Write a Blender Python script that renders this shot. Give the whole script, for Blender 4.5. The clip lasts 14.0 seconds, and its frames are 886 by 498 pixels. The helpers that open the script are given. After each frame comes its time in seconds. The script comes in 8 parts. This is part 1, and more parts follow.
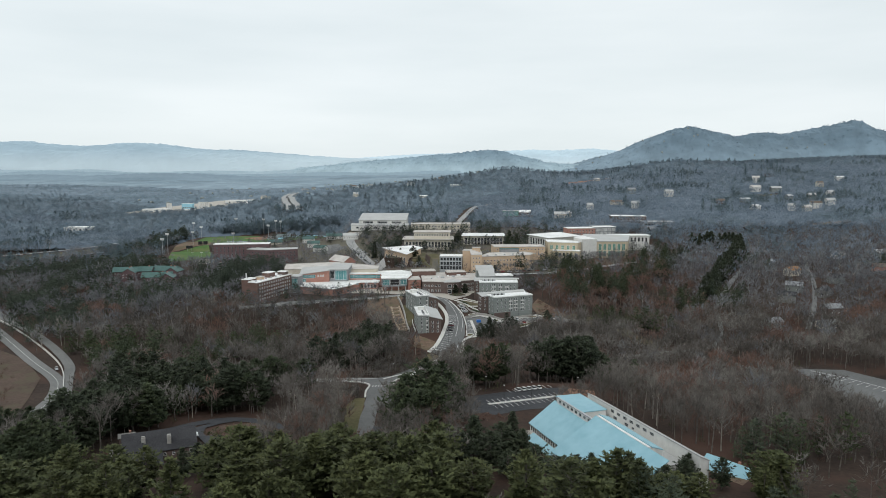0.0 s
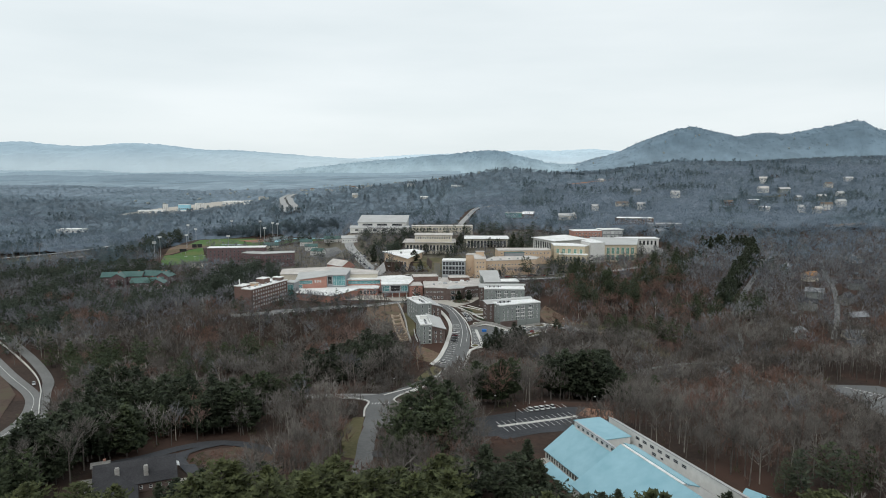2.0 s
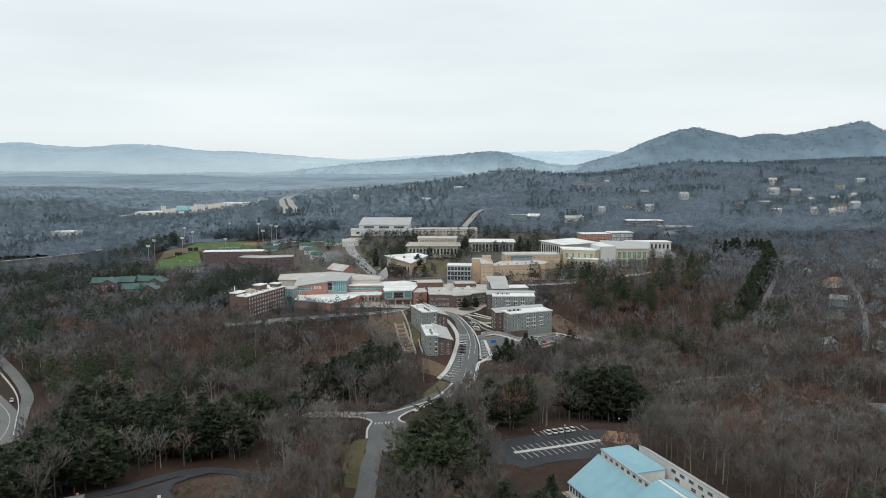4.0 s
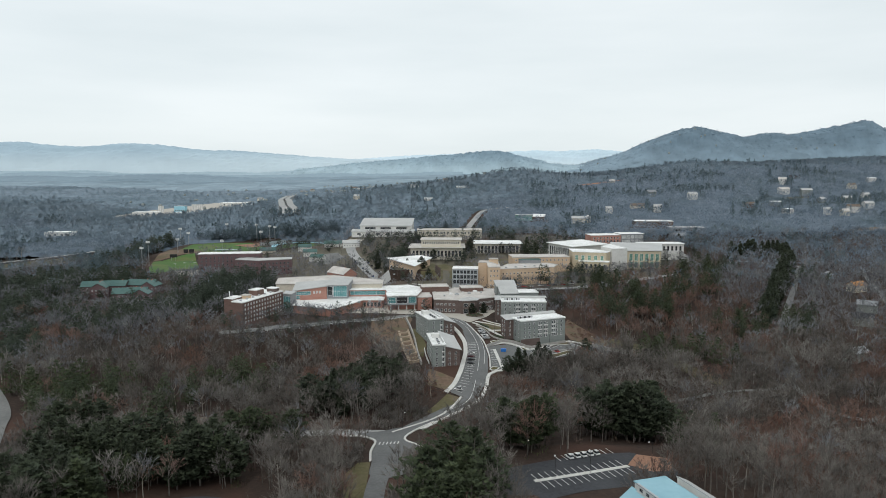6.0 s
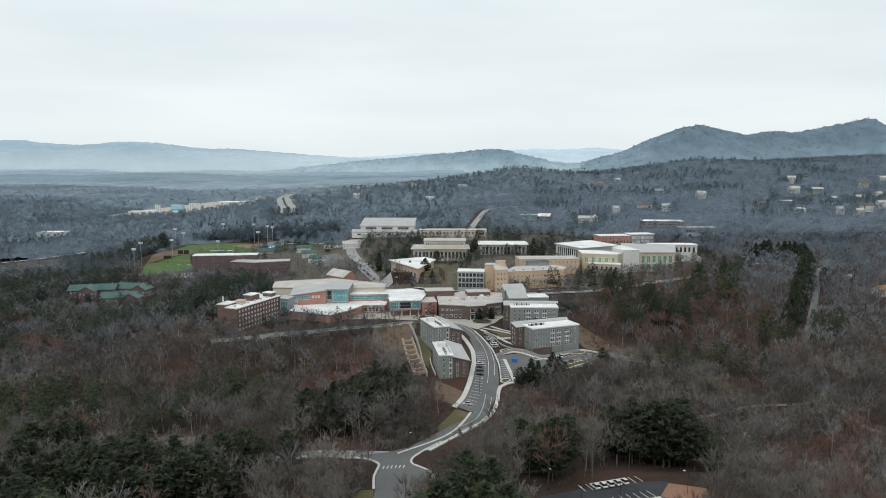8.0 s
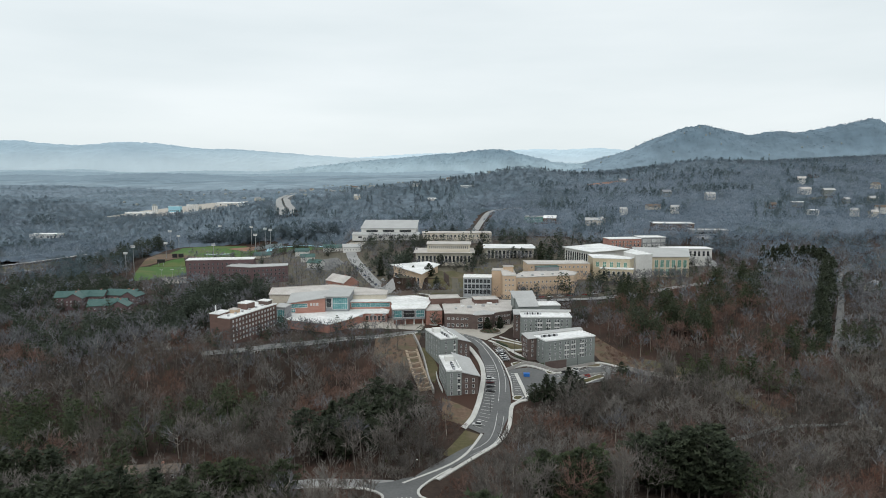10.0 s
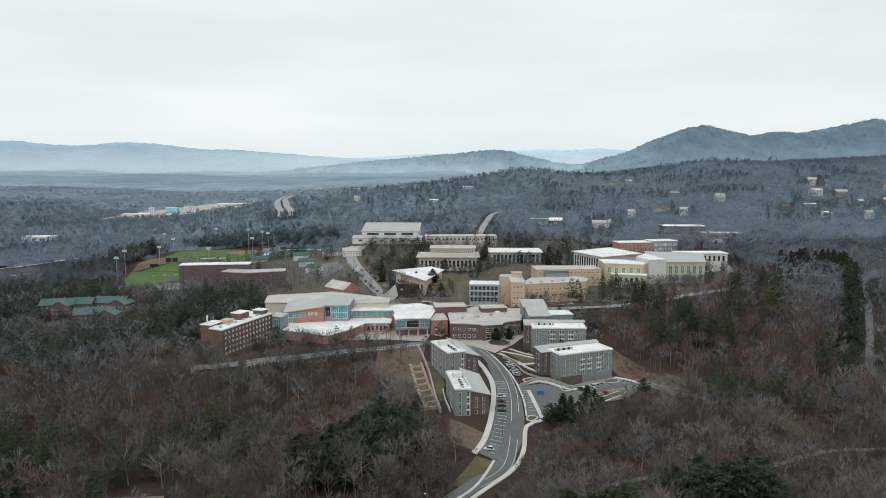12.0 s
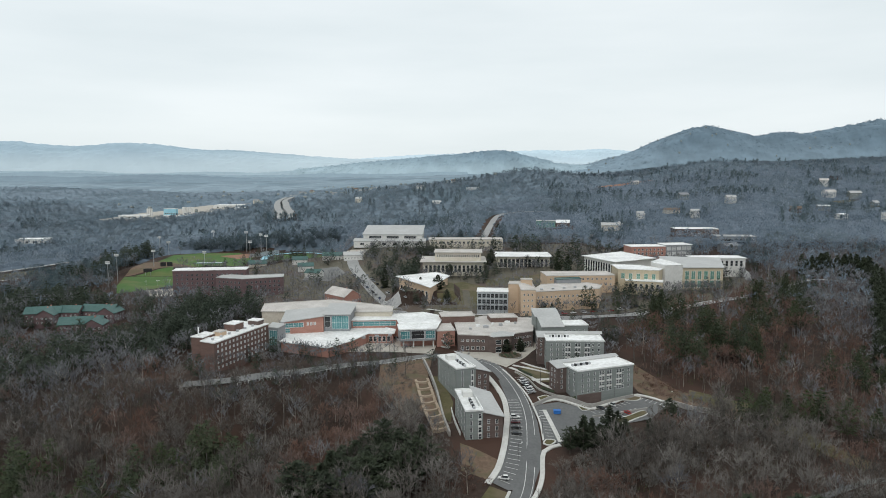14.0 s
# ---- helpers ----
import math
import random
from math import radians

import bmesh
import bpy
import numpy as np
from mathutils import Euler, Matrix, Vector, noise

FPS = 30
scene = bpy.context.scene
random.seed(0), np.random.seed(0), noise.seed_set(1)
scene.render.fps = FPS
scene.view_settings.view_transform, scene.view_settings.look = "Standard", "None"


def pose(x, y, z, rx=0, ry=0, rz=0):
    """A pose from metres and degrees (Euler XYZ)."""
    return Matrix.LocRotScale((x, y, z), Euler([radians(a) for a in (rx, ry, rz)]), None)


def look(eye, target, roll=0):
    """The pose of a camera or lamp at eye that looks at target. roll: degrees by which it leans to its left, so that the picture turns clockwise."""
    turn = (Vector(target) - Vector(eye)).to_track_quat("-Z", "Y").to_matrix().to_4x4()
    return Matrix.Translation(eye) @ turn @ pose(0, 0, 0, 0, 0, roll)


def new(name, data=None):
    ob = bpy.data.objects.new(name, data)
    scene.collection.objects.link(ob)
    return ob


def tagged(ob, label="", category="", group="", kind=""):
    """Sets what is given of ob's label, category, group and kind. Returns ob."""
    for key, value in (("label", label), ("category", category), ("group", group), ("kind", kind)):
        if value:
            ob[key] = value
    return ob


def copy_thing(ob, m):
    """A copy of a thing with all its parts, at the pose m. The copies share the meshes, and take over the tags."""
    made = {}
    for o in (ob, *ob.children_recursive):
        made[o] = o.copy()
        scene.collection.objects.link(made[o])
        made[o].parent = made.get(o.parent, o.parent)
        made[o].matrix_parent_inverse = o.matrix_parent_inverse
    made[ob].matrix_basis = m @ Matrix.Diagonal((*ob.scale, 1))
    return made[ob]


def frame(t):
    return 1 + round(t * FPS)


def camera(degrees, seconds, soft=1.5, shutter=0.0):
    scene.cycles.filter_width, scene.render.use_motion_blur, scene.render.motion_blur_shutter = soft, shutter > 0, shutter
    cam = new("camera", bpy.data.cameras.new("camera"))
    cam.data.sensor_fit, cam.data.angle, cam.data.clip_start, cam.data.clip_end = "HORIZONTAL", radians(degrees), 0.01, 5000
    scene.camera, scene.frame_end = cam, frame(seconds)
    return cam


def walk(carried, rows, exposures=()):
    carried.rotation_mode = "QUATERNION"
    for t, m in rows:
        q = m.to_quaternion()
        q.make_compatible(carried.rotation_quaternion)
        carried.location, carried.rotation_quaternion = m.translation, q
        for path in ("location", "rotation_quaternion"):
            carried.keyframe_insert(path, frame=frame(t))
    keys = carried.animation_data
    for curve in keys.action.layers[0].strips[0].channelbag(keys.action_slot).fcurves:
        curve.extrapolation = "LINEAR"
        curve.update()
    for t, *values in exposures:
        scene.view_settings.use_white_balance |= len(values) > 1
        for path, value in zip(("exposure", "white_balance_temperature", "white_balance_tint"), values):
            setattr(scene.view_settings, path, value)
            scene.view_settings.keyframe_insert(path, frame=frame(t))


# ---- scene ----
from mathutils import geometry

cam = camera(65.49, 14.0, soft=0.9)
walk(cam, [
    (0, pose(0.00, 0.00, 130.01, 83.348, 0, -0.012)),
    (1.5, pose(-1.99, 20.88, 130.28, 83.362, 0, -0.056)),
    (3, pose(-4.67, 41.73, 130.38, 83.435, 0, -0.021)),
    (5.5, pose(-10.25, 76.09, 129.81, 83.485, 0, 0.021)),
    (6.5, pose(-12.49, 89.79, 129.49, 83.369, 0, -0.011)),
    (8, pose(-15.67, 110.49, 129.35, 83.317, 0, -0.019)),
    (10.5, pose(-20.56, 144.96, 129.81, 83.357, 0, -0.004)),
    (12, pose(-23.36, 165.55, 130.21, 83.391, 0, 0.002)),
    (14, pose(-27.08, 193.00, 130.71, 83.429, 0, 0.091)),
], exposures=[(0, 0.0), (14, 0.0)])

# ---- sky and sun: a closed winter overcast ----
world = bpy.data.worlds.new("overcast_sky")
scene.world = world
world.use_nodes = True
wn, wl = world.node_tree.nodes, world.node_tree.links
wn.clear()
w_out = wn.new("ShaderNodeOutputWorld")
w_bg = wn.new("ShaderNodeBackground")
w_sky = wn.new("ShaderNodeTexSky")
w_sky.sky_type, w_sky.sun_disc = "NISHITA", False
w_sky.sun_elevation, w_sky.sun_rotation = radians(32), radians(150)
w_dim = wn.new("ShaderNodeVectorMath")
w_dim.operation = "SCALE"
w_dim.inputs[3].default_value = 0.09
wl.new(w_sky.outputs[0], w_dim.inputs[0])
w_co = wn.new("ShaderNodeTexCoord")
w_map = wn.new("ShaderNodeMapping")
w_map.inputs["Scale"].default_value = (1.2, 1.2, 7.0)
wl.new(w_co.outputs["Generated"], w_map.inputs[0])
w_noise = wn.new("ShaderNodeTexNoise")
w_noise.inputs["Scale"].default_value, w_noise.inputs["Detail"].default_value = 1.6, 5
wl.new(w_map.outputs[0], w_noise.inputs["Vector"])
w_cloud = wn.new("ShaderNodeValToRGB")
w_cloud.color_ramp.elements[0].position, w_cloud.color_ramp.elements[0].color = 0.3, (0.70, 0.77, 0.795, 1)
w_cloud.color_ramp.elements[1].position, w_cloud.color_ramp.elements[1].color = 0.7, (0.82, 0.875, 0.895, 1)
wl.new(w_noise.outputs[0], w_cloud.inputs[0])
w_mix = wn.new("ShaderNodeMixRGB")
w_mix.inputs[0].default_value = 0.94
wl.new(w_dim.outputs[0], w_mix.inputs[1])
wl.new(w_cloud.outputs[0], w_mix.inputs[2])
wl.new(w_mix.outputs[0], w_bg.inputs[0])
w_bg.inputs[1].default_value = 1.1
wl.new(w_bg.outputs[0], w_out.inputs[0])

sun = new("sun", bpy.data.lights.new("sun", "SUN"))
sun.data.energy, sun.data.angle, sun.data.color = 0.9, radians(25), (1.0, 0.97, 0.93)
sun.matrix_world = look((0, 0, 500), (120, 380, 0))

# ---- materials ----
def ramp_mat(name, dark, light, rough=0.8, fine=1.5, coarse=0.08, bump=0.2, metal=0.0, spread=0.0, spec=0.3, stretch=None, tone=0.0, soft=0.0):
    """Two noise scales in metres between a dark and a light colour; spread: tint change from piece to piece; tone: from
    tree to tree; soft: how far shading normals are turned to the sky, so fine foliage is lit evenly.
    """
    m = bpy.data.materials.new(name)
    m.use_nodes = True
    n, l = m.node_tree.nodes, m.node_tree.links
    b = n["Principled BSDF"]
    b.inputs["Roughness"].default_value, b.inputs["Metallic"].default_value = rough, metal
    b.inputs["Specular IOR Level"].default_value = spec
    geo = n.new("ShaderNodeNewGeometry")
    vec = geo.outputs["Position"]
    if stretch:
        mp = n.new("ShaderNodeMapping")
        mp.inputs["Scale"].default_value = stretch
        l.new(vec, mp.inputs[0])
        vec = mp.outputs[0]
    fac = []
    for scale, detail in ((fine, 3), (coarse, 4)):
        t = n.new("ShaderNodeTexNoise")
        t.inputs["Scale"].default_value, t.inputs["Detail"].default_value = scale, detail
        l.new(vec, t.inputs["Vector"])
        fac.append(t.outputs[0])
    mix = n.new("ShaderNodeMath")
    mix.operation = "ADD"
    l.new(fac[0], mix.inputs[0])
    l.new(fac[1], mix.inputs[1])
    half = n.new("ShaderNodeMapRange")
    half.inputs[1].default_value, half.inputs[2].default_value = 0.7, 1.3
    l.new(mix.outputs[0], half.inputs[0])
    col = n.new("ShaderNodeMixRGB")
    col.inputs[1].default_value, col.inputs[2].default_value = (*dark, 1), (*light, 1)
    l.new(half.outputs[0], col.inputs[0])
    out = col.outputs[0]
    if spread:
        info = n.new("ShaderNodeObjectInfo")
        both = n.new("ShaderNodeMath")
        both.operation = "ADD"
        l.new(info.outputs["Random"], both.inputs[0])
        l.new(geo.outputs["Random Per Island"], both.inputs[1])
        rng = n.new("ShaderNodeMapRange")
        rng.inputs[2].default_value = 2.0
        rng.inputs[3].default_value, rng.inputs[4].default_value = 1 - spread, 1 + spread
        l.new(both.outputs[0], rng.inputs[0])
        hsv = n.new("ShaderNodeHueSaturation")
        value = rng.outputs[0]
        if tone:
            att = n.new("ShaderNodeAttribute")
            att.attribute_name = "tone"
            own = n.new("ShaderNodeMath")
            own.operation = "MULTIPLY_ADD"
            own.inputs[1].default_value = tone
            l.new(att.outputs["Fac"], own.inputs[0])
            l.new(value, own.inputs[2])
            value = own.outputs[0]
            warm = n.new("ShaderNodeMapRange")
            warm.inputs[1].default_value, warm.inputs[2].default_value = -0.5, 0.5
            warm.inputs[3].default_value, warm.inputs[4].default_value = 1.25, 0.8
            l.new(att.outputs["Fac"], warm.inputs[0])
            l.new(warm.outputs[0], hsv.inputs["Saturation"])
        l.new(value, hsv.inputs["Value"])
        l.new(out, hsv.inputs["Color"])
        out = hsv.outputs[0]
    l.new(out, b.inputs["Base Color"])
    if bump:
        bp = n.new("ShaderNodeBump")
        bp.inputs["Strength"].default_value, bp.inputs["Distance"].default_value = bump, 0.1
        l.new(fac[0], bp.inputs["Height"])
        l.new(bp.outputs[0], b.inputs["Normal"])
    if soft:
        up = n.new("ShaderNodeVectorMath")
        up.operation = "MULTIPLY_ADD"
        up.inputs[1].default_value, up.inputs[2].default_value = (1 - soft,) * 3, (0, 0, soft)
        l.new(geo.outputs["Normal"], up.inputs[0])
        unit = n.new("ShaderNodeVectorMath")
        unit.operation = "NORMALIZE"
        l.new(up.outputs[0], unit.inputs[0])
        l.new(unit.outputs[0], b.inputs["Normal"])
    return m


def patch_mat(name, a, b, c, scale, rough=0.95, fine=0.6):
    """Ground cover in patches of three colours with a fine grain."""
    m = ramp_mat(name, a, b, rough, fine, 0.05, 0.4)
    n, l = m.node_tree.nodes, m.node_tree.links
    p = n["Principled BSDF"]
    prev = p.inputs["Base Color"].links[0].from_socket
    t = n.new("ShaderNodeTexNoise")
    t.inputs["Scale"].default_value, t.inputs["Detail"].default_value = scale, 6
    geo = n.new("ShaderNodeNewGeometry")
    l.new(geo.outputs["Position"], t.inputs["Vector"])
    r = n.new("ShaderNodeMapRange")
    r.inputs[1].default_value, r.inputs[2].default_value = 0.5, 0.62
    l.new(t.outputs[0], r.inputs[0])
    mx = n.new("ShaderNodeMixRGB")
    l.new(r.outputs[0], mx.inputs[0])
    l.new(prev, mx.inputs[1])
    mx.inputs[2].default_value = (*c, 1)
    l.new(mx.outputs[0], p.inputs["Base Color"])
    return m


def crown_mat(name, a, b, c, scale, per_crown):
    """Tree tops seen from far off: each crown its own tone, with evergreen patches."""
    m = patch_mat(name, a, b, c, scale, fine=0.12)
    n, l = m.node_tree.nodes, m.node_tree.links
    p = n["Principled BSDF"]
    prev = p.inputs["Base Color"].links[0].from_socket
    geo = n.new("ShaderNodeNewGeometry")
    cell = n.new("ShaderNodeTexVoronoi")
    cell.voronoi_dimensions = "2D"
    cell.inputs["Scale"].default_value = per_crown
    l.new(geo.outputs["Position"], cell.inputs["Vector"])
    sep = n.new("ShaderNodeSeparateColor")
    l.new(cell.outputs["Color"], sep.inputs[0])
    tone = n.new("ShaderNodeMapRange")
    tone.inputs[3].default_value, tone.inputs[4].default_value = 0.86, 1.14
    l.new(sep.outputs[0], tone.inputs[0])
    hsv = n.new("ShaderNodeHueSaturation")
    l.new(tone.outputs[0], hsv.inputs["Value"])
    l.new(prev, hsv.inputs["Color"])
    l.new(hsv.outputs[0], p.inputs["Base Color"])
    return m


LITTER = patch_mat("leaf_litter", (0.026, 0.017, 0.013), (0.056, 0.037, 0.028), (0.066, 0.036, 0.026), 0.02)
GRASS = patch_mat("winter_grass", (0.07, 0.068, 0.032), (0.125, 0.108, 0.055), (0.14, 0.112, 0.07), 0.06)
TURF = patch_mat("sports_turf", (0.055, 0.115, 0.03), (0.085, 0.155, 0.045), (0.11, 0.14, 0.05), 0.04)
CLAY = ramp_mat("red_clay", (0.22, 0.115, 0.075), (0.31, 0.175, 0.12), 0.95, 1.0)
EARTH = patch_mat("bare_earth", (0.115, 0.077, 0.054), (0.19, 0.132, 0.094), (0.12, 0.1, 0.062), 0.12)
ASPHALT = ramp_mat("worn_asphalt", (0.11, 0.112, 0.113), (0.158, 0.159, 0.157), 0.85, 0.9, 0.07, 0.2)
FRESH_ASPHALT = ramp_mat("fresh_asphalt", (0.035, 0.037, 0.042), (0.06, 0.062, 0.068), 0.85, 0.9, 0.07, 0.2)
OLD_ROAD = ramp_mat("pale_old_asphalt", (0.27, 0.27, 0.265), (0.36, 0.36, 0.35), 0.9, 0.7, 0.05, 0.2)
CONCRETE = ramp_mat("pale_concrete", (0.48, 0.47, 0.44), (0.62, 0.61, 0.58), 0.9, 0.8, 0.1, 0.15)
PAVER = ramp_mat("tan_paving", (0.36, 0.33, 0.29), (0.47, 0.44, 0.39), 0.9, 2.0, 0.15, 0.2)
TAN_STONE = ramp_mat("tan_rubble_stone", (0.27, 0.21, 0.152), (0.42, 0.34, 0.26), 0.95, 1.0, 0.2, 0.5)
PAINT_WHITE = ramp_mat("white_road_paint", (0.55, 0.55, 0.53), (0.72, 0.72, 0.7), 0.7, 2.0, 0.3, 0)
WHITE_ROOF = ramp_mat("white_membrane_roof", (0.6, 0.6, 0.58), (0.9, 0.9, 0.89), 0.6, 0.5, 0.07, 0.05)
GREY_ROOF = ramp_mat("grey_standing_seam", (0.38, 0.38, 0.37), (0.48, 0.48, 0.47), 0.55, 0.8, 0.08, 0.05, 0.1)
TAN_ROOF = ramp_mat("gravel_roof", (0.40, 0.37, 0.34), (0.6, 0.57, 0.54), 0.9, 1.5, 0.12, 0.2)
BLUE_ROOF = ramp_mat("pale_blue_metal_roof", (0.22, 0.405, 0.475), (0.29, 0.485, 0.555), 0.5, 0.25, 0.06, 0.03, 0.1)
GREEN_ROOF = ramp_mat("green_metal_roof", (0.04, 0.095, 0.088), (0.075, 0.14, 0.128), 0.5, 0.6, 0.1, 0.05)
DARK_ROOF = ramp_mat("dark_shingle_roof", (0.034, 0.034, 0.037), (0.06, 0.06, 0.064), 0.95, 2.0, 0.2, 0.3, spec=0.1)
BROWN_ROOF = ramp_mat("brown_shingle_roof", (0.13, 0.10, 0.08), (0.2, 0.16, 0.13), 0.9, 2.0, 0.2, 0.3)
ORANGE_ROOF = ramp_mat("orange_shingle_roof", (0.34, 0.17, 0.07), (0.45, 0.24, 0.11), 0.9, 2.0, 0.2, 0.3)
GREY_SIDING = ramp_mat("grey_green_siding", (0.192, 0.212, 0.203), (0.252, 0.274, 0.262), 0.7, 0.5, 0.1, 0.1, stretch=(0.4, 0.4, 8))
BROWN_BRICK = ramp_mat("brown_brick", (0.105, 0.076, 0.068), (0.16, 0.122, 0.11), 0.9, 2.5, 0.15, 0.3, stretch=(1, 1, 3))
RED_BRICK = ramp_mat("red_brick", (0.34, 0.17, 0.13), (0.44, 0.245, 0.2), 0.9, 2.5, 0.15, 0.3, stretch=(1, 1, 3))
OLD_BRICK = ramp_mat("old_red_brown_brick", (0.125, 0.078, 0.065), (0.19, 0.124, 0.106), 0.9, 2.5, 0.15, 0.3, stretch=(1, 1, 3))
MAROON_BRICK = ramp_mat("maroon_brick", (0.115, 0.075, 0.077), (0.165, 0.112, 0.114), 0.9, 2.5, 0.15, 0.3, stretch=(1, 1, 3))
TAN_BRICK = ramp_mat("tan_brick", (0.51, 0.375, 0.26), (0.62, 0.475, 0.345), 0.9, 2.0, 0.12, 0.25, stretch=(1, 1, 3))
CREAM = ramp_mat("cream_panel", (0.5, 0.455, 0.375), (0.62, 0.575, 0.49), 0.8, 0.8, 0.1, 0.1)
OFF_WHITE = ramp_mat("off_white_wall", (0.56, 0.555, 0.53), (0.68, 0.675, 0.65), 0.8, 0.6, 0.08, 0.1)
WHITE_TRIM = ramp_mat("white_trim", (0.66, 0.66, 0.65), (0.78, 0.78, 0.77), 0.6, 1.5, 0.2, 0)
GREY_PANEL = ramp_mat("grey_wall_panel", (0.2, 0.21, 0.22), (0.27, 0.28, 0.29), 0.6, 0.8, 0.1, 0.05)
LIGHT_PANEL = ramp_mat("light_grey_panel", (0.33, 0.35, 0.36), (0.43, 0.45, 0.46), 0.5, 0.8, 0.1, 0.05)
DARK_METAL = ramp_mat("dark_metal", (0.03, 0.03, 0.032), (0.055, 0.055, 0.058), 0.5, 2, 0.2, 0, 0.6)
GALVANISED = ramp_mat("galvanised_steel", (0.4, 0.41, 0.42), (0.52, 0.53, 0.54), 0.45, 2, 0.2, 0, 0.7)
GLASS = ramp_mat("window_glass", (0.018, 0.022, 0.026), (0.05, 0.058, 0.062), 0.12, 0.4, 0.1, 0, 0, 0.5, 0.6)
PALE_GLASS = ramp_mat("pale_window", (0.40, 0.41, 0.40), (0.6, 0.61, 0.6), 0.35, 0.6, 0.2, 0, 0, 0.4, 0.5)
TEAL_GLASS = ramp_mat("teal_glass", (0.07, 0.22, 0.235), (0.14, 0.33, 0.34), 0.12, 0.3, 0.1, 0, 0.1, 0.2, 0.6)
GREEN_GLASS = ramp_mat("green_tinted_glass", (0.12, 0.26, 0.21), (0.2, 0.36, 0.29), 0.15, 0.3, 0.1, 0, 0.1, 0.2, 0.6)
BLUE_TARP = ramp_mat("blue_plastic", (0.02, 0.12, 0.4), (0.04, 0.18, 0.5), 0.5)
BLUE_SEAT = ramp_mat("pale_blue_paint", (0.25, 0.5, 0.6), (0.35, 0.6, 0.7), 0.6)
STONE = ramp_mat("grey_stone_wall", (0.26, 0.25, 0.235), (0.4, 0.385, 0.36), 0.95, 1.2, 0.2, 0.5)
RUBBER = ramp_mat("black_rubber", (0.015, 0.015, 0.015), (0.03, 0.03, 0.03), 0.8)
BARK = ramp_mat("grey_bark", (0.07, 0.06, 0.052), (0.16, 0.142, 0.127), 0.95, 0.8, 0.05, 0.3, 0, 0.3, tone=0.3)
TWIG = ramp_mat("winter_twigs", (0.07, 0.064, 0.058), (0.186, 0.169, 0.153), 0.95, 0.15, 0.02, 0, 0, 0.3, tone=0.8, soft=0.3)
RED_TWIG = ramp_mat("russet_twigs", (0.088, 0.054, 0.044), (0.17, 0.108, 0.088), 0.95, 0.15, 0.02, 0, 0, 0.3, tone=0.35, soft=0.3)
PALE_BARK = ramp_mat("pale_sycamore_bark", (0.21, 0.19, 0.168), (0.34, 0.31, 0.275), 0.9, 0.8, 0.1, 0.2, 0, 0.2, tone=0.2)
NEEDLE = ramp_mat("pine_needles", (0.019, 0.029, 0.014), (0.058, 0.072, 0.033), 0.8, 0.7, 0.06, 0, 0, 0.35, tone=0.4, soft=0.45)
OLIVE_NEEDLE = ramp_mat("olive_pine_needles", (0.026, 0.034, 0.013), (0.085, 0.094, 0.036), 0.8, 0.7, 0.06, 0, 0, 0.35, tone=0.3, soft=0.45)
DARK_NEEDLE = ramp_mat("dark_spruce_needles", (0.019, 0.027, 0.016), (0.047, 0.058, 0.032), 0.8, 0.7, 0.06, 0, 0, 0.3, tone=0.3, soft=0.45)
# Aerial haze is mixed into these base colours, bluer and paler with distance.
HAZED_MID_TWIG = ramp_mat("hazed_grey_woods", (0.105, 0.107, 0.115), (0.18, 0.183, 0.195), 0.95, 0.1, 0.01, 0, 0, 0.2, tone=0.55, soft=0.5)
HAZED_HILL_TWIG = ramp_mat("hazed_hillside_woods", (0.136, 0.174, 0.216), (0.2, 0.25, 0.302), 0.95, 0.1, 0.01, 0, 0, 0.15, tone=0.5, soft=0.5)
HAZED_HILL_NEEDLE = ramp_mat("hazed_hillside_evergreens", (0.066, 0.094, 0.107), (0.1, 0.136, 0.15), 0.95, 0.1, 0.01, 0, 0, 0.12, tone=0.3, soft=0.6)
HAZED_MID_PINE = ramp_mat("hazed_campus_needles", (0.028, 0.04, 0.028), (0.06, 0.075, 0.052), 0.9, 0.5, 0.05, 0, 0, 0.3, tone=0.4, soft=0.5)
HAZED_FAR_TWIG = ramp_mat("hazed_far_woods", (0.155, 0.206, 0.252), (0.203, 0.262, 0.312), 0.95, 0.05, 0.008, 0, 0, 0.06, tone=0.22, soft=0.85)
HAZED_FAR_NEEDLE = ramp_mat("hazed_far_evergreens", (0.112, 0.153, 0.19), (0.15, 0.197, 0.238), 0.95, 0.05, 0.008, 0, 0, 0.08, tone=0.2, soft=0.85)
HAZED_VALLEY = ramp_mat("hazed_valley_woods", (0.225, 0.302, 0.37), (0.29, 0.372, 0.442), 0.95, 0.03, 0.004, 0, 0, 0.05, tone=0.16, soft=0.85)
HAZED_VALLEY_PINE = ramp_mat("hazed_valley_evergreens", (0.195, 0.272, 0.332), (0.256, 0.338, 0.4), 0.95, 0.03, 0.004, 0, 0, 0.05, tone=0.16, soft=0.85)
# Canopy colours hold the haze, and are darkened as shade between the crowns.
HAZED_HILL_CANOPY = crown_mat("hazed_hillside_canopy", (0.086, 0.112, 0.142), (0.13, 0.165, 0.204), (0.068, 0.095, 0.113), 0.008, 0.095)
HAZED_FAR_CANOPY = crown_mat("hazed_far_canopy", (0.1, 0.136, 0.168), (0.14, 0.182, 0.218), (0.085, 0.122, 0.148), 0.004, 0.077)
HAZED_VALLEY_CANOPY = crown_mat("hazed_valley_canopy", (0.14, 0.186, 0.228), (0.185, 0.236, 0.28), (0.112, 0.157, 0.19), 0.003, 0.055)
HAZED_DISTANT_CANOPY = crown_mat("hazed_distant_canopy", (0.2, 0.268, 0.318), (0.25, 0.32, 0.368), (0.16, 0.225, 0.27), 0.002, 0.017)
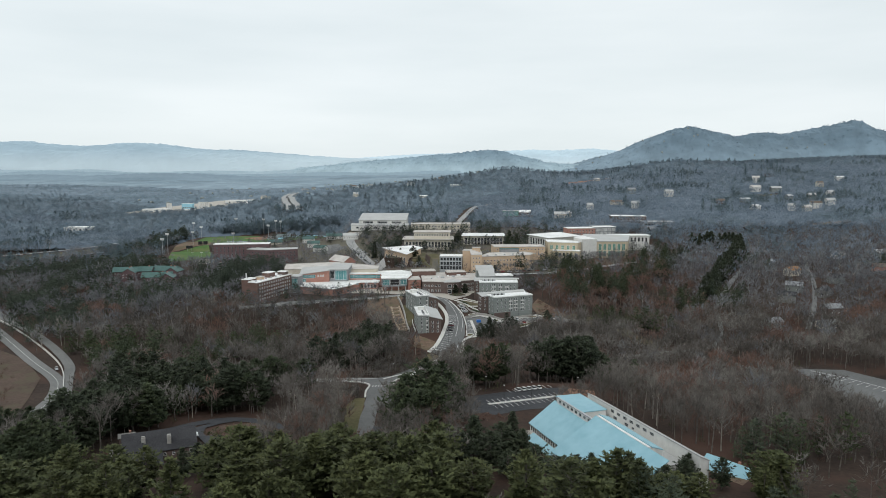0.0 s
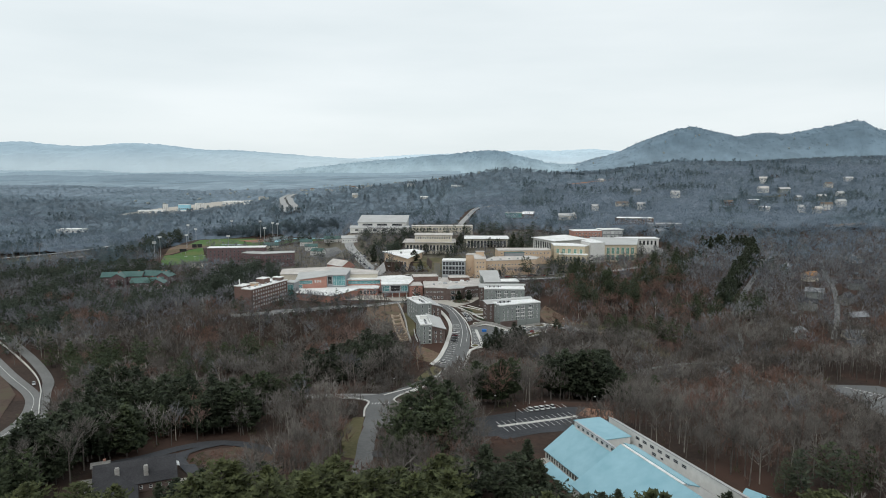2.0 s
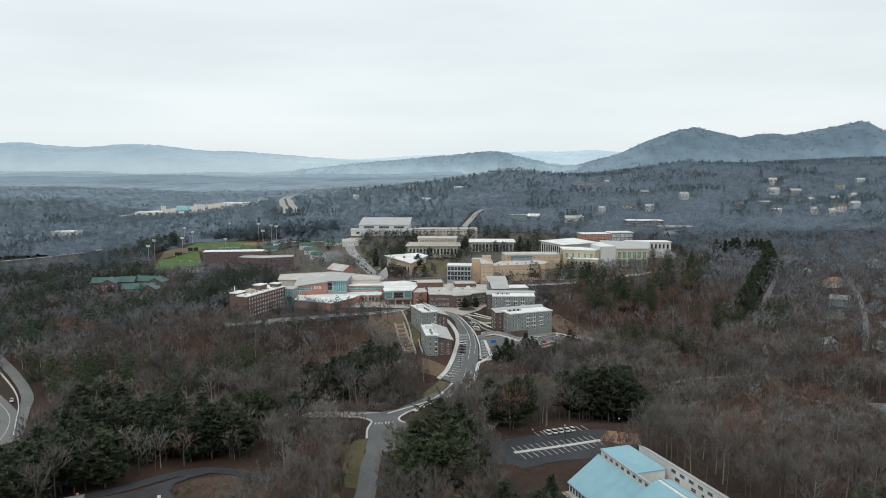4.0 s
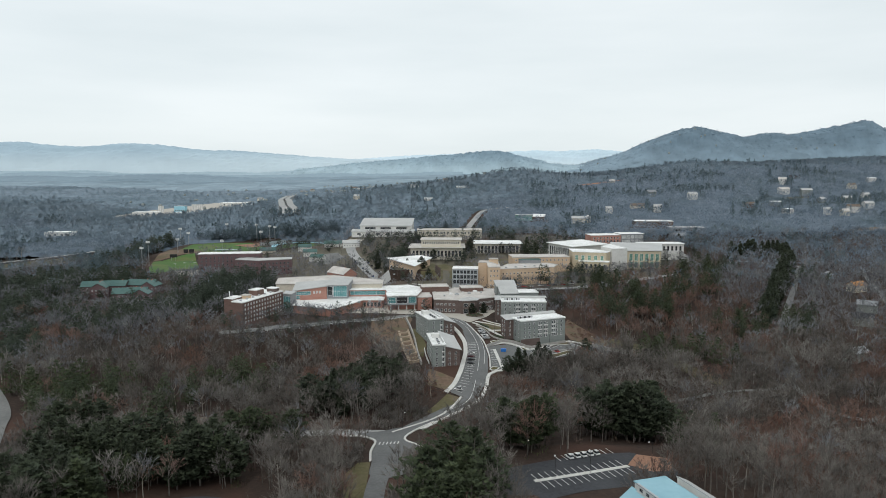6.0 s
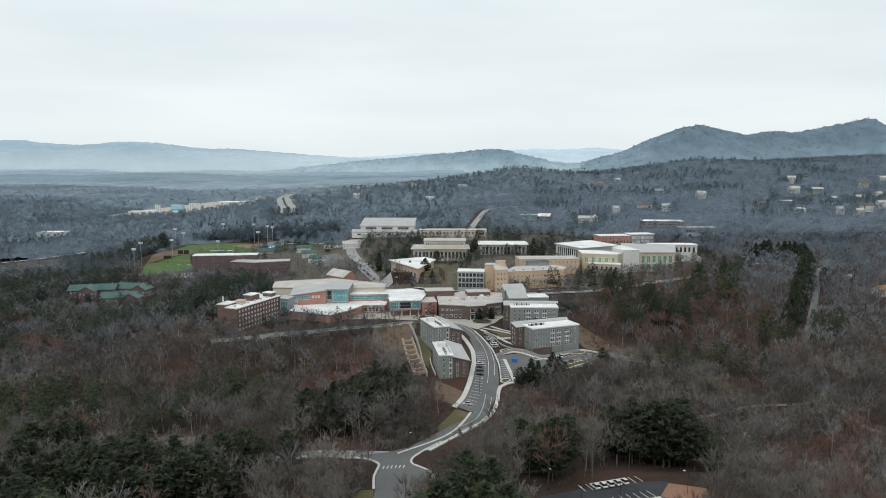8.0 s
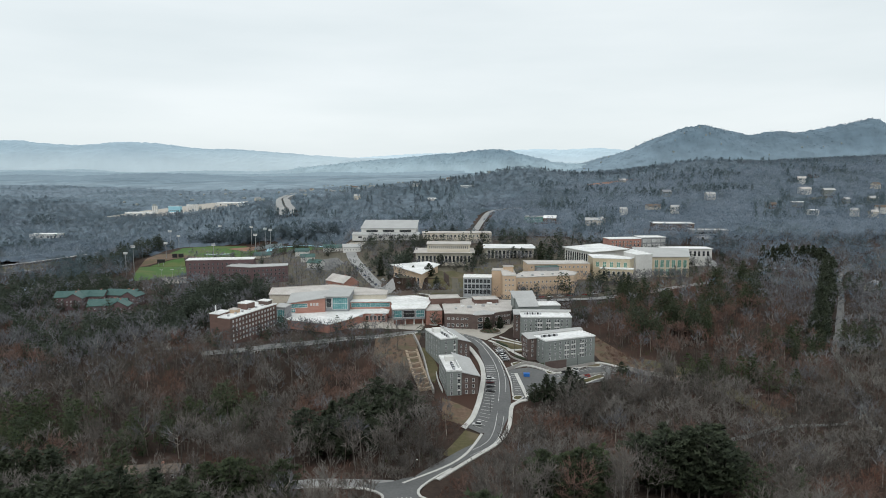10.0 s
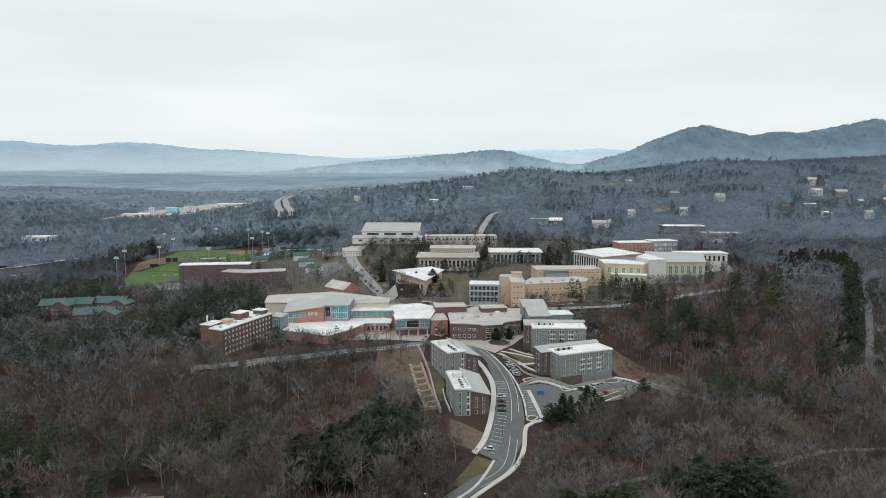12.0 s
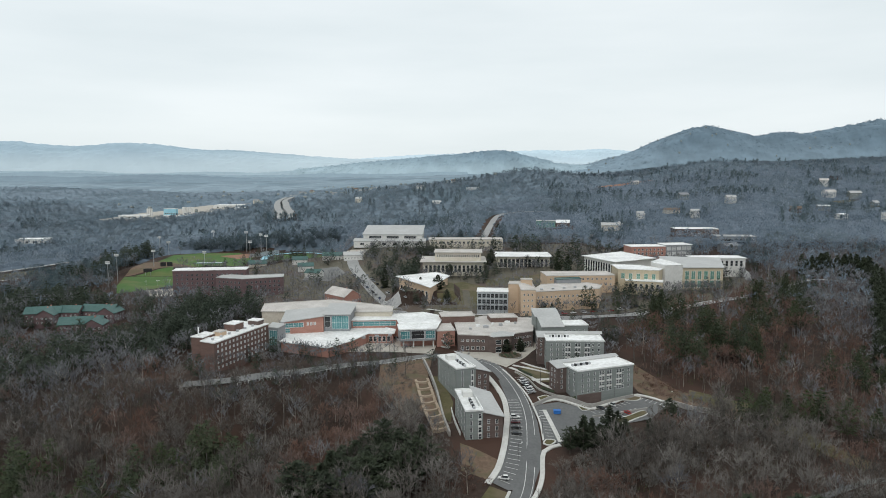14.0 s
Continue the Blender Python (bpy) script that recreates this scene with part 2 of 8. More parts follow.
# Ground colour with the blue of distance haze painted in.
HAZED_GROUND = ramp_mat("hazed_ground", (0.15, 0.185, 0.21), (0.2, 0.232, 0.255), 0.95, 0.02, 0.004, 0)
BRUSH = patch_mat("russet_brush", (0.062, 0.042, 0.033), (0.105, 0.072, 0.055), (0.085, 0.07, 0.046), 0.09)
HIGHWAY = ramp_mat("grey_highway_asphalt", (0.145, 0.146, 0.142), (0.21, 0.21, 0.203), 0.9, 0.7, 0.05, 0.2)
WEATHERED = ramp_mat("weathered_grey_wood", (0.14, 0.135, 0.125), (0.22, 0.21, 0.195), 0.9, 1.5, 0.2, 0.2)

LAWN = patch_mat("campus_lawn", (0.095, 0.087, 0.066), (0.15, 0.135, 0.103), (0.115, 0.088, 0.073), 0.03)
TAN_CREAM = ramp_mat("pale_tan_panel", (0.45, 0.385, 0.275), (0.55, 0.475, 0.35), 0.8, 0.8, 0.1, 0.1)

# ---- building helpers ----
def part(name, bm, material, parent=None, label=""):
    """Links a bmesh as one mesh object under a thing or a part."""
    me = bpy.data.meshes.new(name)
    bm.to_mesh(me)
    bm.free()
    me.materials.append(material)
    ob = new(name, me)
    if parent:
        ob.parent = parent
    if label:
        ob["label"] = label
    return ob


def root(name, x, y, z, turn, label, category, group="", kind=""):
    ob = new(name)
    ob.empty_display_size = 0.5
    ob.matrix_basis = pose(x, y, z, 0, 0, turn)
    return tagged(ob, label, category, group, kind)


def box(bm, x0, x1, y0, y1, z0, z1, m=None):
    """Adds a box between two corners."""
    v = [bm.verts.new((x, y, z)) for z in (z0, z1) for x, y in ((x0, y0), (x1, y0), (x1, y1), (x0, y1))]
    for f in ((3, 2, 1, 0), (4, 5, 6, 7), (0, 1, 5, 4), (1, 2, 6, 5), (2, 3, 7, 6), (3, 0, 4, 7)):
        bm.faces.new([v[i] for i in f])
    if m is not None:
        bmesh.ops.transform(bm, matrix=m, verts=v)
    return bm


def boxed(*a):
    return box(bmesh.new(), *a)


def rod(bm, a, b, r0, r1, sides=6):
    """Adds a tapered rod from a to b."""
    a, b = Vector(a), Vector(b)
    q = (b - a).to_track_quat("Z", "Y")
    ring = [[bm.verts.new(p + q @ Vector((r * math.cos(2 * math.pi * k / sides), r * math.sin(2 * math.pi * k / sides), 0)))
             for k in range(sides)] for p, r in ((a, r0), (b, r1))]
    for k in range(sides):
        j = (k + 1) % sides
        bm.faces.new((ring[0][k], ring[0][j], ring[1][j], ring[1][k]))
    bm.faces.new(ring[1])
    bm.faces.new(ring[0][::-1])
    return bm


def mesh_part(name, verts, faces, material, parent=None, label="", smooth=False):
    me = bpy.data.meshes.new(name)
    me.from_pydata(verts, [], faces)
    me.materials.append(material)
    if smooth:
        me.shade_smooth()
    ob = new(name, me)
    if parent:
        ob.parent = parent
    if label:
        ob["label"] = label
    return ob


def area2(poly):
    return sum(a[0] * b[1] - b[0] * a[1] for a, b in zip(poly, poly[1:] + poly[:1]))


def ccw(poly):
    poly = [tuple(p) for p in poly]
    return poly if area2(poly) > 0 else poly[::-1]


def offset(poly, d):
    """The polygon grown by d (counter-clockwise input)."""
    out = []
    for i, p in enumerate(poly):
        a, b = Vector(poly[i - 1]), Vector(poly[(i + 1) % len(poly)])
        p = Vector(p)
        e, g = (p - a).normalized(), (b - p).normalized()
        n1, n2 = Vector((e.y, -e.x)), Vector((g.y, -g.x))
        n = (n1 + n2).normalized()
        out.append(tuple(p + n * (d / max(0.35, n.dot(n1)))))
    return out


# ---- the lie of the land: heights fitted to the camera's view, bent smoothly between them ----
NEAR_LAND = [(0, 60, 38), (-110, 262, 16), (-36, 312, 6), (-33, 392, 5), (-140, 415, 2.5), (-225, 400, 6), (-207, 325, 7), (-380, 580, 8), (45, 265, 16),
             (45, 340, 16), (95, 400, 6), (150, 440, 5), (222, 360, 14), (0, 452, 7), (18, 487, 11), (80, 535, 12.3), (8, 567, 19),
             (-24, 478, 9), (-88, 573, 19.5), (-128, 549, 19.5), (-165, 540, 18.5), (-60, 610, 19), (-150, 580, 19), (-75, 505, 2), (-140, 490, 2), (45, 590, 17), (30, 690, 25.5), (100, 725, 30)]
MID_LAND = [(200, 775, 33), (0, 850, 32), (-85, 975, 46), (-200, 800, 25), (-290, 690, 20), (-300, 830, 24), (-300, 980, 30), (-450, 880, 20),
            (255, 606, 26), (140, 570, 12), (160, 500, 6), (400, 1230, 82), (515, 1140, 64), (-324, 1530, 58), (-650, 1720, 16), (180, 1260, 66),
            (-40, 1250, 48), (300, 800, 36), (450, 800, 34), (-600, 1200, 12)]
FAR_LAND = [(170, 1750, 121), (60, 1720, 104), (330, 1800, 97), (480, 1760, 124), (590, 1750, 140), (760, 1770, 131), (1000, 1800, 146), (1300, 1700, 150), (-100, 2000, 76), (-1200, 2000, 32), (-700, 2600, 52),
            (-2000, 3000, 58), (-600, 3600, 72), (600, 3000, 98), (2000, 2800, 150), (-3200, 4600, 92), (0, 4800, 92), (3000, 4700, 115),
            (900, 1000, 70), (1500, 300, 70), (-1200, 300, 40), (0, -1500, 40), (-1500, -1500, 40), (1500, -1500, 60)]
LAND = np.array(NEAR_LAND + MID_LAND + FAR_LAND, float)


def bend(d):
    return np.sqrt(d * d + 400.0)


_gap = np.linalg.norm(LAND[:, None, :2] - LAND[None, :, :2], axis=2)
_n = len(LAND)
_sys = np.zeros((_n + 1, _n + 1))
_sys[:_n, :_n], _sys[:_n, _n], _sys[_n, :_n] = -bend(_gap) - 6.0 * np.eye(_n), 1, 1
_weights = np.linalg.solve(_sys, np.append(LAND[:, 2], 0))

# level ground for yards, fields and floors: centre, half sizes, height
PADS = [(44, 338, 42, 18, 16.0), (46, 270, 36, 34, 16.0), (75, 528, 26, 15, 12.3), (-310, 842, 34, 62, 24.0), (-290, 962, 58, 60, 30.0),
        (-70, 620, 60, 24, 19.5), (10, 625, 40, 20, 19.5), (-112, 262, 16, 22, 15.5), (222, 350, 22, 42, 14.0), (30, 695, 60, 16, 26.0), (-190, 985, 40, 40, 31.0), (-41, 746, 20, 22, 36.0)]


def land(x, y):
    """Height of the ground, for arrays or numbers."""
    x, y = np.asarray(x, float), np.asarray(y, float)
    shape = np.broadcast(x, y).shape
    x, y = np.broadcast_to(x, shape).ravel(), np.broadcast_to(y, shape).ravel()
    z = np.empty(len(x))
    for i in range(0, len(x), 20000):
        d = np.hypot(x[i:i + 20000, None] - LAND[:, 0], y[i:i + 20000, None] - LAND[:, 1])
        z[i:i + 20000] = -bend(d) @ _weights[:-1] + _weights[-1]
    for cx, cy, rx, ry, pz in PADS:
        r = np.maximum(np.abs(x - cx) / rx, np.abs(y - cy) / ry)
        k = np.clip((1.45 - r) / 0.4, 0, 1)
        k = k * k * (3 - 2 * k)
        z = z * (1 - k) + pz * k
    return z.reshape(shape)


def h(x, y):
    return float(land(x, y))


def spread_axis(lo, hi, fine_lo, fine_hi, step, grow=1.13):
    a = list(np.arange(fine_lo, fine_hi + 0.1, step))
    s, v = step, a[-1]
    while v < hi:
        s *= grow
        v += s
        a.append(v)
    s, v = step, a[0]
    while v > lo:
        s *= grow
        v -= s
        a.insert(0, v)
    return np.array(a)


gx, gy = spread_axis(-5200, 5200, -420, 420, 6), spread_axis(-3000, 5000, 190, 1050, 6)
GX, GY = np.meshgrid(gx, gy)
GZ = land(GX, GY)
w_, h_ = len(gx), len(gy)
idx = np.arange(w_ * h_).reshape(h_, w_)
quads = np.stack([idx[:-1, :-1], idx[:-1, 1:], idx[1:, 1:], idx[1:, :-1]], -1).reshape(-1, 4)
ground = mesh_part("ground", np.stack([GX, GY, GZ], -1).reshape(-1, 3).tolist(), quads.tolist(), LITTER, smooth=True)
ground.data.materials.append(HAZED_GROUND)
# far faces switch to the ground colour that holds the haze
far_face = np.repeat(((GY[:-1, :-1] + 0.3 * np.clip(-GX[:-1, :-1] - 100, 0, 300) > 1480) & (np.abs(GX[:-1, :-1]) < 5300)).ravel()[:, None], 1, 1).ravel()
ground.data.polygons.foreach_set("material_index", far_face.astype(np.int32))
tagged(ground, "brown leaf-strewn woodland ground rolling up to the hills", "ground", kind="structure")

# places where no wild tree may stand, in cells of 3 m
CELL, X0, Y0 = 3.0, -900.0, 100.0
TAKEN = np.zeros((640, 600), bool)


def take_disc(x, y, r):
    i0, i1 = int((y - r - Y0) / CELL), int((y + r - Y0) / CELL) + 1
    j0, j1 = int((x - r - X0) / CELL), int((x + r - X0) / CELL) + 1
    if i1 < 0 or j1 < 0:
        return
    ii, jj = np.mgrid[max(0, i0):max(0, i1) + 1, max(0, j0):max(0, j1) + 1]
    ok = (ii < TAKEN.shape[0]) & (jj < TAKEN.shape[1])
    near = np.hypot(jj * CELL + X0 - x, ii * CELL + Y0 - y) < r
    TAKEN[ii[ok & near], jj[ok & near]] = True


def inside(poly, x, y):
    x, y = np.asarray(x, float), np.asarray(y, float)
    c = np.zeros(np.broadcast(x, y).shape, bool)
    for (ax, ay), (bx, by) in zip(poly, poly[1:] + poly[:1]):
        if ay != by:
            c ^= ((ay > y) != (by > y)) & (x < (bx - ax) * (y - ay) / (by - ay) + ax)
    return c


def take_poly(poly, grow=3.0):
    poly = offset(ccw(poly), grow)
    ii, jj = np.mgrid[0:TAKEN.shape[0], 0:TAKEN.shape[1]]
    TAKEN[inside(poly, jj * CELL + X0, ii * CELL + Y0)] = True


def taken(x, y):
    i, j = ((np.asarray(y) - Y0) / CELL).round().astype(int), ((np.asarray(x) - X0) / CELL).round().astype(int)
    ok = (i >= 0) & (j >= 0) & (i < TAKEN.shape[0]) & (j < TAKEN.shape[1])
    return ok & TAKEN[np.clip(i, 0, TAKEN.shape[0] - 1), np.clip(j, 0, TAKEN.shape[1] - 1)]


def smooth_line(pts, step=4.0):
    """Catmull-Rom through the points, about every step metres."""
    p = [np.array(q, float) for q in pts]
    p = [2 * p[0] - p[1]] + p + [2 * p[-1] - p[-2]]
    out = []
    for a, b, c, d in zip(p, p[1:], p[2:], p[3:]):
        n = max(2, int(np.linalg.norm(c - b) / step))
        for k in range(n):
            t = k / n
            out.append(0.5 * (2 * b + (c - a) * t + (2 * a - 5 * b + 4 * c - d) * t * t + (3 * b - a - 3 * c + d) * t ** 3))
    out.append(p[-2])
    return np.array(out)


def sides_of(line):
    d = np.gradient(line, axis=0)
    d /= np.linalg.norm(d, axis=1)[:, None]
    return np.stack([d[:, 1], -d[:, 0]], 1)


def ribbon(name, pts, width, material, lift, label="", category="", parent=None, shift=0.0, clear=2.5, thick=0.0, smooth_pts=True, kind="structure"):
    """A strip of that width along a line on the land, lift above it; thick: depth of its side faces."""
    line = smooth_line(pts) if smooth_pts else np.array(pts, float)
    n = sides_of(line)
    mid = line + n * shift
    l, r = mid - n * width / 2, mid + n * width / 2
    zc = land(mid[:, 0], mid[:, 1]) + lift
    zl, zr = np.maximum(zc - 0.1, land(l[:, 0], l[:, 1]) + lift), np.maximum(zc - 0.1, land(r[:, 0], r[:, 1]) + lift)
    k = len(line)
    rows = [np.column_stack([l, zl]), np.column_stack([mid, np.maximum(zc, (zl + zr) / 2)]), np.column_stack([r, zr])]
    if thick:
        rows = [np.column_stack([l, zl - thick])] + rows + [np.column_stack([r, zr - thick])]
    v = np.concatenate(rows)
    f = [(c * k + i, (c + 1) * k + i, (c + 1) * k + i + 1, c * k + i + 1) for c in range(len(rows) - 1) for i in range(k - 1)]
    ob = mesh_part(name, v.tolist(), f, material, parent, smooth=not thick)
    if not parent:
        tagged(ob, label, category or name, kind=kind)
    if clear is not None:
        for q in mid[::2]:
            take_disc(q[0], q[1], width / 2 + clear)
    return ob


def drape(name, poly, material, lift, label="", category="", parent=None, step=5.0, clear=3.0, kind="structure", level=None):
    """A sheet over the land inside a polygon."""
    poly = ccw(poly)
    xs, ys = [p[0] for p in poly], [p[1] for p in poly]
    rim = []
    for a, b in zip(poly, poly[1:] + poly[:1]):
        n = max(1, int(math.dist(a, b) / step))
        rim += [Vector((a[0] + (b[0] - a[0]) * k / n, a[1] + (b[1] - a[1]) * k / n)) for k in range(n)]
    X, Y = np.meshgrid(np.arange(min(xs), max(xs), step), np.arange(min(ys), max(ys), step))
    keep = inside(offset(poly, -step * 0.45), X, Y) & inside(poly, X, Y)
    pts = rim + [Vector((x, y)) for x, y in zip(X[keep], Y[keep])]
    edges = [(i, (i + 1) % len(rim)) for i in range(len(rim))]
    vs, _, fs, *_ = geometry.delaunay_2d_cdt(pts, edges, [], 1, 1e-4)
    co = np.array([(v.x, v.y) for v in vs])
    z = land(co[:, 0], co[:, 1]) + lift if level is None else np.full(len(co), level)
    ob = mesh_part(name, np.column_stack([co, z]).tolist(), [tuple(f) for f in fs], material, parent)
    if not parent:
        tagged(ob, label, category or name, kind=kind)
    if clear is not None:
        take_poly(poly, clear)
    return ob


# ---- far hills, in ridges one behind the other ----
def ridge(name, label, x0, x1, y, crest, base, deep, material, seed, bumps=0.06):
    """A wooded ridge between x0 and x1 with its crest line given as (x, height) knots."""
    xs = np.linspace(x0, x1, 260)
    kx, kz = [c[0] for c in crest], [c[1] for c in crest]
    line = smooth_line(list(zip(kx, kz)), (x1 - x0) / 300)
    top = np.interp(xs, line[:, 0], line[:, 1])
    rng = np.random.RandomState(seed)
    v, rows = [], 26
    for r in range(rows):
        t = r / (rows - 1)
        prof = math.sin(min(1, t / 0.72) * math.pi / 2) if t < 0.72 else math.cos((t - 0.72) / 0.28 * math.pi / 2)
        for x, z in zip(xs, top):
            wob = noise.fractal((x * 0.0022, r * 0.21, seed), 0.9, 2.0, 5) * bumps * (z - base) + rng.uniform(-1, 1) * 0.012 * (z - base) + rng.uniform(-2.5, 2.5)
            v.append((x, y + deep * t + noise.noise((x * 0.003, seed, t * 3)) * deep * 0.12, base + (z - base) * prof + wob * (0.3 + prof * 0.7)))
    f = [(r * 260 + i, r * 260 + i + 1, (r + 1) * 260 + i + 1, (r + 1) * 260 + i) for r in range(rows - 1) for i in range(259)]
    ob = mesh_part(name, v, f, material)
    return tagged(ob, label, "hills", kind="structure")


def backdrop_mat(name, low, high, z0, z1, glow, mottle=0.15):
    """Backdrop of far hills: haze painted as two tones by height plus a glow, with wooded mottling."""
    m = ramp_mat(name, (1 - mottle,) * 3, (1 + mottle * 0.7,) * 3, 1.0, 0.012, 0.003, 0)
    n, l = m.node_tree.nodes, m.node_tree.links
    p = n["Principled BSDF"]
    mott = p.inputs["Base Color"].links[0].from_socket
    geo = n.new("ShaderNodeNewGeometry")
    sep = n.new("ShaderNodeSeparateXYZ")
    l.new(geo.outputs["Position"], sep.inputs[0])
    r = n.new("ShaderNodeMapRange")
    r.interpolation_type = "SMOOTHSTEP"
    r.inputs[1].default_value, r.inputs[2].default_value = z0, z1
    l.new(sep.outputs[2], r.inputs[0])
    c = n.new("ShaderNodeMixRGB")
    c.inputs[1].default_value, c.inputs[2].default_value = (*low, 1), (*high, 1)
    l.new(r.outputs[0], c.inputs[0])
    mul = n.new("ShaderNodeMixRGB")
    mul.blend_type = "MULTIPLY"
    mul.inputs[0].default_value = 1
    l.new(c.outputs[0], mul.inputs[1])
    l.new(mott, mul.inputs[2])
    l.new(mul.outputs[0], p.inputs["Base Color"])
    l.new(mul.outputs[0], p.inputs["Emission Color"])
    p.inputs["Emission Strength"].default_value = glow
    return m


# Haze is painted into these hill colours, and their glow lifts it further.
RANGE_MAT = backdrop_mat("misty_far_range", (0.43, 0.51, 0.55), (0.3, 0.39, 0.45), 150, 285, 0.25, 0.03)
PALE_RANGE = backdrop_mat("hazy_far_range", (0.52, 0.6, 0.64), (0.42, 0.52, 0.58), 130, 240, 0.35, 0.03)
HILL_MAT = backdrop_mat("hazy_wooded_hill", (0.195, 0.262, 0.312), (0.128, 0.182, 0.225), 110, 330, 0.12, 0.2)
RISE_MATS = [backdrop_mat("hazy_wooded_rise_" + k, lo, hi, 70, z1, 0.12, 0.06) for k, lo, hi, z1 in (("a", (0.2, 0.265, 0.312), (0.185, 0.245, 0.29), 104),
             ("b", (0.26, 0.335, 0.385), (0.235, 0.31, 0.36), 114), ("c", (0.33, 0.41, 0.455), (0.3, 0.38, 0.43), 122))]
LOW_HILL_MAT = backdrop_mat("hazy_low_hill", (0.3, 0.385, 0.43), (0.17, 0.24, 0.29), 120, 230, 0.18)
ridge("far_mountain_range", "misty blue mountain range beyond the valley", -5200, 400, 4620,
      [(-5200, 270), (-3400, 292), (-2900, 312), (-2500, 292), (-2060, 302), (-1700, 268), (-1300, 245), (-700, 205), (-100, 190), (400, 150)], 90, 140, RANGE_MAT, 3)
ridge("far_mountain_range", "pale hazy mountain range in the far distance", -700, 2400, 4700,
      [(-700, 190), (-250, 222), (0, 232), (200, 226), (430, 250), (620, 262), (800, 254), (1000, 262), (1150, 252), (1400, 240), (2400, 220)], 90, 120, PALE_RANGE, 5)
ridge("low_hill", "low haze-blue wooded hill crossing the valley", -900, 1500, 4050,
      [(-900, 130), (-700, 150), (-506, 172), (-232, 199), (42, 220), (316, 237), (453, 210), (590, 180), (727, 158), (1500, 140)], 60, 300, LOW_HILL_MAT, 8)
ridge("wooded_mountain", "haze-blue wooded mountain with two summits", 500, 4600, 3900,
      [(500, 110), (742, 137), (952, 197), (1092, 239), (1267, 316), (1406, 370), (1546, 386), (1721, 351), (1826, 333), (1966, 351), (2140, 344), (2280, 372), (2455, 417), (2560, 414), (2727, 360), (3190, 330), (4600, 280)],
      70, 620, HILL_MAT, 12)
# each rise is painted paler than the last, thickening the haze in steps
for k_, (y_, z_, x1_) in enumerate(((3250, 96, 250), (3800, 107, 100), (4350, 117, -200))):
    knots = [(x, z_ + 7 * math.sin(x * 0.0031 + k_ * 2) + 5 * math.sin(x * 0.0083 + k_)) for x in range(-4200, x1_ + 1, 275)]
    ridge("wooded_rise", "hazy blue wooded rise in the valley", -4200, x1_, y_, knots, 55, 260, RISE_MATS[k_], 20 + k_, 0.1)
# ---- trees: templates as triangle soups, for single trees and for woods ----
def bare_template(seed, limbs, twigs, twig_width, spread=0.33, sides=5, fork=0.34):
    """A leafless tree of height 1: a trunk that forks into rising limbs, each splitting into boughs, with fine twigs as slivers in a domed crown."""
    rng = np.random.RandomState(seed)
    wood, fine = [], []

    def tube(a, b, r0, r1, s):
        d = b - a
        d = d / (np.linalg.norm(d) + 1e-9)
        u = np.cross(d, (0.3, 0.9, 0.2))
        u /= np.linalg.norm(u)
        w = np.cross(d, u)
        for k in range(s):
            t0, t1 = 2 * math.pi * k / s, 2 * math.pi * (k + 1) / s
            e0, e1 = u * math.cos(t0) + w * math.sin(t0), u * math.cos(t1) + w * math.sin(t1)
            wood.append((a + e0 * r0, a + e1 * r0, b + e1 * r1))
            wood.append((a + e0 * r0, b + e1 * r1, b + e0 * r1))

    def sliver(out, a, b, r):
        o = np.cross(b - a, rng.normal(0, 1, 3))
        o = o / (np.linalg.norm(o) + 1e-9) * r
        out.append((a - o, a + o, b))

    lean = np.array((*rng.uniform(-0.05, 0.05, 2), 0.0))
    foot, crotch, head = np.array((0, 0, -0.05)), lean * 0.5 + (0, 0, fork), lean + (0, 0, 0.72)
    tube(foot, crotch, 0.0125, 0.0095, sides)
    if sides > 3:
        tube(crotch, head, 0.0095, 0.003, 4)
    else:
        sliver(wood, crotch, head, 0.007)
    ends = []
    for k in range(limbs):
        t = (k + 0.5) / limbs
        base = crotch + (head - crotch) * (0.85 * t)
        az = k * 2.4 + rng.uniform(-0.5, 0.5)
        out = np.array((math.cos(az), math.sin(az), 0.0))
        reach = spread * rng.uniform(0.6, 1.0) * (1 - 0.55 * t)
        top = min(0.95, base[2] + rng.uniform(0.2, 0.36) * (1 - 0.35 * t))
        tip = base + out * reach
        tip[2] = top
        knee = base + (tip - base) * 0.5 + out * reach * 0.12 - (0, 0, 0.02)
        sliver(wood, base, knee + (tip - knee) * 0.3, 0.0042 if sides > 3 else 0.006)
        sliver(wood, knee, tip, 0.0026 if sides > 3 else 0.0045)
        for j in range(4):
            s0 = knee + (tip - knee) * rng.uniform(-0.5, 0.7)
            d = out * rng.uniform(-0.2, 1.0) + rng.normal(0, 0.55, 3) * (1, 1, 0.2) + (0, 0, rng.uniform(0.5, 1.3))
            e0 = s0 + d / np.linalg.norm(d) * rng.uniform(0.1, 0.2)
            sliver(wood if sides > 3 else fine, s0, e0, 0.0016 if sides > 3 else 0.0032)
            ends.append((s0, e0 - s0))
        ends.append((knee, tip - knee))
    ends.append((head, np.array((0, 0, 0.15))))
    for k in range(twigs):
        p, d = ends[rng.randint(len(ends))]
        s0 = p + d * rng.uniform(0.1, 1.0)
        side = np.array((s0[0], s0[1], 0.0)) - lean * s0[2]
        e = d / np.linalg.norm(d) * 0.8 + rng.normal(0, 0.5, 3) + side * 1.3 + (0, 0, 0.45)
        e = s0 + e / np.linalg.norm(e) * rng.uniform(0.05, 0.125)
        e[2] = min(e[2], 1.03)
        sliver(fine, s0, e, twig_width * rng.uniform(0.6, 1.3))
    return np.array(wood), np.array(fine)


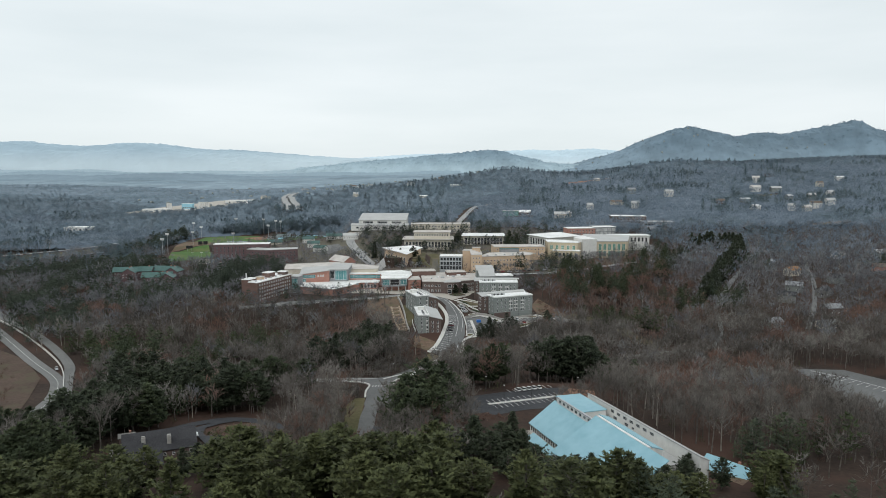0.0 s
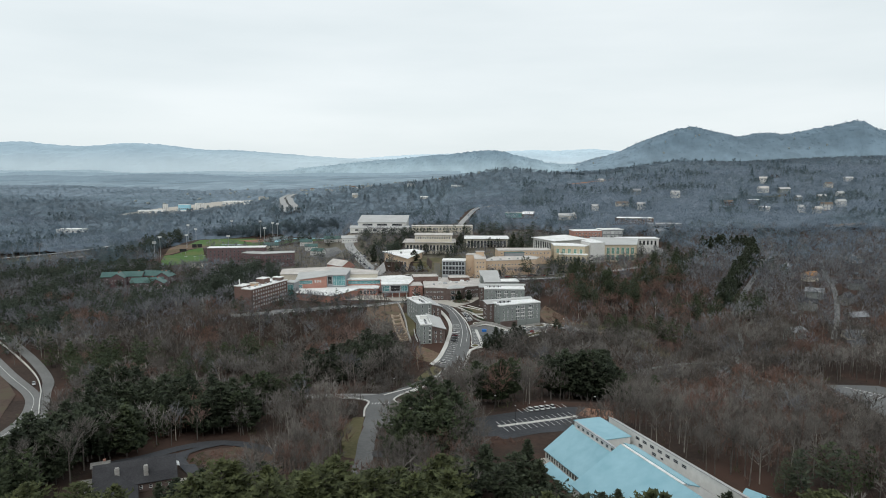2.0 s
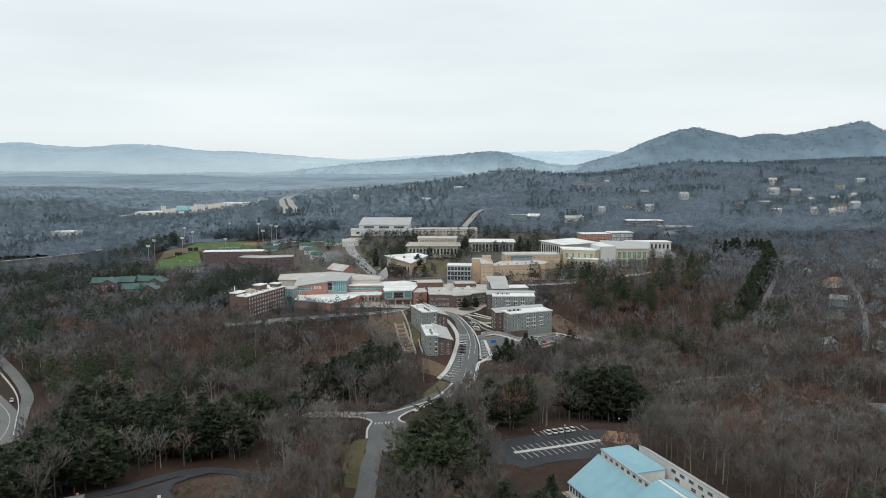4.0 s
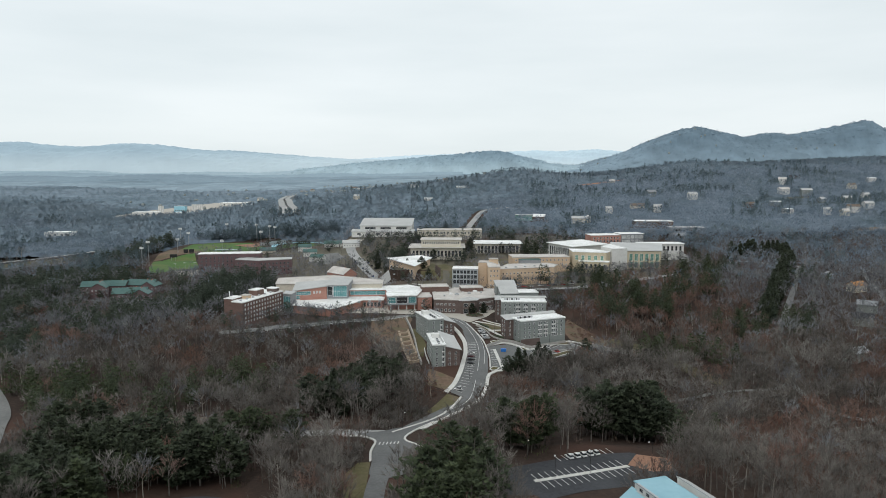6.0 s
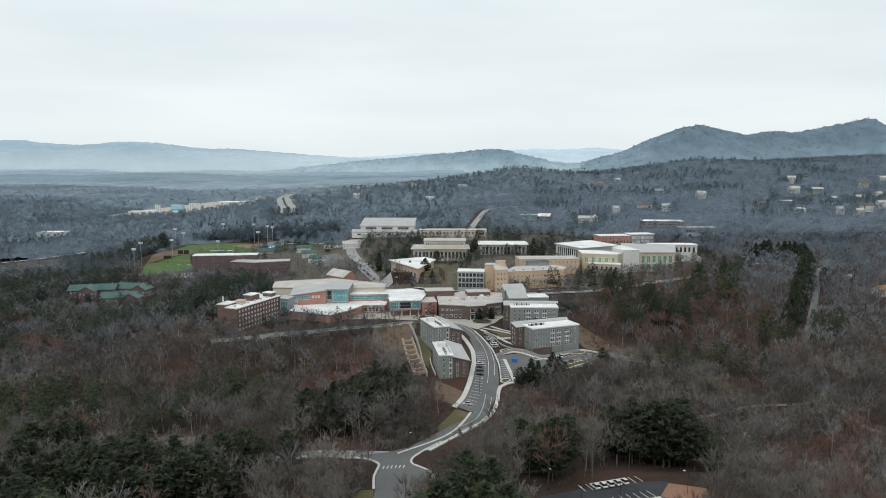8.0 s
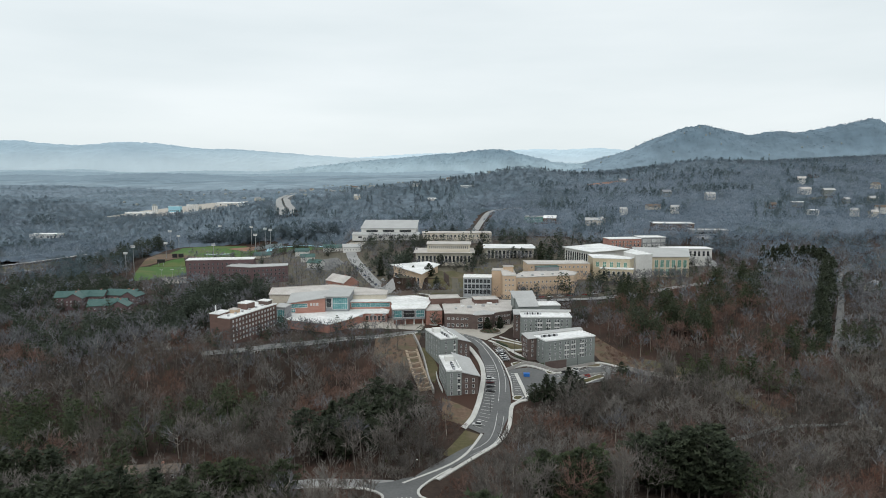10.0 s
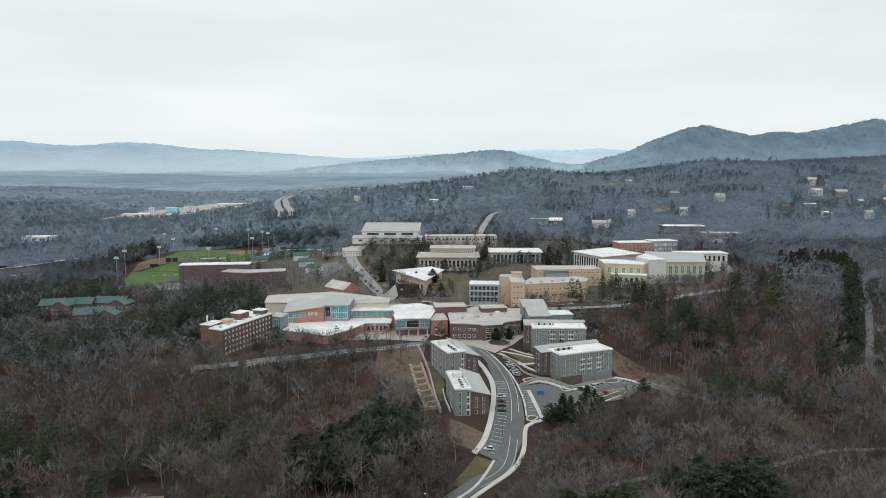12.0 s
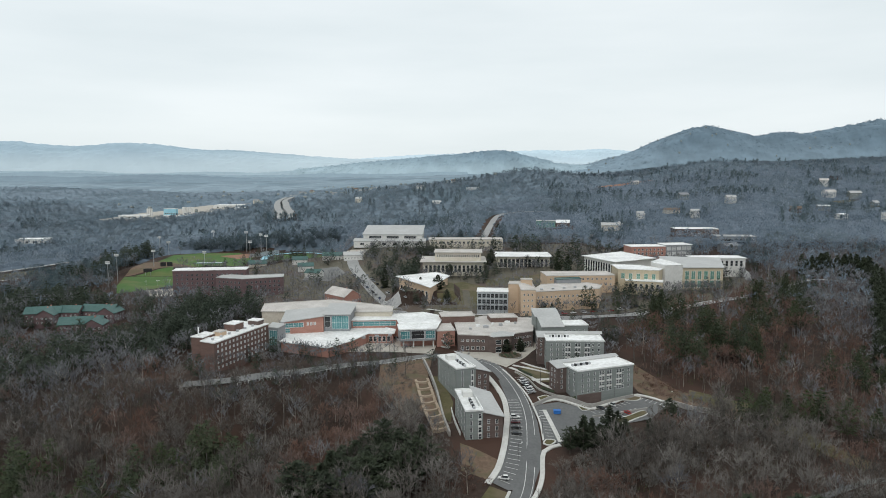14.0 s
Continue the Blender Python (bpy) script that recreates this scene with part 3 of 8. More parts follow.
def clump_template(seed, blades, size, spread, low=0.25, lank=0.095, cone=False):
    """A far-off tree of height 1: upright shreds filling a ragged domed crown."""
    rng = np.random.RandomState(seed)
    fine = []
    for k in range(blades):
        t = rng.uniform(0, 1) ** 0.8
        z = low + (0.92 - low) * t
        r = spread * ((1.05 - t) ** 0.8 if cone else math.sqrt(max(0.04, 1 - abs(2 * t - 0.75) ** 2.2 / 1.75))) * rng.uniform(0, 1) ** 0.4
        az = rng.uniform(0, 6.283)
        q = np.array((math.cos(az) * r, math.sin(az) * r, z))
        d = rng.normal(0, 0.3, 3) + (math.cos(az) * 0.4 * t, math.sin(az) * 0.4 * t, 1.0)
        d = d / np.linalg.norm(d) * size * rng.uniform(0.7, 1.3)
        n = np.cross(d, rng.normal(0, 1, 3))
        n = n / np.linalg.norm(n) * size * lank
        fine.append((q - n - d * 0.4, q + n - d * 0.4, q + d * 0.6))
    return np.array([((-0.018, 0, -0.05), (0.018, 0, -0.05), (0, 0, 0.6))]), np.array(fine)


def pine_template(seed, whorls, per, blades, size, slim=0.2, clear=0.25, ragged=0.35, stops=(0.45, 0.75, 1.0), tube=5, broad=0.3, point=1.5):
    """A pine of height 1: trunk, and flat sprays of needles along whorled, upturned boughs in a ragged crown."""
    rng = np.random.RandomState(seed)
    wood, fine = [], []
    for a, b, r0, r1 in (((0, 0, -0.05), (0.005, 0, 0.5), 0.014, 0.01), ((0.005, 0, 0.5), (0, 0.004, 0.95), 0.01, 0.002))[:2 if tube > 3 else 1]:
        for k in range(tube):
            t0, t1 = 2 * math.pi * k / tube, 2 * math.pi * (k + 1) / tube
            e0, e1 = np.array((math.cos(t0), math.sin(t0), 0)), np.array((math.cos(t1), math.sin(t1), 0))
            wood.append((np.array(a) + e0 * r0, np.array(a) + e1 * r0, np.array(b) + e1 * r1))
            wood.append((np.array(a) + e0 * r0, np.array(b) + e1 * r1, np.array(b) + e0 * r1))
    for w in range(whorls):
        t = w / (whorls - 1)
        z = clear + (0.95 - clear) * t
        reach = slim * (0.7 + 0.6 * t / 0.3 * 0.5 if t < 0.3 else (1 - ((t - 0.3) / 0.7) ** point) + 0.07) * rng.uniform(0.8, 1.12)
        count = max(4, int(per * (1.15 - 0.55 * t)))
        for k in range(count):
            az = w * 1.1 + 2 * math.pi * k / count + rng.uniform(-0.4, 0.4)
            out, tang = np.array((math.cos(az), math.sin(az), 0.0)), np.array((-math.sin(az), math.cos(az), 0.0))
            r_out = reach * rng.uniform(1 - ragged, 1 + ragged * 0.5)
            tip = out * r_out + (0, 0, z + r_out * rng.uniform(0.05, 0.4))
            root_ = np.array((0, 0, z - 0.02))
            if tube > 3:
                wood.append((root_ - tang * 0.0025, root_ + tang * 0.0025, tip))
            for c in stops:
                p = root_ + (tip - root_) * c
                puff = size * rng.uniform(0.75, 1.25) * (1 - 0.3 * t)
                for _ in range(blades):
                    d = out * rng.uniform(-0.25, 1.0) + tang * rng.normal(0, 0.75) + (0, 0, rng.uniform(0.05, 0.85))
                    d = d / np.linalg.norm(d) * puff
                    n = np.cross(d, np.array((0, 0, 1.0)) + rng.normal(0, 0.45, 3))
                    n = n / (np.linalg.norm(n) + 1e-9) * puff * broad
                    q = p + rng.normal(0, puff * 0.32, 3) * (1, 1, 0.45)
                    fine.append((q - n, q + n, q + d))
    return np.array(wood), np.array(fine)


def soup(name, tris, material, parent=None, tone=None):
    """A mesh from an array of triangles; tone: a value for each triangle, alike within one tree."""
    tris = np.asarray(tris, np.float32).reshape(-1, 3, 3)
    n = len(tris)
    me = bpy.data.meshes.new(name)
    me.vertices.add(n * 3)
    me.vertices.foreach_set("co", tris.ravel())
    me.loops.add(n * 3)
    me.loops.foreach_set("vertex_index", np.arange(n * 3, dtype=np.int32))
    me.polygons.add(n)
    me.polygons.foreach_set("loop_start", np.arange(0, n * 3, 3, dtype=np.int32))
    me.update(calc_edges=True)
    me.materials.append(material)
    if tone is not None:
        me.attributes.new("tone", "FLOAT", "FACE").data.foreach_set("value", np.asarray(tone, np.float32))
    if parent is None:
        return me
    ob = new(name, me)
    ob.parent = parent
    return ob


def planted(template, x, y, z, size, wide, turn):
    """Copies of a triangle template at many places, as one array."""
    x, y, z, size, wide, turn = (np.asarray(a, float)[:, None] for a in (x, y, z, size, wide, turn))
    t = template.reshape(1, -1, 3)
    c, s = np.cos(turn), np.sin(turn)
    px = (t[..., 0] * c - t[..., 1] * s) * size * wide + x
    py = (t[..., 0] * s + t[..., 1] * c) * size * wide + y
    pz = t[..., 2] * size + z
    return np.stack([px, py, pz], -1).reshape(-1, 3, 3)


def woods(name, label, templates, x, y, size, wide, materials, category, rng):
    """One wood: many trees of a few templates, bark and twigs or needles in two parts."""
    top = root(name, 0, 0, 0, 0, label, category, kind="stuff")
    z = land(x, y) - 0.4
    pick, turn = rng.randint(len(templates), size=len(x)), rng.uniform(0, 6.283, len(x))
    tone = rng.uniform(-0.5, 0.5, len(x))
    used = [(k, t) for k, t in enumerate(templates) if (pick == k).any()]
    for i, nm in enumerate(("trunks", "crowns")):
        soup(nm, np.concatenate([planted(t[i], x[pick == k], y[pick == k], z[pick == k], size[pick == k], wide[pick == k], turn[pick == k]) for k, t in used]), materials[i], top,
             np.concatenate([np.repeat(tone[pick == k], len(t[i])) for k, t in used]))
    return top


def beyond(x, y):
    """How deep in the painted haze a place lies, in belts of wood one behind the other: they start nearer in the
    western valley and farther on the eastern ridge.
    """
    x = np.asarray(x)
    return y + 0.75 * np.clip(-x - 150, 0, 400) + 300 * np.exp(-((x + 200) / 310) ** 2) - 420 * np.clip((-x / np.maximum(y, 1) - 0.34) / 0.2, 0, 1) * np.clip((y - 1200) / 400, 0, 1) - 0.22 * np.maximum(0, x - 150)


def canopy(name, label, w0, w1, step, crown, tall, material):
    """The closed tops of a far wood as a sheet of rounded crowns that falls to the ground round clearings."""
    y0, y1 = max(945, w0 - 1200), min(4600, w1 * 1.2)
    xs, ys = np.arange(-0.74 * y1, 0.74 * y1, step), np.arange(y0, y1 + step, step)
    X, Y = np.meshgrid(xs, ys)
    r = np.random.RandomState(int(w0))
    X = X + r.uniform(-0.3, 0.3, X.shape) * step
    Y = Y + r.uniform(-0.3, 0.3, Y.shape) * step
    I, J = np.floor(X / crown).astype(int), np.floor(Y / crown).astype(int)
    jx, jy, jh = r.uniform(0.1, 0.9, (997,)), r.uniform(0.1, 0.9, (991,)), r.uniform(0.55, 1.0, (983,))
    top = np.zeros(X.shape)
    for di in (-1, 0, 1):
        for dj in (-1, 0, 1):
            key = (I + di) * 7919 + (J + dj) * 104729
            d = np.hypot(X - (I + di + jx[key % 997]) * crown, Y - (J + dj + jy[key % 991]) * crown) / (0.8 * crown)
            top = np.maximum(top, jh[key % 983] * np.sqrt(np.clip(1 - d * d, 0, 1)))
    Z = land(X, Y) + tall * (0.5 + 0.5 * top) + r.uniform(-0.5, 0.5, X.shape)
    low = taken(X, Y) | inside(CAMPUS, X, Y)
    near = low.copy()
    for di in (-2, -1, 0, 1, 2):
        for dj in (-2, -1, 0, 1, 2):
            near |= np.roll(np.roll(low, di, 0), dj, 1)
    Z[near] = land(X[near], Y[near]) + 0.5 * (Z[near] - land(X[near], Y[near]))
    Z[low] = land(X[low], Y[low]) - 1.5
    Z -= 9 * np.clip((w0 + 2 * step - beyond(X, Y)) / (4 * step), 0, 1) * (w0 > 950)
    W = beyond(X, Y)[:-1, :-1]
    k = np.arange(X.size).reshape(X.shape)
    keep = (np.abs(X[:-1, :-1]) < 0.72 * Y[:-1, :-1] + 30) & (W > w0 - 3 * step - (600 if w0 < 950 else 0)) & (W < w1 + 3 * step)
    q = np.stack([k[:-1, :-1], k[:-1, 1:], k[1:, 1:], k[1:, :-1]], -1)[keep]
    used, inv = np.unique(q, return_inverse=True)
    co = np.stack([X, Y, Z], -1).reshape(-1, 3)[used]
    ob = mesh_part(name, co.tolist(), inv.reshape(-1, 4).tolist(), material, smooth=True)
    return tagged(ob, label, "woods", kind="stuff")


def tree_kind(name, template, mats, label, category, group):
    """One single tree with trunk and crown, to be copied; stands at the origin with height 1."""
    top = root(name, 0, 0, 0, 0, label, category, group)
    for i, nm in enumerate(("trunk", "crown")):
        me = soup(nm, template[i], mats[i])
        ob = new(nm, me)
        ob.parent = top
    return top


def plant(kinds, x, y, size, rng, wide=1.0):
    k = kinds[rng.randint(len(kinds))]
    t = copy_thing(k, pose(x, y, h(x, y) - 0.3, 0, 0, rng.uniform(0, 360)))
    w = wide * rng.uniform(0.85, 1.15)
    t.scale = (size * w, size * w, size)
    return t

# ---- roads, paths, yards ----
ROAD = [(-37, 268), (-37, 313), (-38, 340), (-36, 365), (-35, 388), (-27, 405), (-10.7, 428), (2.5, 446), (9, 481), (11.5, 515), (8, 545), (-1, 575), (-15, 590), (-34, 597)]
ribbon("road", ROAD, 8.0, ASPHALT, 0.30, "grey asphalt campus road curving uphill", "road", clear=4.5)
ribbon("street", [(-34, 597), (-56, 588), (-80, 576), (-111, 556), (-136, 543), (-162, 538)], 7.5, HIGHWAY, 0.32, "pale asphalt street below the student union", "road", clear=0.3)
drape("stall_yard", [(-8.0, 455), (-2, 450.5), (8, 452), (13.5, 468), (15.8, 485), (16.6, 505), (14.5, 530), (9, 552), (2, 550), (4.2, 530), (4.8, 513), (2.8, 495), (0.4, 479), (-4, 465)],
      ASPHALT, 0.36, "grey asphalt road with parking bays along the kerb", "road")
ribbon("pavement", [(-10, 454), (-5, 464), (-1.2, 479), (1.2, 495), (3.0, 513), (2, 534), (-6, 563), (-16, 578)], 2.6, CONCRETE, 0.55, "pale concrete pavement with a raised kerb", "pavement", thick=0.6)
ribbon("pavement", [(-34, 398), (-18, 412), (-9, 424), (-3, 438), (1, 449)], 1.2, CONCRETE, 0.5, "narrow pale concrete kerb beside the road", "kerb", thick=0.5, shift=-2.5)
ribbon("pavement", [(-22, 402), (-6, 425), (6.5, 443), (12.5, 459), (16, 478), (24, 484)], 2.0, CONCRETE, 0.5, "pale concrete channel at the roadside", "pavement", thick=0.5)
ribbon("pavement", [(17.0, 487), (17.6, 505), (15.4, 530), (11, 548), (5.5, 566)], 0.8, CONCRETE, 0.55, "pale concrete kerb strip dividing road and bays", "kerb", thick=0.5)
# road lines
ribbon("lane_line", ROAD[6:-1], 0.24, PAINT_WHITE, 0.42, "double centre line painted on asphalt", "marking", shift=0.0, clear=None)
ribbon("lane_line", ROAD[6:-2], 0.2, PAINT_WHITE, 0.46, "white edge line painted on asphalt", "marking", shift=3.4, clear=None)
# lower lot behind the grey dormitories
LOT = [(16.6, 485), (17.2, 505), (15.6, 520), (30, 526), (44, 520), (58, 529), (75, 542.5), (86.5, 531), (72, 511), (46, 503), (31, 497), (25, 485)]
drape("car_park", LOT, ASPHALT, 0.28, "grey asphalt car park below the dormitory", "car park")
ribbon("pavement", [(16.5, 521), (29, 529), (43, 523), (57, 532), (75, 545), (89, 531)], 2.0, CONCRETE, 0.5, "pale concrete pavement round the car park", "pavement", thick=0.6)
ribbon("pavement", [(21.5, 516), (24.5, 486)], 2.0, CONCRETE, 0.5, "pale concrete path between parking rows", "pavement", thick=0.4)
# kerbed islands of grass in the car park
for pts in ([(39.2, 522.3), (42.2, 526.0), (44.6, 522.3), (40.5, 518.6)], [(53.7, 510.5), (60.4, 513.3), (70.7, 521.5), (71.5, 516.5), (60.8, 508.5), (54.1, 506.2)],
            [(16.6, 484.3), (18.5, 487.8), (22.5, 487.1), (19.3, 483.2)], [(64.2, 538.0), (71.3, 543.2), (75.5, 541.5), (71.9, 536.6)], [(20.2, 530.1), (25.3, 533.0), (27.4, 527.8), (22.0, 525.3)]):
    ring = smooth_line(pts + [pts[0]], 1.5)
    drape("island", ring[:-1].tolist(), GRASS, 0.42, "kerbed grass island in the car park", "traffic island", clear=None, step=3)
    ribbon("kerb", ring.tolist(), 0.6, CONCRETE, 0.5, "pale concrete kerb round a grass island", "kerb", thick=0.4, clear=None, smooth_pts=False)
# circle drive and plaza
drape("plaza", [(-20, 597), (0, 580), (8, 570), (16, 585), (30, 612), (34, 640), (26, 632), (14, 612), (2, 604), (-18, 606)], PAVER, 0.3, "tan paved drive circling the academic building", "plaza")
drape("forecourt", [(-128, 606), (-60, 606), (-34, 601), (-30, 640), (-128, 640)], PAVER, 0.12, "pale paved forecourt beside the student union", "plaza")
drape("lawn", [(12, 560), (20, 552), (36, 550), (34, 572), (22, 580)], GRASS, 0.2, "dull winter lawn between paths", "lawn")
for pts in ([(10, 570), (18, 560), (26, 546), (34, 540)], [(12, 575), (24, 570), (33, 566)], [(20, 552), (30, 556), (34, 561)], [(18, 583), (24, 577), (31, 573)]):
    ribbon("path", pts, 2.2, CONCRETE, 0.42, "pale concrete path across the lawn", "path", thick=0.3)
# gate junction and side roads
drape("junction", smooth_line([(-43, 378), (-42, 386), (-46, 394), (-52, 400), (-40, 402), (-32, 406), (-27, 398), (-29, 388), (-22, 380), (-19, 370), (-22, 358), (-30, 350), (-41, 352), (-42, 366), (-43, 378)], 3.0)[:-1].tolist(), ASPHALT, 0.36, "grey asphalt road junction at the campus gate", "road")
for k in range(6):
    ribbon("crosswalk_bar", [(-40.6 + 1.7 * k, 384.0), (-40.2 + 1.7 * k, 387.0)], 0.45, PAINT_WHITE, 0.46, "white crosswalk bar painted on asphalt", "marking", clear=None, smooth_pts=False)
ribbon("kerb", [(-59, 398.5), (-50, 396.5), (-43.5, 391), (-42.6, 386), (-43.6, 378), (-42.6, 366)], 1.0, CONCRETE, 0.55, "pale concrete kerb rounding the junction", "kerb", thick=0.5, clear=1)
ribbon("kerb", [(-18.5, 368), (-21.5, 380), (-28, 387), (-29, 393), (-25, 401), (-16, 413)], 1.0, CONCRETE, 0.55, "pale concrete kerb at the inner bend", "kerb", thick=0.5, clear=1)
ribbon("side_road", [(-40, 399), (-55, 402), (-72, 404), (-92, 400), (-112, 392)], 8.5, OLD_ROAD, 0.3, "pale asphalt side road along the woods", "road")
ribbon("driveway", [(-36, 322), (-20, 316), (-4, 318), (8, 326)], 6, FRESH_ASPHALT, 0.3, "dark asphalt driveway", "road")
take_poly([(-100, 388), (-52, 392), (-50, 400), (-100, 397)], 1)
# car park of the blue-roofed hall
drape("car_park", [(2, 320), (10, 334), (28, 341.5), (45, 348), (64, 350), (76, 343), (78, 330), (60, 321), (40, 316), (24, 311)], FRESH_ASPHALT, 0.2, "dark asphalt car park beside the blue-roofed hall", "car park")
ribbon("median", [(22, 324), (40, 330), (60, 337)], 1.8, CONCRETE, 0.4, "pale concrete median strip in the car park", "kerb", thick=0.4)
drape("bed", [(60, 338), (66, 348), (78, 344), (76, 333), (68, 332)], CLAY, 0.3, "red mulch bed at the car park's end", "planting bed")
# highway loop
ribbon("highway", [(-470, 690), (-372, 568), (-306, 502), (-260, 453), (-235, 422), (-225, 402), (-215, 382), (-204, 360)], 6.0, HIGHWAY, 0.5, "pale two-lane highway carriageway", "road")
ribbon("highway", [(-420, 600), (-327, 498), (-266, 433), (-231, 398), (-218, 378), (-210.5, 357), (-208, 337), (-207, 322), (-205, 296)], 8.0, HIGHWAY, 0.5, "pale highway carriageway bending through woods", "road")
ribbon("lane_line", [(-327, 498), (-266, 433), (-231, 398), (-218, 378), (-210.5, 357), (-208, 337), (-207, 322)], 0.2, PAINT_WHITE, 0.62, "pale line painted along the carriageway", "marking", clear=None)
ribbon("barrier", [(-368, 556), (-300, 487), (-250.5, 434), (-230, 406), (-219, 386), (-208, 366)], 0.5, CONCRETE, 1.3, "low concrete barrier between the carriageways", "barrier", thick=1.2, clear=None)
drape("bank", [(-330, 476), (-268, 432), (-238, 396), (-224, 360), (-215, 335), (-211, 296), (-220, 276), (-290, 280), (-380, 370)], BRUSH, 0.3, "bare reddish-brown earth bank beside the highway", "bank", clear=0)
ribbon("driveway", [(-140, 292), (-128, 303), (-118, 318), (-106, 327), (-90, 326), (-76, 318)], 6.5, FRESH_ASPHALT, 0.3, "dark asphalt driveway at the house", "road")
drape("driveway", [(-121, 289), (-120, 303), (-113, 316), (-110, 322), (-100, 326), (-107, 318.6), (-111, 310.4), (-108.6, 300.4), (-96.3, 280.7), (-98, 275), (-109, 289), (-114.3, 296)], FRESH_ASPHALT, 0.42, "dark asphalt forecourt curving to the house door", "road")
take_poly([(-330, 470), (-245, 435), (-205, 400), (-190, 345), (-174, 288), (-198, 262), (-240, 270), (-330, 330)], 2)
take_poly([(-138, 300), (-118, 324), (-84, 336), (-64, 322), (-66, 296), (-84, 250), (-96, 238), (-134, 240)], 2)
take_poly([(200, 392), (268, 345), (250, 262), (192, 285)], 6)
drape("brush", [(-108, 310), (-105, 317), (-95, 323.5), (-80, 321), (-67, 310), (-67, 303), (-80, 292), (-95, 283.5), (-106.5, 301)], BRUSH, 0.15, "russet brush inside the bend of the driveway", "brush", clear=0)
take_poly([(12, 300), (36, 294), (64, 320), (20, 330)], 3)
drape("lawn", [(-150, 690), (-60, 672), (30, 678), (110, 690), (230, 745), (245, 830), (120, 985), (-120, 1000), (-150, 960), (-230, 880), (-225, 800)], LAWN, 0.1, "dull brown winter lawns of the campus", "lawn", clear=None, step=9)
take_poly([(-40, 345), (-22, 348), (-2, 400), (17, 442), (13, 452), (0, 450), (-22, 412), (-36, 392)], 2)
take_poly([(-330, 745), (-268, 742), (-240, 800), (-292, 806), (-318, 782)], 2)
take_poly([(-600, 800), (-500, 815), (-440, 865), (-436, 925), (-475, 975), (-560, 895), (-630, 835)], 2)
drape("verge", [(-600, 845), (-550, 830), (-500, 862), (-448, 895), (-470, 960), (-500, 935), (-540, 900)], GRASS, 0.3, "dry grass strip beside the valley highway", "lawn", clear=0)
# campus streets
ribbon("street", [(-40, 655), (-55, 690), (-68, 722), (-85, 770), (-101, 822), (-118, 880), (-128, 940)], 11.5, OLD_ROAD, 0.4, "pale asphalt campus street with parked cars", "road")
ribbon("street", [(-46, 660), (-10, 668), (20, 672), (70, 676), (130, 690), (190, 720), (250, 745)], 8, OLD_ROAD, 0.4, "pale asphalt street in front of the tan building", "road")
ribbon("street", [(-40, 705), (-20, 690), (10, 680)], 3, CONCRETE, 0.5, "pale concrete path up the lawn", "path")
drape("lawn", [(-30, 700), (10, 712), (12, 780), (-10, 810), (-40, 790)], GRASS, 0.2, "dull winter lawn among the campus buildings", "lawn", clear=0)
drape("lawn", [(10, 790), (100, 790), (100, 840), (10, 820)], GRASS, 0.2, "brown winter lawn before the library", "lawn", clear=0)
drape("slope", [(-34, 594), (-36, 560), (-30, 535), (-42, 520), (-62, 545), (-64, 585)], EARTH, 0.15, "bare earth slope under the street", "bank", clear=0)
drape("slope", [(-20, 482), (-4, 470), (-6, 455), (-20, 462)], EARTH, 0.15, "bare red-brown slope below the dormitory", "bank", clear=0)
drape("verge", [(-9, 453), (-2, 449), (0, 441), (-12, 424), (-20, 428), (-14, 442)], GRASS, 0.2, "grass verge beside the road", "lawn", clear=0)
drape("verge", [(-42.5, 366), (-41, 316), (-46, 318), (-53, 352), (-48, 366)], GRASS, 0.2, "grass verge beside the road", "lawn", clear=0)
drape("bank", [(76, 548), (90, 534), (118, 520), (126, 528), (98, 556), (84, 600), (74, 575)], EARTH, 0.15, "brown grassy bank beyond the dormitory", "bank", clear=0)
drape("bank", [(100, 540), (128, 528), (136, 500), (150, 470), (158, 478), (146, 508), (134, 540), (106, 556)], GRASS, 0.25, "tan grassy bank beyond the car park", "bank", clear=1)
# streets in the woods to the east
ribbon("street", [(420, 830), (380, 800), (335, 747), (296, 676), (255, 606), (222, 552)], 4.4, HIGHWAY, 0.4, "pale straight street beside dark conifers", "road", clear=1.5)
ribbon("lane", [(222, 552), (209, 507), (199, 484), (179, 462), (148, 461), (112, 445), (63, 434), (40, 424)], 3.4, HIGHWAY, 0.4, "narrow pale lane winding through bare woods", "road", clear=0.5)
ribbon("lane", [(190, 470), (186, 450), (184, 421), (194, 396)], 3.4, HIGHWAY, 0.42, "pale lane leading to the car park", "road", clear=0.5)
ribbon("lane", [(250, 745), (275, 775), (300, 786), (326, 772), (345, 757)], 5.0, OLD_ROAD, 0.4, "pale road bending past dark conifers", "road", clear=4)
ribbon("street", [(405, 764), (368, 690), (334, 613), (296, 540), (262, 484)], 3.6, HIGHWAY, 0.4, "narrow pale street between houses", "road", clear=1.2)
drape("car_park", [(205, 390), (232, 388), (262, 340), (244, 300), (206, 310)], ASPHALT, 0.3, "grey asphalt car park among bare trees", "car park")
ribbon("street", [(240, 790), (252, 830), (240, 870), (262, 905)], 5, OLD_ROAD, 0.4, "pale path between the trees", "road")
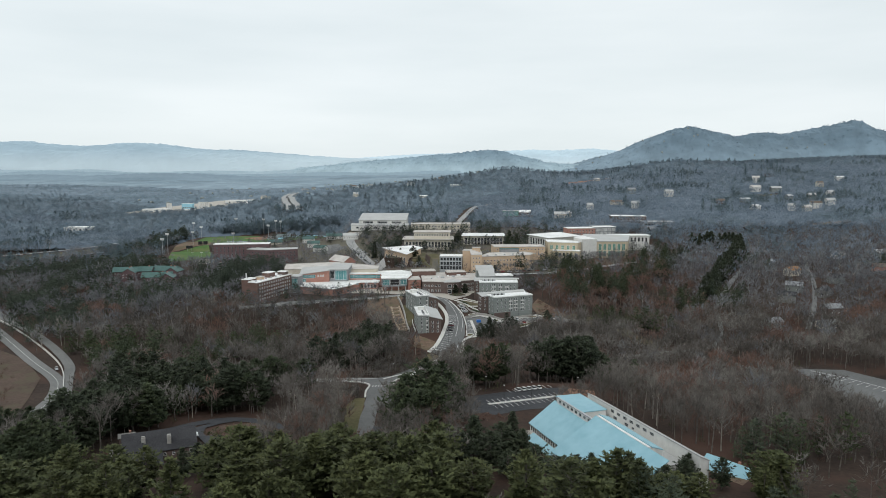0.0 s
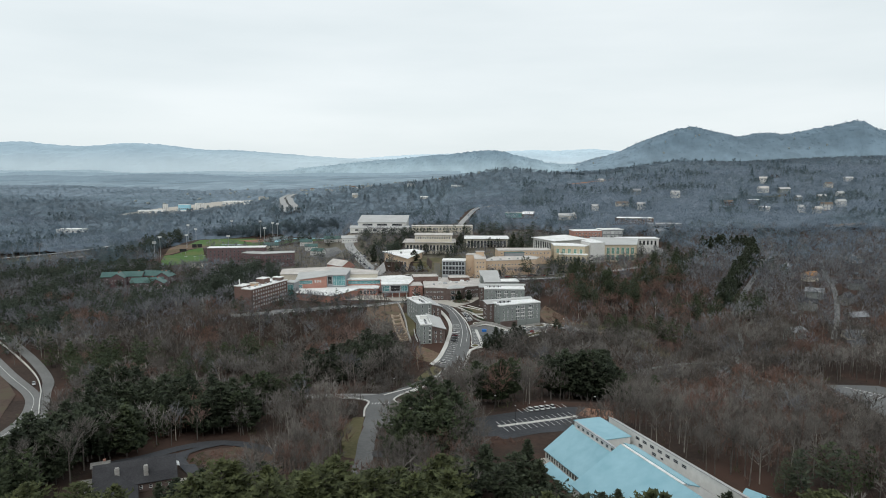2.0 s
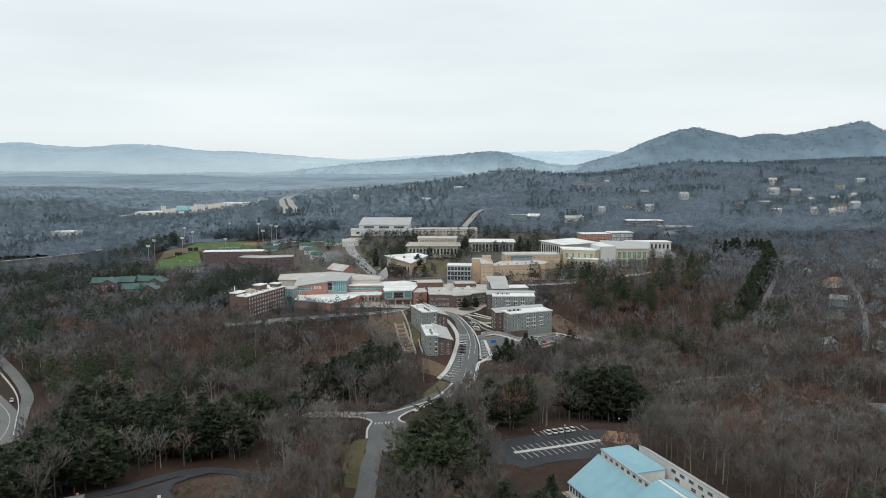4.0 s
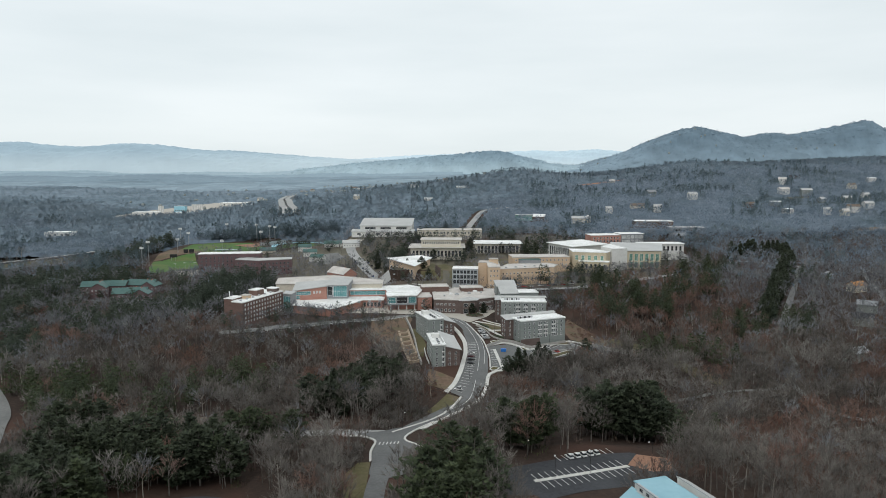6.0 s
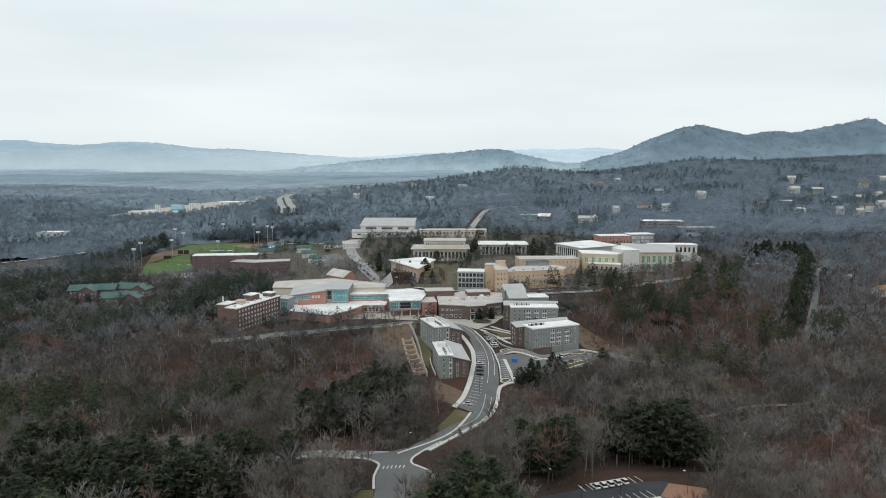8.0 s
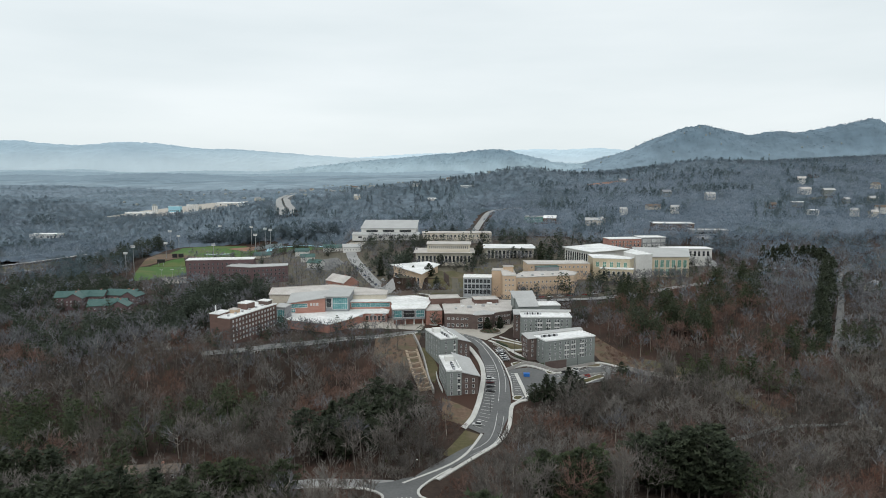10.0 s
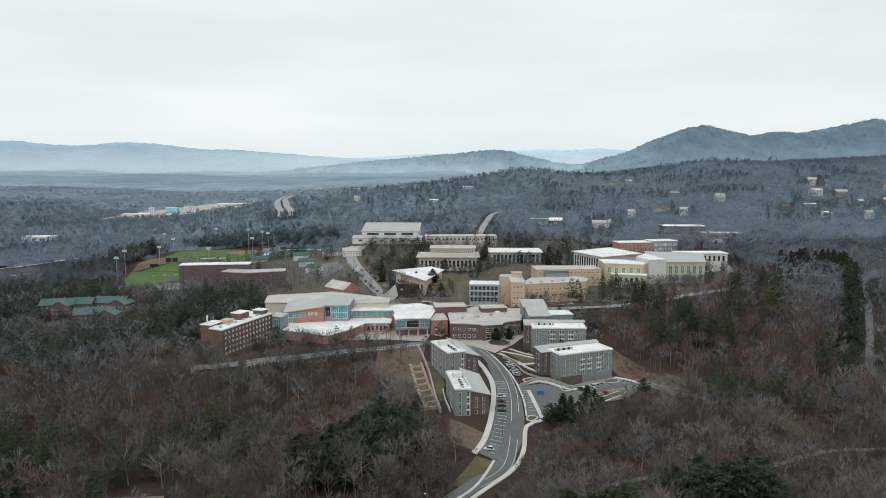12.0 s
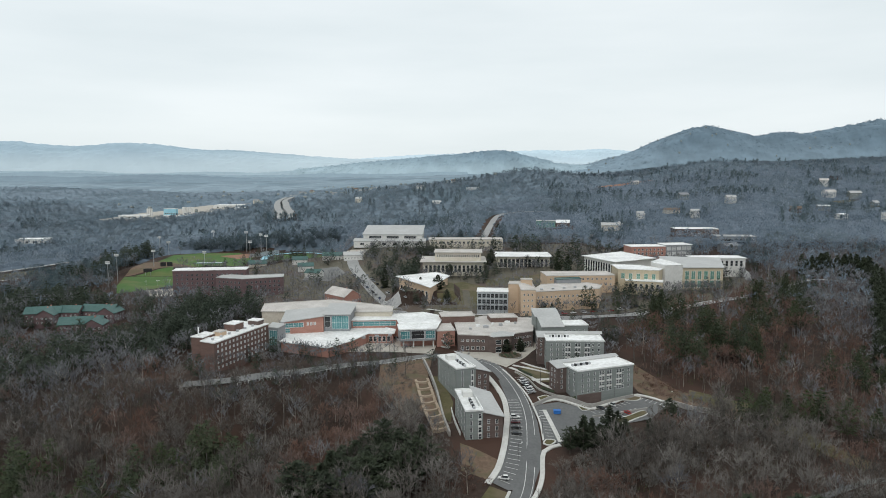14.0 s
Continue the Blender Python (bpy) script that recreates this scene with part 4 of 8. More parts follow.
# far roads
ribbon("highway", [(-700, 800), (-600, 868), (-538, 910), (-500, 948), (-470, 1000), (-440, 1070)], 9, OLD_ROAD, 2.0, "pale highway in the valley", "road", clear=10)
ribbon("highway", [(-640, 770), (-560, 815), (-500, 852), (-454, 880), (-430, 930)], 7, OLD_ROAD, 2.0, "pale slip road in the valley", "road", clear=10)
MOTORWAY = [(-284, 1310), (-294, 1350), (-302, 1389), (-324, 1457), (-359, 1600), (-425, 1890), (-445, 2118), (-440, 2200)]
for side in (-8, 8):
    ribbon("highway", MOTORWAY, 12, OLD_ROAD, 9, "pale distant motorway carriageway", "road", clear=9, shift=side, thick=12)
ribbon("street", [(16, 1000), (24, 1054), (39, 1173), (56, 1269), (80, 1291), (111, 1286), (140, 1270)], 9, OLD_ROAD, 1.0, "pale street climbing into the woods", "road", clear=9)
# sports fields
drape("sports_field", [(-311, 781), (-330, 822), (-346, 872), (-309, 902), (-276, 824), (-292, 800)], TURF, 0.15, "green turf practice field", "sports field")
drape("sports_field", [(-341, 940), (-347, 1000), (-320, 1022), (-275, 1022), (-246, 980), (-238, 911), (-291, 902), (-330, 915)], TURF, 0.15, "green baseball outfield", "sports field")
drape("infield", [(-290, 992), (-262, 1014), (-238, 985), (-262, 968)], CLAY, 0.25, "reddish clay baseball infield", "sports field")
drape("sports_field", [(-222, 940), (-225, 990), (-190, 1010), (-165, 985), (-175, 945)], TURF, 0.2, "green field inside the running track", "sports field")
ribbon("running_track", [(-226, 938), (-230, 992), (-195, 1018), (-158, 990), (-165, 942)], 8, BLUE_SEAT, 0.3, "pale blue running track", "track")
drape("bank", [(-348, 875), (-352, 935), (-335, 945), (-288, 905), (-309, 904)], EARTH, 0.2, "tan earth bank between the fields", "bank")
drape("yard", [(-292, 797), (-258, 812), (-240, 790), (-275, 765)], PAVER, 0.2, "pale parking yard below the field", "yard")
drape("yard", [(-160, 828), (-134, 818), (-122, 850), (-134, 878), (-154, 870)], HIGHWAY, 0.3, "pale parking yard between trees", "yard")
drape("yard", [(-120, 900), (-160, 930), (-150, 960), (-110, 950)], PAVER, 0.3, "pale parking yard", "yard")

# ---- buildings ----
WINDOWS = {}


def window_mesh(kind, w, hh, material):
    key = (kind, round(w, 2), round(hh, 2), material.name)
    if key not in WINDOWS:
        bm = bmesh.new()
        if kind == "frame":
            b = min(0.16, w * 0.1)
            for x0, x1, z0, z1 in ((0, w, 0, b), (0, w, hh - b, hh), (0, b, b, hh - b), (w - b, w, b, hh - b)):
                box(bm, x0, x1, -0.04, 0.14, z0, z1)
            if hh > 1.2:
                box(bm, b, w - b, 0.0, 0.12, hh * 0.5 - 0.05, hh * 0.5 + 0.05)
        elif kind == "mullion":
            box(bm, -0.05, 0.05, -0.01, 0.12, 0.18, hh - 0.18)
        else:
            box(bm, 0.02, w - 0.02, 0.05, 0.1, 0.02, hh - 0.02)
        me = bpy.data.meshes.new(kind)
        bm.to_mesh(me)
        bm.free()
        me.materials.append(material)
        WINDOWS[key] = me
    return WINDOWS[key]


def add_window(parent, a, d, u0, u1, v0, v1, trim, glass):
    """A framed window in an opening: a is the wall's start, d its direction, u and v along and up."""
    win = new("window", window_mesh("frame", u1 - u0, v1 - v0, trim))
    win.parent = parent
    turn = math.degrees(math.atan2(d.y, d.x))
    win.matrix_basis = pose(a.x + d.x * u0, a.y + d.y * u0, v0, 0, 0, turn)
    pane = new("pane", window_mesh("pane", u1 - u0, v1 - v0, glass))
    pane.parent = win
    w, hh = u1 - u0, v1 - v0
    if w > 2.9 and glass in (TEAL_GLASS, GREEN_GLASS):
        n = min(8, int(w / 1.4))
        for k in range(1, n):
            bar = new("mullion", window_mesh("mullion", 0.1, hh, trim))
            bar.parent = win
            bar.location = (w * k / n, 0, 0)
    return win


def storey_rows(n, first, floor, tall):
    return [(first + k * floor, first + k * floor + tall) for k in range(n)]


def bays(length, n, width, margin=1.5):
    step = (length - 2 * margin) / n
    return [(margin + step * (k + 0.5) - width / 2, margin + step * (k + 0.5) + width / 2) for k in range(n)]


def poly_walls(parent, poly, z0, tops, openings, wall, trim, glass, name="wall", label="", depth=0.18):
    """Walls round a counter-clockwise polygon with real openings; openings: edge -> list of (u0, u1, v0, v1[, glass]).
    Every edge is a wall of its own."""
    n = len(poly)
    for i in range(n):
        bm = bmesh.new()
        a, b = Vector(poly[i]), Vector(poly[(i + 1) % n])
        d = b - a
        length = d.length
        d.normalize()
        nrm = Vector((d.y, -d.x))
        za, zb = tops[i], tops[(i + 1) % n]
        flat = min(za, zb)
        rects = [r for r in openings.get(i, []) if r[1] <= length - 0.05 and r[0] >= 0.05 and r[3] < flat - 0.05]
        us = sorted({0, length, *[r[0] for r in rects], *[r[1] for r in rects]})
        vs = sorted({z0, flat, *[r[2] for r in rects], *[r[3] for r in rects]})
        cache = {}

        def pt(u, v, inn=0.0):
            k = (round(u, 3), round(v, 3), inn)
            if k not in cache:
                p = a + d * u - nrm * inn
                cache[k] = bm.verts.new((p.x, p.y, v))
            return cache[k]
        for u0, u1 in zip(us, us[1:]):
            for v0, v1 in zip(vs, vs[1:]):
                um, vm = (u0 + u1) / 2, (v0 + v1) / 2
                if not any(r[0] < um < r[1] and r[2] < vm < r[3] for r in rects):
                    bm.faces.new((pt(u0, v0), pt(u1, v0), pt(u1, v1), pt(u0, v1)))
        for r in rects:
            u0, u1, v0, v1 = r[:4]
            for p, q in (((u0, v0), (u1, v0)), ((u1, v0), (u1, v1)), ((u1, v1), (u0, v1)), ((u0, v1), (u0, v0))):
                bm.faces.new((pt(*p), pt(*q), pt(*q, depth), pt(*p, depth)))
        if abs(za - zb) > 0.05:
            if za > zb:
                bm.faces.new((pt(0, flat), pt(length, flat), pt(0, za)))
            else:
                bm.faces.new((pt(0, flat), pt(length, flat), pt(length, zb)))
        part(name, bm, wall, parent, label)
        for r in rects:
            add_window(parent, a - nrm * 0.06, d, *r[:4], trim, r[4] if len(r) > 4 else glass)


def slab_roof(parent, poly, tops, material, over=0.3, thick=0.5, lip=0.0, name="roof", label=""):
    """A roof slab over the polygon, level or sloping, with a raised lip."""
    bm = bmesh.new()
    out = offset(poly, over)
    up = [bm.verts.new((*p, z + thick)) for p, z in zip(out, tops)]
    dn = [bm.verts.new((*p, z - 0.02)) for p, z in zip(out, tops)]
    n = len(poly)
    for i in range(n):
        j = (i + 1) % n
        bm.faces.new((dn[i], dn[j], up[j], up[i]))
    bm.faces.new(dn[::-1])
    if lip:
        inn = offset(poly, over - 0.45)
        a = [bm.verts.new((*p, z + thick)) for p, z in zip(inn, tops)]
        b = [bm.verts.new((*p, z + thick - lip)) for p, z in zip(inn, tops)]
        for i in range(n):
            j = (i + 1) % n
            bm.faces.new((up[i], up[j], a[j], a[i]))
            bm.faces.new((a[i], a[j], b[j], b[i]))
        bm.faces.new(b)
    else:
        bm.faces.new(up)
    bmesh.ops.triangulate(bm, faces=[f for f in bm.faces if len(f.verts) > 4])
    return part(name, bm, material, parent, label)


def roof_unit(parent, x, y, z, sx, sy, sz, material, label="boxy rooftop air handler", turn=0):
    bm = boxed(-sx / 2, sx / 2, -sy / 2, sy / 2, -0.1, sz)
    bmesh.ops.bevel(bm, geom=bm.edges[:], offset=0.06, segments=1, affect="EDGES")
    if sx > 2:
        box(bm, -sx * 0.3, sx * 0.3, -sy * 0.3, sy * 0.3, sz, sz + 0.25)
    ob = part("roof_unit", bm, material, parent, label)
    ob.matrix_basis = pose(x, y, z, 0, 0, turn)
    return ob


def house_of(name, poly, base, tops, wall, roof, label, category, openings=None, trim=None, glass=None, over=0.3, thick=0.5, lip=0.35, group="", wall_label="", roof_label=""):
    """A building over a polygon given in world metres; tops: roof height(s) above sea of the scene."""
    poly = [tuple(p) for p in poly]
    assert area2(poly) > 0, name
    x, y = poly[0]
    top = root(name, x, y, base, 0, label, category, group)
    loc = [(p[0] - x, p[1] - y) for p in poly]
    tops = [t - base for t in (tops if isinstance(tops, (list, tuple)) else [tops] * len(poly))]
    op = {k: [(r[0], r[1], r[2] - base, r[3] - base, *r[4:]) for r in v] for k, v in (openings or {}).items()}
    poly_walls(top, loc, -3.0, tops, op, wall, trim or WHITE_TRIM, glass or GLASS, label=wall_label)
    slab_roof(top, loc, tops, roof, over, thick, lip, label=roof_label)
    take_poly(poly, 3.5)
    return top


def add_block(top, poly, base_w, tops, wall, roof, openings=None, trim=None, glass=None, over=0.3, thick=0.5, lip=0.35, drop=0.0, roof_label=""):
    """Another block of the same building, polygon in world metres."""
    o = top.location
    loc = [(p[0] - o.x, p[1] - o.y) for p in poly]
    assert area2(loc) > 0
    tops = [t - o.z for t in (tops if isinstance(tops, (list, tuple)) else [tops] * len(poly))]
    op = {k: [(r[0], r[1], r[2] - o.z, r[3] - o.z, *r[4:]) for r in v] for k, v in (openings or {}).items()}
    poly_walls(top, loc, base_w - o.z, tops, op, wall, trim or WHITE_TRIM, glass or GLASS)
    slab_roof(top, loc, tops, roof, over, thick, lip, label=roof_label)
    take_poly(poly, 3.5)


def rect(x, y, along, length, depth):
    """Rectangle from its front-left corner: along = bearing of the front in degrees; the depth goes to the left of it."""
    a = radians(along)
    u, v = (math.cos(a), math.sin(a)), (-math.sin(a), math.cos(a))
    return [(x, y), (x + u[0] * length, y + u[1] * length), (x + u[0] * length + v[0] * depth, y + u[1] * length + v[1] * depth), (x + v[0] * depth, y + v[1] * depth)]


def grid(length, n, width, rows, margin=1.5, glass=None):
    return [(u0, u1, v0, v1) + ((glass,) if glass else ()) for u0, u1 in bays(length, n, width, margin) for v0, v1 in rows]


def gable_house(x, y, turn, length, depth, eave, rise, wall, roof, label, category="house", group="houses on the hillside", rows=1, base=None, spacing=3.2, sides=(0, 1, 2, 3)):
    """A small gabled house with windows, door side to the front."""
    base = h(x, y) if base is None else base
    top = root("house", x, y, base, turn, label, category, group)
    l, d = length / 2, depth / 2
    poly = [(-l, -d), (l, -d), (l, d), (-l, d)]
    op = {k: grid(n_l, max(2, int(n_l / spacing)), 1.1, storey_rows(rows, 0.9, 2.8, 1.4), 0.6) for k, n_l in ((0, length), (1, depth), (2, length), (3, depth)) if k in sides}
    poly_walls(top, poly, -6.5 if spacing > 5 else -2.5, [eave] * 4, op, wall, WHITE_TRIM, GLASS)
    bm = bmesh.new()
    o, t = 0.5, 0.25
    for z in (0, t):
        for sx in (-l - o, l + o):
            for sy, dz in ((-d - o, -0.1), (0, rise), (d + o, -0.1)):
                bm.verts.new((sx, sy, eave + dz + z))
    v = list(bm.verts)
    for f in ((6, 9, 10, 7), (7, 10, 11, 8), (0, 1, 4, 3), (1, 2, 5, 4), (0, 3, 9, 6), (2, 8, 11, 5), (0, 6, 7, 1), (1, 7, 8, 2), (3, 4, 10, 9), (4, 5, 11, 10)):
        bm.faces.new([v[i] for i in f])
    part("roof", bm, roof, top)
    for sx in (-l, l):
        bm = bmesh.new()
        for e in (0, 0.2 if sx < 0 else -0.2):
            for p in ((sx + e, -d, eave), (sx + e, d, eave), (sx + e, 0, eave + rise)):
                bm.verts.new(p)
        v = list(bm.verts)
        for f in ((0, 1, 2), (5, 4, 3), (0, 3, 4, 1), (1, 4, 5, 2), (2, 5, 3, 0)):
            bm.faces.new([v[i] for i in f])
        part("gable", bm, wall, top)
    if spacing < 5:
        part("chimney", boxed(l * 0.3, l * 0.3 + 0.9, 0.2, 1.1, eave + rise * 0.5, eave + rise + 0.9), RED_BRICK, top)
    take_disc(x, y, max(l, d) + 3)
    return top


def dormitory(name, front, along, length, depth, base, top_z, storeys, label, stacks, wing_side, wing=7.0, n_bays=9, back_rise=1.3):
    """Grey-sided residence hall: brick base storey, brick wing with a single-pitch roof, white window stacks."""
    tower = wing_side == "right"
    deep = depth if tower else depth * 0.88
    p = rect(*front, along, length, deep)
    floor = 3.15 if tower else 2.85
    rows = [(top_z - 1.0 - floor * (k + 1) + 0.95, top_z - 1.0 - floor * (k + 1) + floor - 0.2) for k in range(storeys)]
    front_op = [r for r in grid(length, n_bays, 1.25, rows, 1.2) if not any(abs((r[0] + r[1]) / 2 - s) < 2.3 for s in stacks)]
    side_op = grid(deep, max(2, int(deep / 4)), 1.3, rows, 1.0)
    # white window stacks break through the front
    pairs = ((1.3, 0.0),) if tower else ((1.3, -0.8), (1.3, 0.8))
    tall = [(s - w / 2 + o, s + w / 2 + o, v0 - 0.25, v1 + 0.15) for s in stacks for w, o in pairs for v0, v1 in rows]
    b = house_of(name, p, base, top_z, GREY_SIDING, WHITE_ROOF, label, "dormitory", {0: front_op + tall, 1: [] if tower else side_op, 3: side_op}, lip=0.6, over=0.25,
                 thick=0.7, group="grey dormitories", wall_label="grey-green siding wall", roof_label="white membrane roof")
    a = radians(along)
    u, v = (math.cos(a), math.sin(a)), (-math.sin(a), math.cos(a))
    if tower:
        # brick wing, its roof falling away from the grey tower
        w0 = (front[0] + u[0] * length + v[0] * 0.8, front[1] + u[1] * length + v[1] * 0.8)
        wp = rect(*w0, along, wing, depth - 1.0)
        add_block(b, wp, base - 3, [top_z - 0.6, top_z - 3.4, top_z - 2.2, top_z + 1.6], BROWN_BRICK, GREY_ROOF,
                  {0: grid(wing, 2, 1.3, rows[1:], 0.8), 1: grid(depth - 1.0, 5, 1.3, rows[1:], 1.0)}, over=0.9, thick=0.35, lip=0, roof_label="grey single-pitch metal roof")
        part("stair_head", boxed(0, 4.5, 0, 4.5, -0.1, 2.4), OFF_WHITE, b, "white stair penthouse").matrix_basis = pose(u[0] * 2 + v[0] * deep * 0.62, u[1] * 2 + v[1] * deep * 0.62, top_z - base, 0, 0, along)
    else:
        # rear half: pale grey roof rising to the back
        q0 = (front[0] + v[0] * deep, front[1] + v[1] * deep)
        q = rect(*q0, along, length, depth * 0.12)
        add_block(b, q, base - 3, [top_z + 0.5, top_z + 0.5, top_z + back_rise, top_z + back_rise], GREY_SIDING, GREY_ROOF,
                  {2: grid(length, n_bays, 1.25, rows, 1.2)}, over=0.5, thick=0.3, lip=0, roof_label="grey standing-seam metal roof")
        w0 = (q0[0] - u[0] * (wing + 0.02), q0[1] - u[1] * (wing + 0.02))
        w0 = (w0[0] - v[0] * depth * 0.3, w0[1] - v[1] * depth * 0.3)
        wp = rect(*w0, along, wing, depth * 0.42)
        add_block(b, wp, base - 3, [top_z - 0.4, top_z - 0.4, top_z + back_rise, top_z + back_rise], BROWN_BRICK, GREY_ROOF,
                  {3: grid(depth * 0.42, 2, 1.2, rows, 1.0), 0: grid(wing, 1, 1.2, rows, 0.8)}, over=0.5, thick=0.3, lip=0, roof_label="grey single-pitch metal roof")
        # brick end wall on the other side, carrying the rear roof
        e0 = (q[1][0] + u[0] * 0.02, q[1][1] + u[1] * 0.02)
        add_block(b, rect(*e0, along, 1.6, depth * 0.12), base - 3, [top_z + 0.5, top_z + 0.5, top_z + back_rise, top_z + back_rise], BROWN_BRICK, GREY_ROOF, {}, over=0.3, thick=0.3, lip=0)
    # rooftop units in a row
    for k in range(7):
        s = 3.0 + k * 1.7
        if not tower and s < length - 3:
            roof_unit(b, u[0] * s + v[0] * deep * 0.6, u[1] * s + v[1] * deep * 0.6, top_z - base + 0.1, 1.1, 1.1, 1.2, DARK_METAL if k % 2 else GALVANISED, "small condenser unit", along)
        elif tower and 3 + k * 1.9 < deep * 0.6:
            roof_unit(b, u[0] * length * 0.55 + v[0] * (3 + k * 1.9), u[1] * length * 0.55 + v[1] * (3 + k * 1.9), top_z - base + 0.1, 1.1, 1.1, 1.2, DARK_METAL if k % 2 else GALVANISED, "small condenser unit", along)
    # brick base storey stands proud of the siding
    m = Matrix.Rotation(a, 4, "Z")
    if not tower:
        bm = box(bmesh.new(), -0.1, length * 0.42, -0.22, -0.005, -3, rows[-1][0] - base - 0.6, m)
        part("brick_base", bm, BROWN_BRICK, b, "brown brick base course")
    # white bands between stacked windows
    wide = 0.85 if tower else 1.65
    for s in stacks:
        for (v0, v1), (n0, n1) in zip(rows[1:], rows):
            bm = box(bmesh.new(), s - wide, s + wide, -0.09, -0.004, v1 - base + 0.2, n0 - base - 0.3, m)
            part("white_panel", bm, OFF_WHITE, b)
    return b

# ---- the grey dormitories round the campus road ----
dormitory("dormitory", (40.2, 529.9), 22.3, 34.0, 18, 13.5, 29.7, 4, "grey-sided dormitory with brick wing above the car park", (14.5, 19, 25), "left", wing=5.6)
dormitory("dormitory", (31.0, 574.5), -2.0, 32.3, 18, 16.5, 34.3, 4, "grey-sided dormitory with white window stacks", (12, 17.5, 23), "left", wing=4.0)
dormitory("dormitory", (-17.6, 484.8), 8, 7.8, 30, 9.5, 25.3, 4, "grey dormitory with brick wing beside the curving road", (6.4,), "right", wing=9, n_bays=2)
dormitory("dormitory", (-20.8, 531), 21, 10.6, 27, 16.0, 30.6, 4, "grey dormitory with brick wing beside the street", (8.8,), "right", wing=8, n_bays=2)
b = house_of("dormitory", rect(47, 618.5, 5, 17, 14), 18, 33, GREY_SIDING, WHITE_ROOF, "small grey dormitory behind the others", "dormitory",
             {0: grid(17, 5, 1.3, storey_rows(4, 19.5, 3.1, 1.7))}, lip=0.5, thick=0.6)
add_block(b, rect(33.5, 610, 5, 13.5, 14), 17, [34, 34, 38.5, 38.5], GREY_SIDING, GREY_ROOF, {0: grid(13.5, 3, 1.3, storey_rows(4, 20, 3.1, 1.7))}, over=0.6, thick=0.3, lip=0)
add_block(b, rect(31.5, 626, 5, 15.5, 12), 17, [37, 37, 40, 40], GREY_SIDING, GREY_ROOF, {0: []}, over=0.6, thick=0.3, lip=0)

# ---- student union: white roofs, brick and teal glass ----
u = house_of("student_union", [(-127.4, 607), (-96.1, 592.2), (-84.9, 608.5), (-76.6, 627.7), (-60, 627.8), (-60, 639), (-74.9, 650), (-98.4, 640), (-130, 624.6)], 19.5, 25.6,
             RED_BRICK, WHITE_ROOF, "brick student union with white roofs and teal glass", "student union", {1: [(6, 8, 19.8, 22.6)], 3: grid(16, 5, 2.2, [(20.5, 24)], 0.8)}, over=1.0)
add_block(u, [(-89, 643), (-58, 645), (-55, 628), (-54.6, 619), (-32, 622), (-28, 655), (-42, 668), (-60, 662), (-90.5, 660)], 16, 31.0, RED_BRICK, WHITE_ROOF,
          {0: [(1.0, 29.8, 27.0, 30.2, TEAL_GLASS)]}, over=0.8)
add_block(u, rect(-54.8, 614.0, 7.7, 22.8, 14), 24.0, 31.2, GREY_PANEL, WHITE_ROOF, {0: [(0.6, 6.4, 25.4, 30.4, TEAL_GLASS), (7.2, 15.6, 25.4, 30.4, DARK_METAL), (16.4, 22.2, 25.4, 30.4, TEAL_GLASS)]}, over=0.6, thick=0.7)
add_block(u, [(-131, 626), (-105.6, 632), (-105, 655), (-133, 650)], 16, [33.2, 36.2, 37.4, 36], RED_BRICK, GREY_ROOF,
          {0: [(0.8, 5.0, 26.4, 29.3, TEAL_GLASS), (0.8, 13.6, 29.7, 32.7, TEAL_GLASS), (15.6, 17.0, 30.6, 32.6, PALE_GLASS), (17.8, 19.2, 30.6, 32.6, PALE_GLASS), (20.0, 21.4, 30.6, 32.6, PALE_GLASS)]}, over=0.9, lip=0)
add_block(u, [(-105.5, 634), (-89, 634.5), (-88, 660), (-105, 660)], 16, [36.6, 36.6, 38.6, 38.6], GREY_PANEL, GREY_ROOF, {0: [(0.5, 4.4, 28.5, 35.6, GLASS), (5.2, 16.0, 27.2, 36.0, TEAL_GLASS)]}, over=0.9, lip=0)
add_block(u, [(-154, 664), (-106, 655), (-63, 655), (-63, 668), (-108, 686), (-154, 674)], 16, [32.6, 33.8, 34.4, 35.2, 36.6, 36], CREAM, TAN_ROOF, {}, over=0.6)
add_block(u, rect(-31.5, 618.5, 8, 11.5, 26), 16, 29.4, RED_BRICK, TAN_ROOF, {0: [(4, 5.2, 26, 27.4)]})
for k in range(3):
    roof_unit(u, 50 + 8 * k, 8 + 3 * k, 6.4, 2.2, 1.8, 1.1, GALVANISED)
for k in range(4):
    col = part("column", rod(bmesh.new(), (0, 0, -1.0), (0, 0, 4.8), 0.45, 0.45, 10), OFF_WHITE, u, "round concrete column")
    col.location = (-52.5 + 6.2 * k + 127.4, 616.2 + 0.85 * k - 607, 0)
# outside stair beside the glass box
bm = bmesh.new()
for k in range(12):
    box(bm, 0, 1.8, -0.5 * k - 0.5, -0.5 * k, 4.0 - 0.34 * k, 4.35 - 0.34 * k)
box(bm, -0.12, 0.0, -6.2, 0, -0.2, 0.9, Matrix.Shear("XY", 4, (0.0, 0.0)))
st = part("stair", bm, CONCRETE, u, "pale concrete outside stair")
st.matrix_basis = pose(-29.0 + 127.4, 617.5 - 607, 0.1, 0, 0, 55)

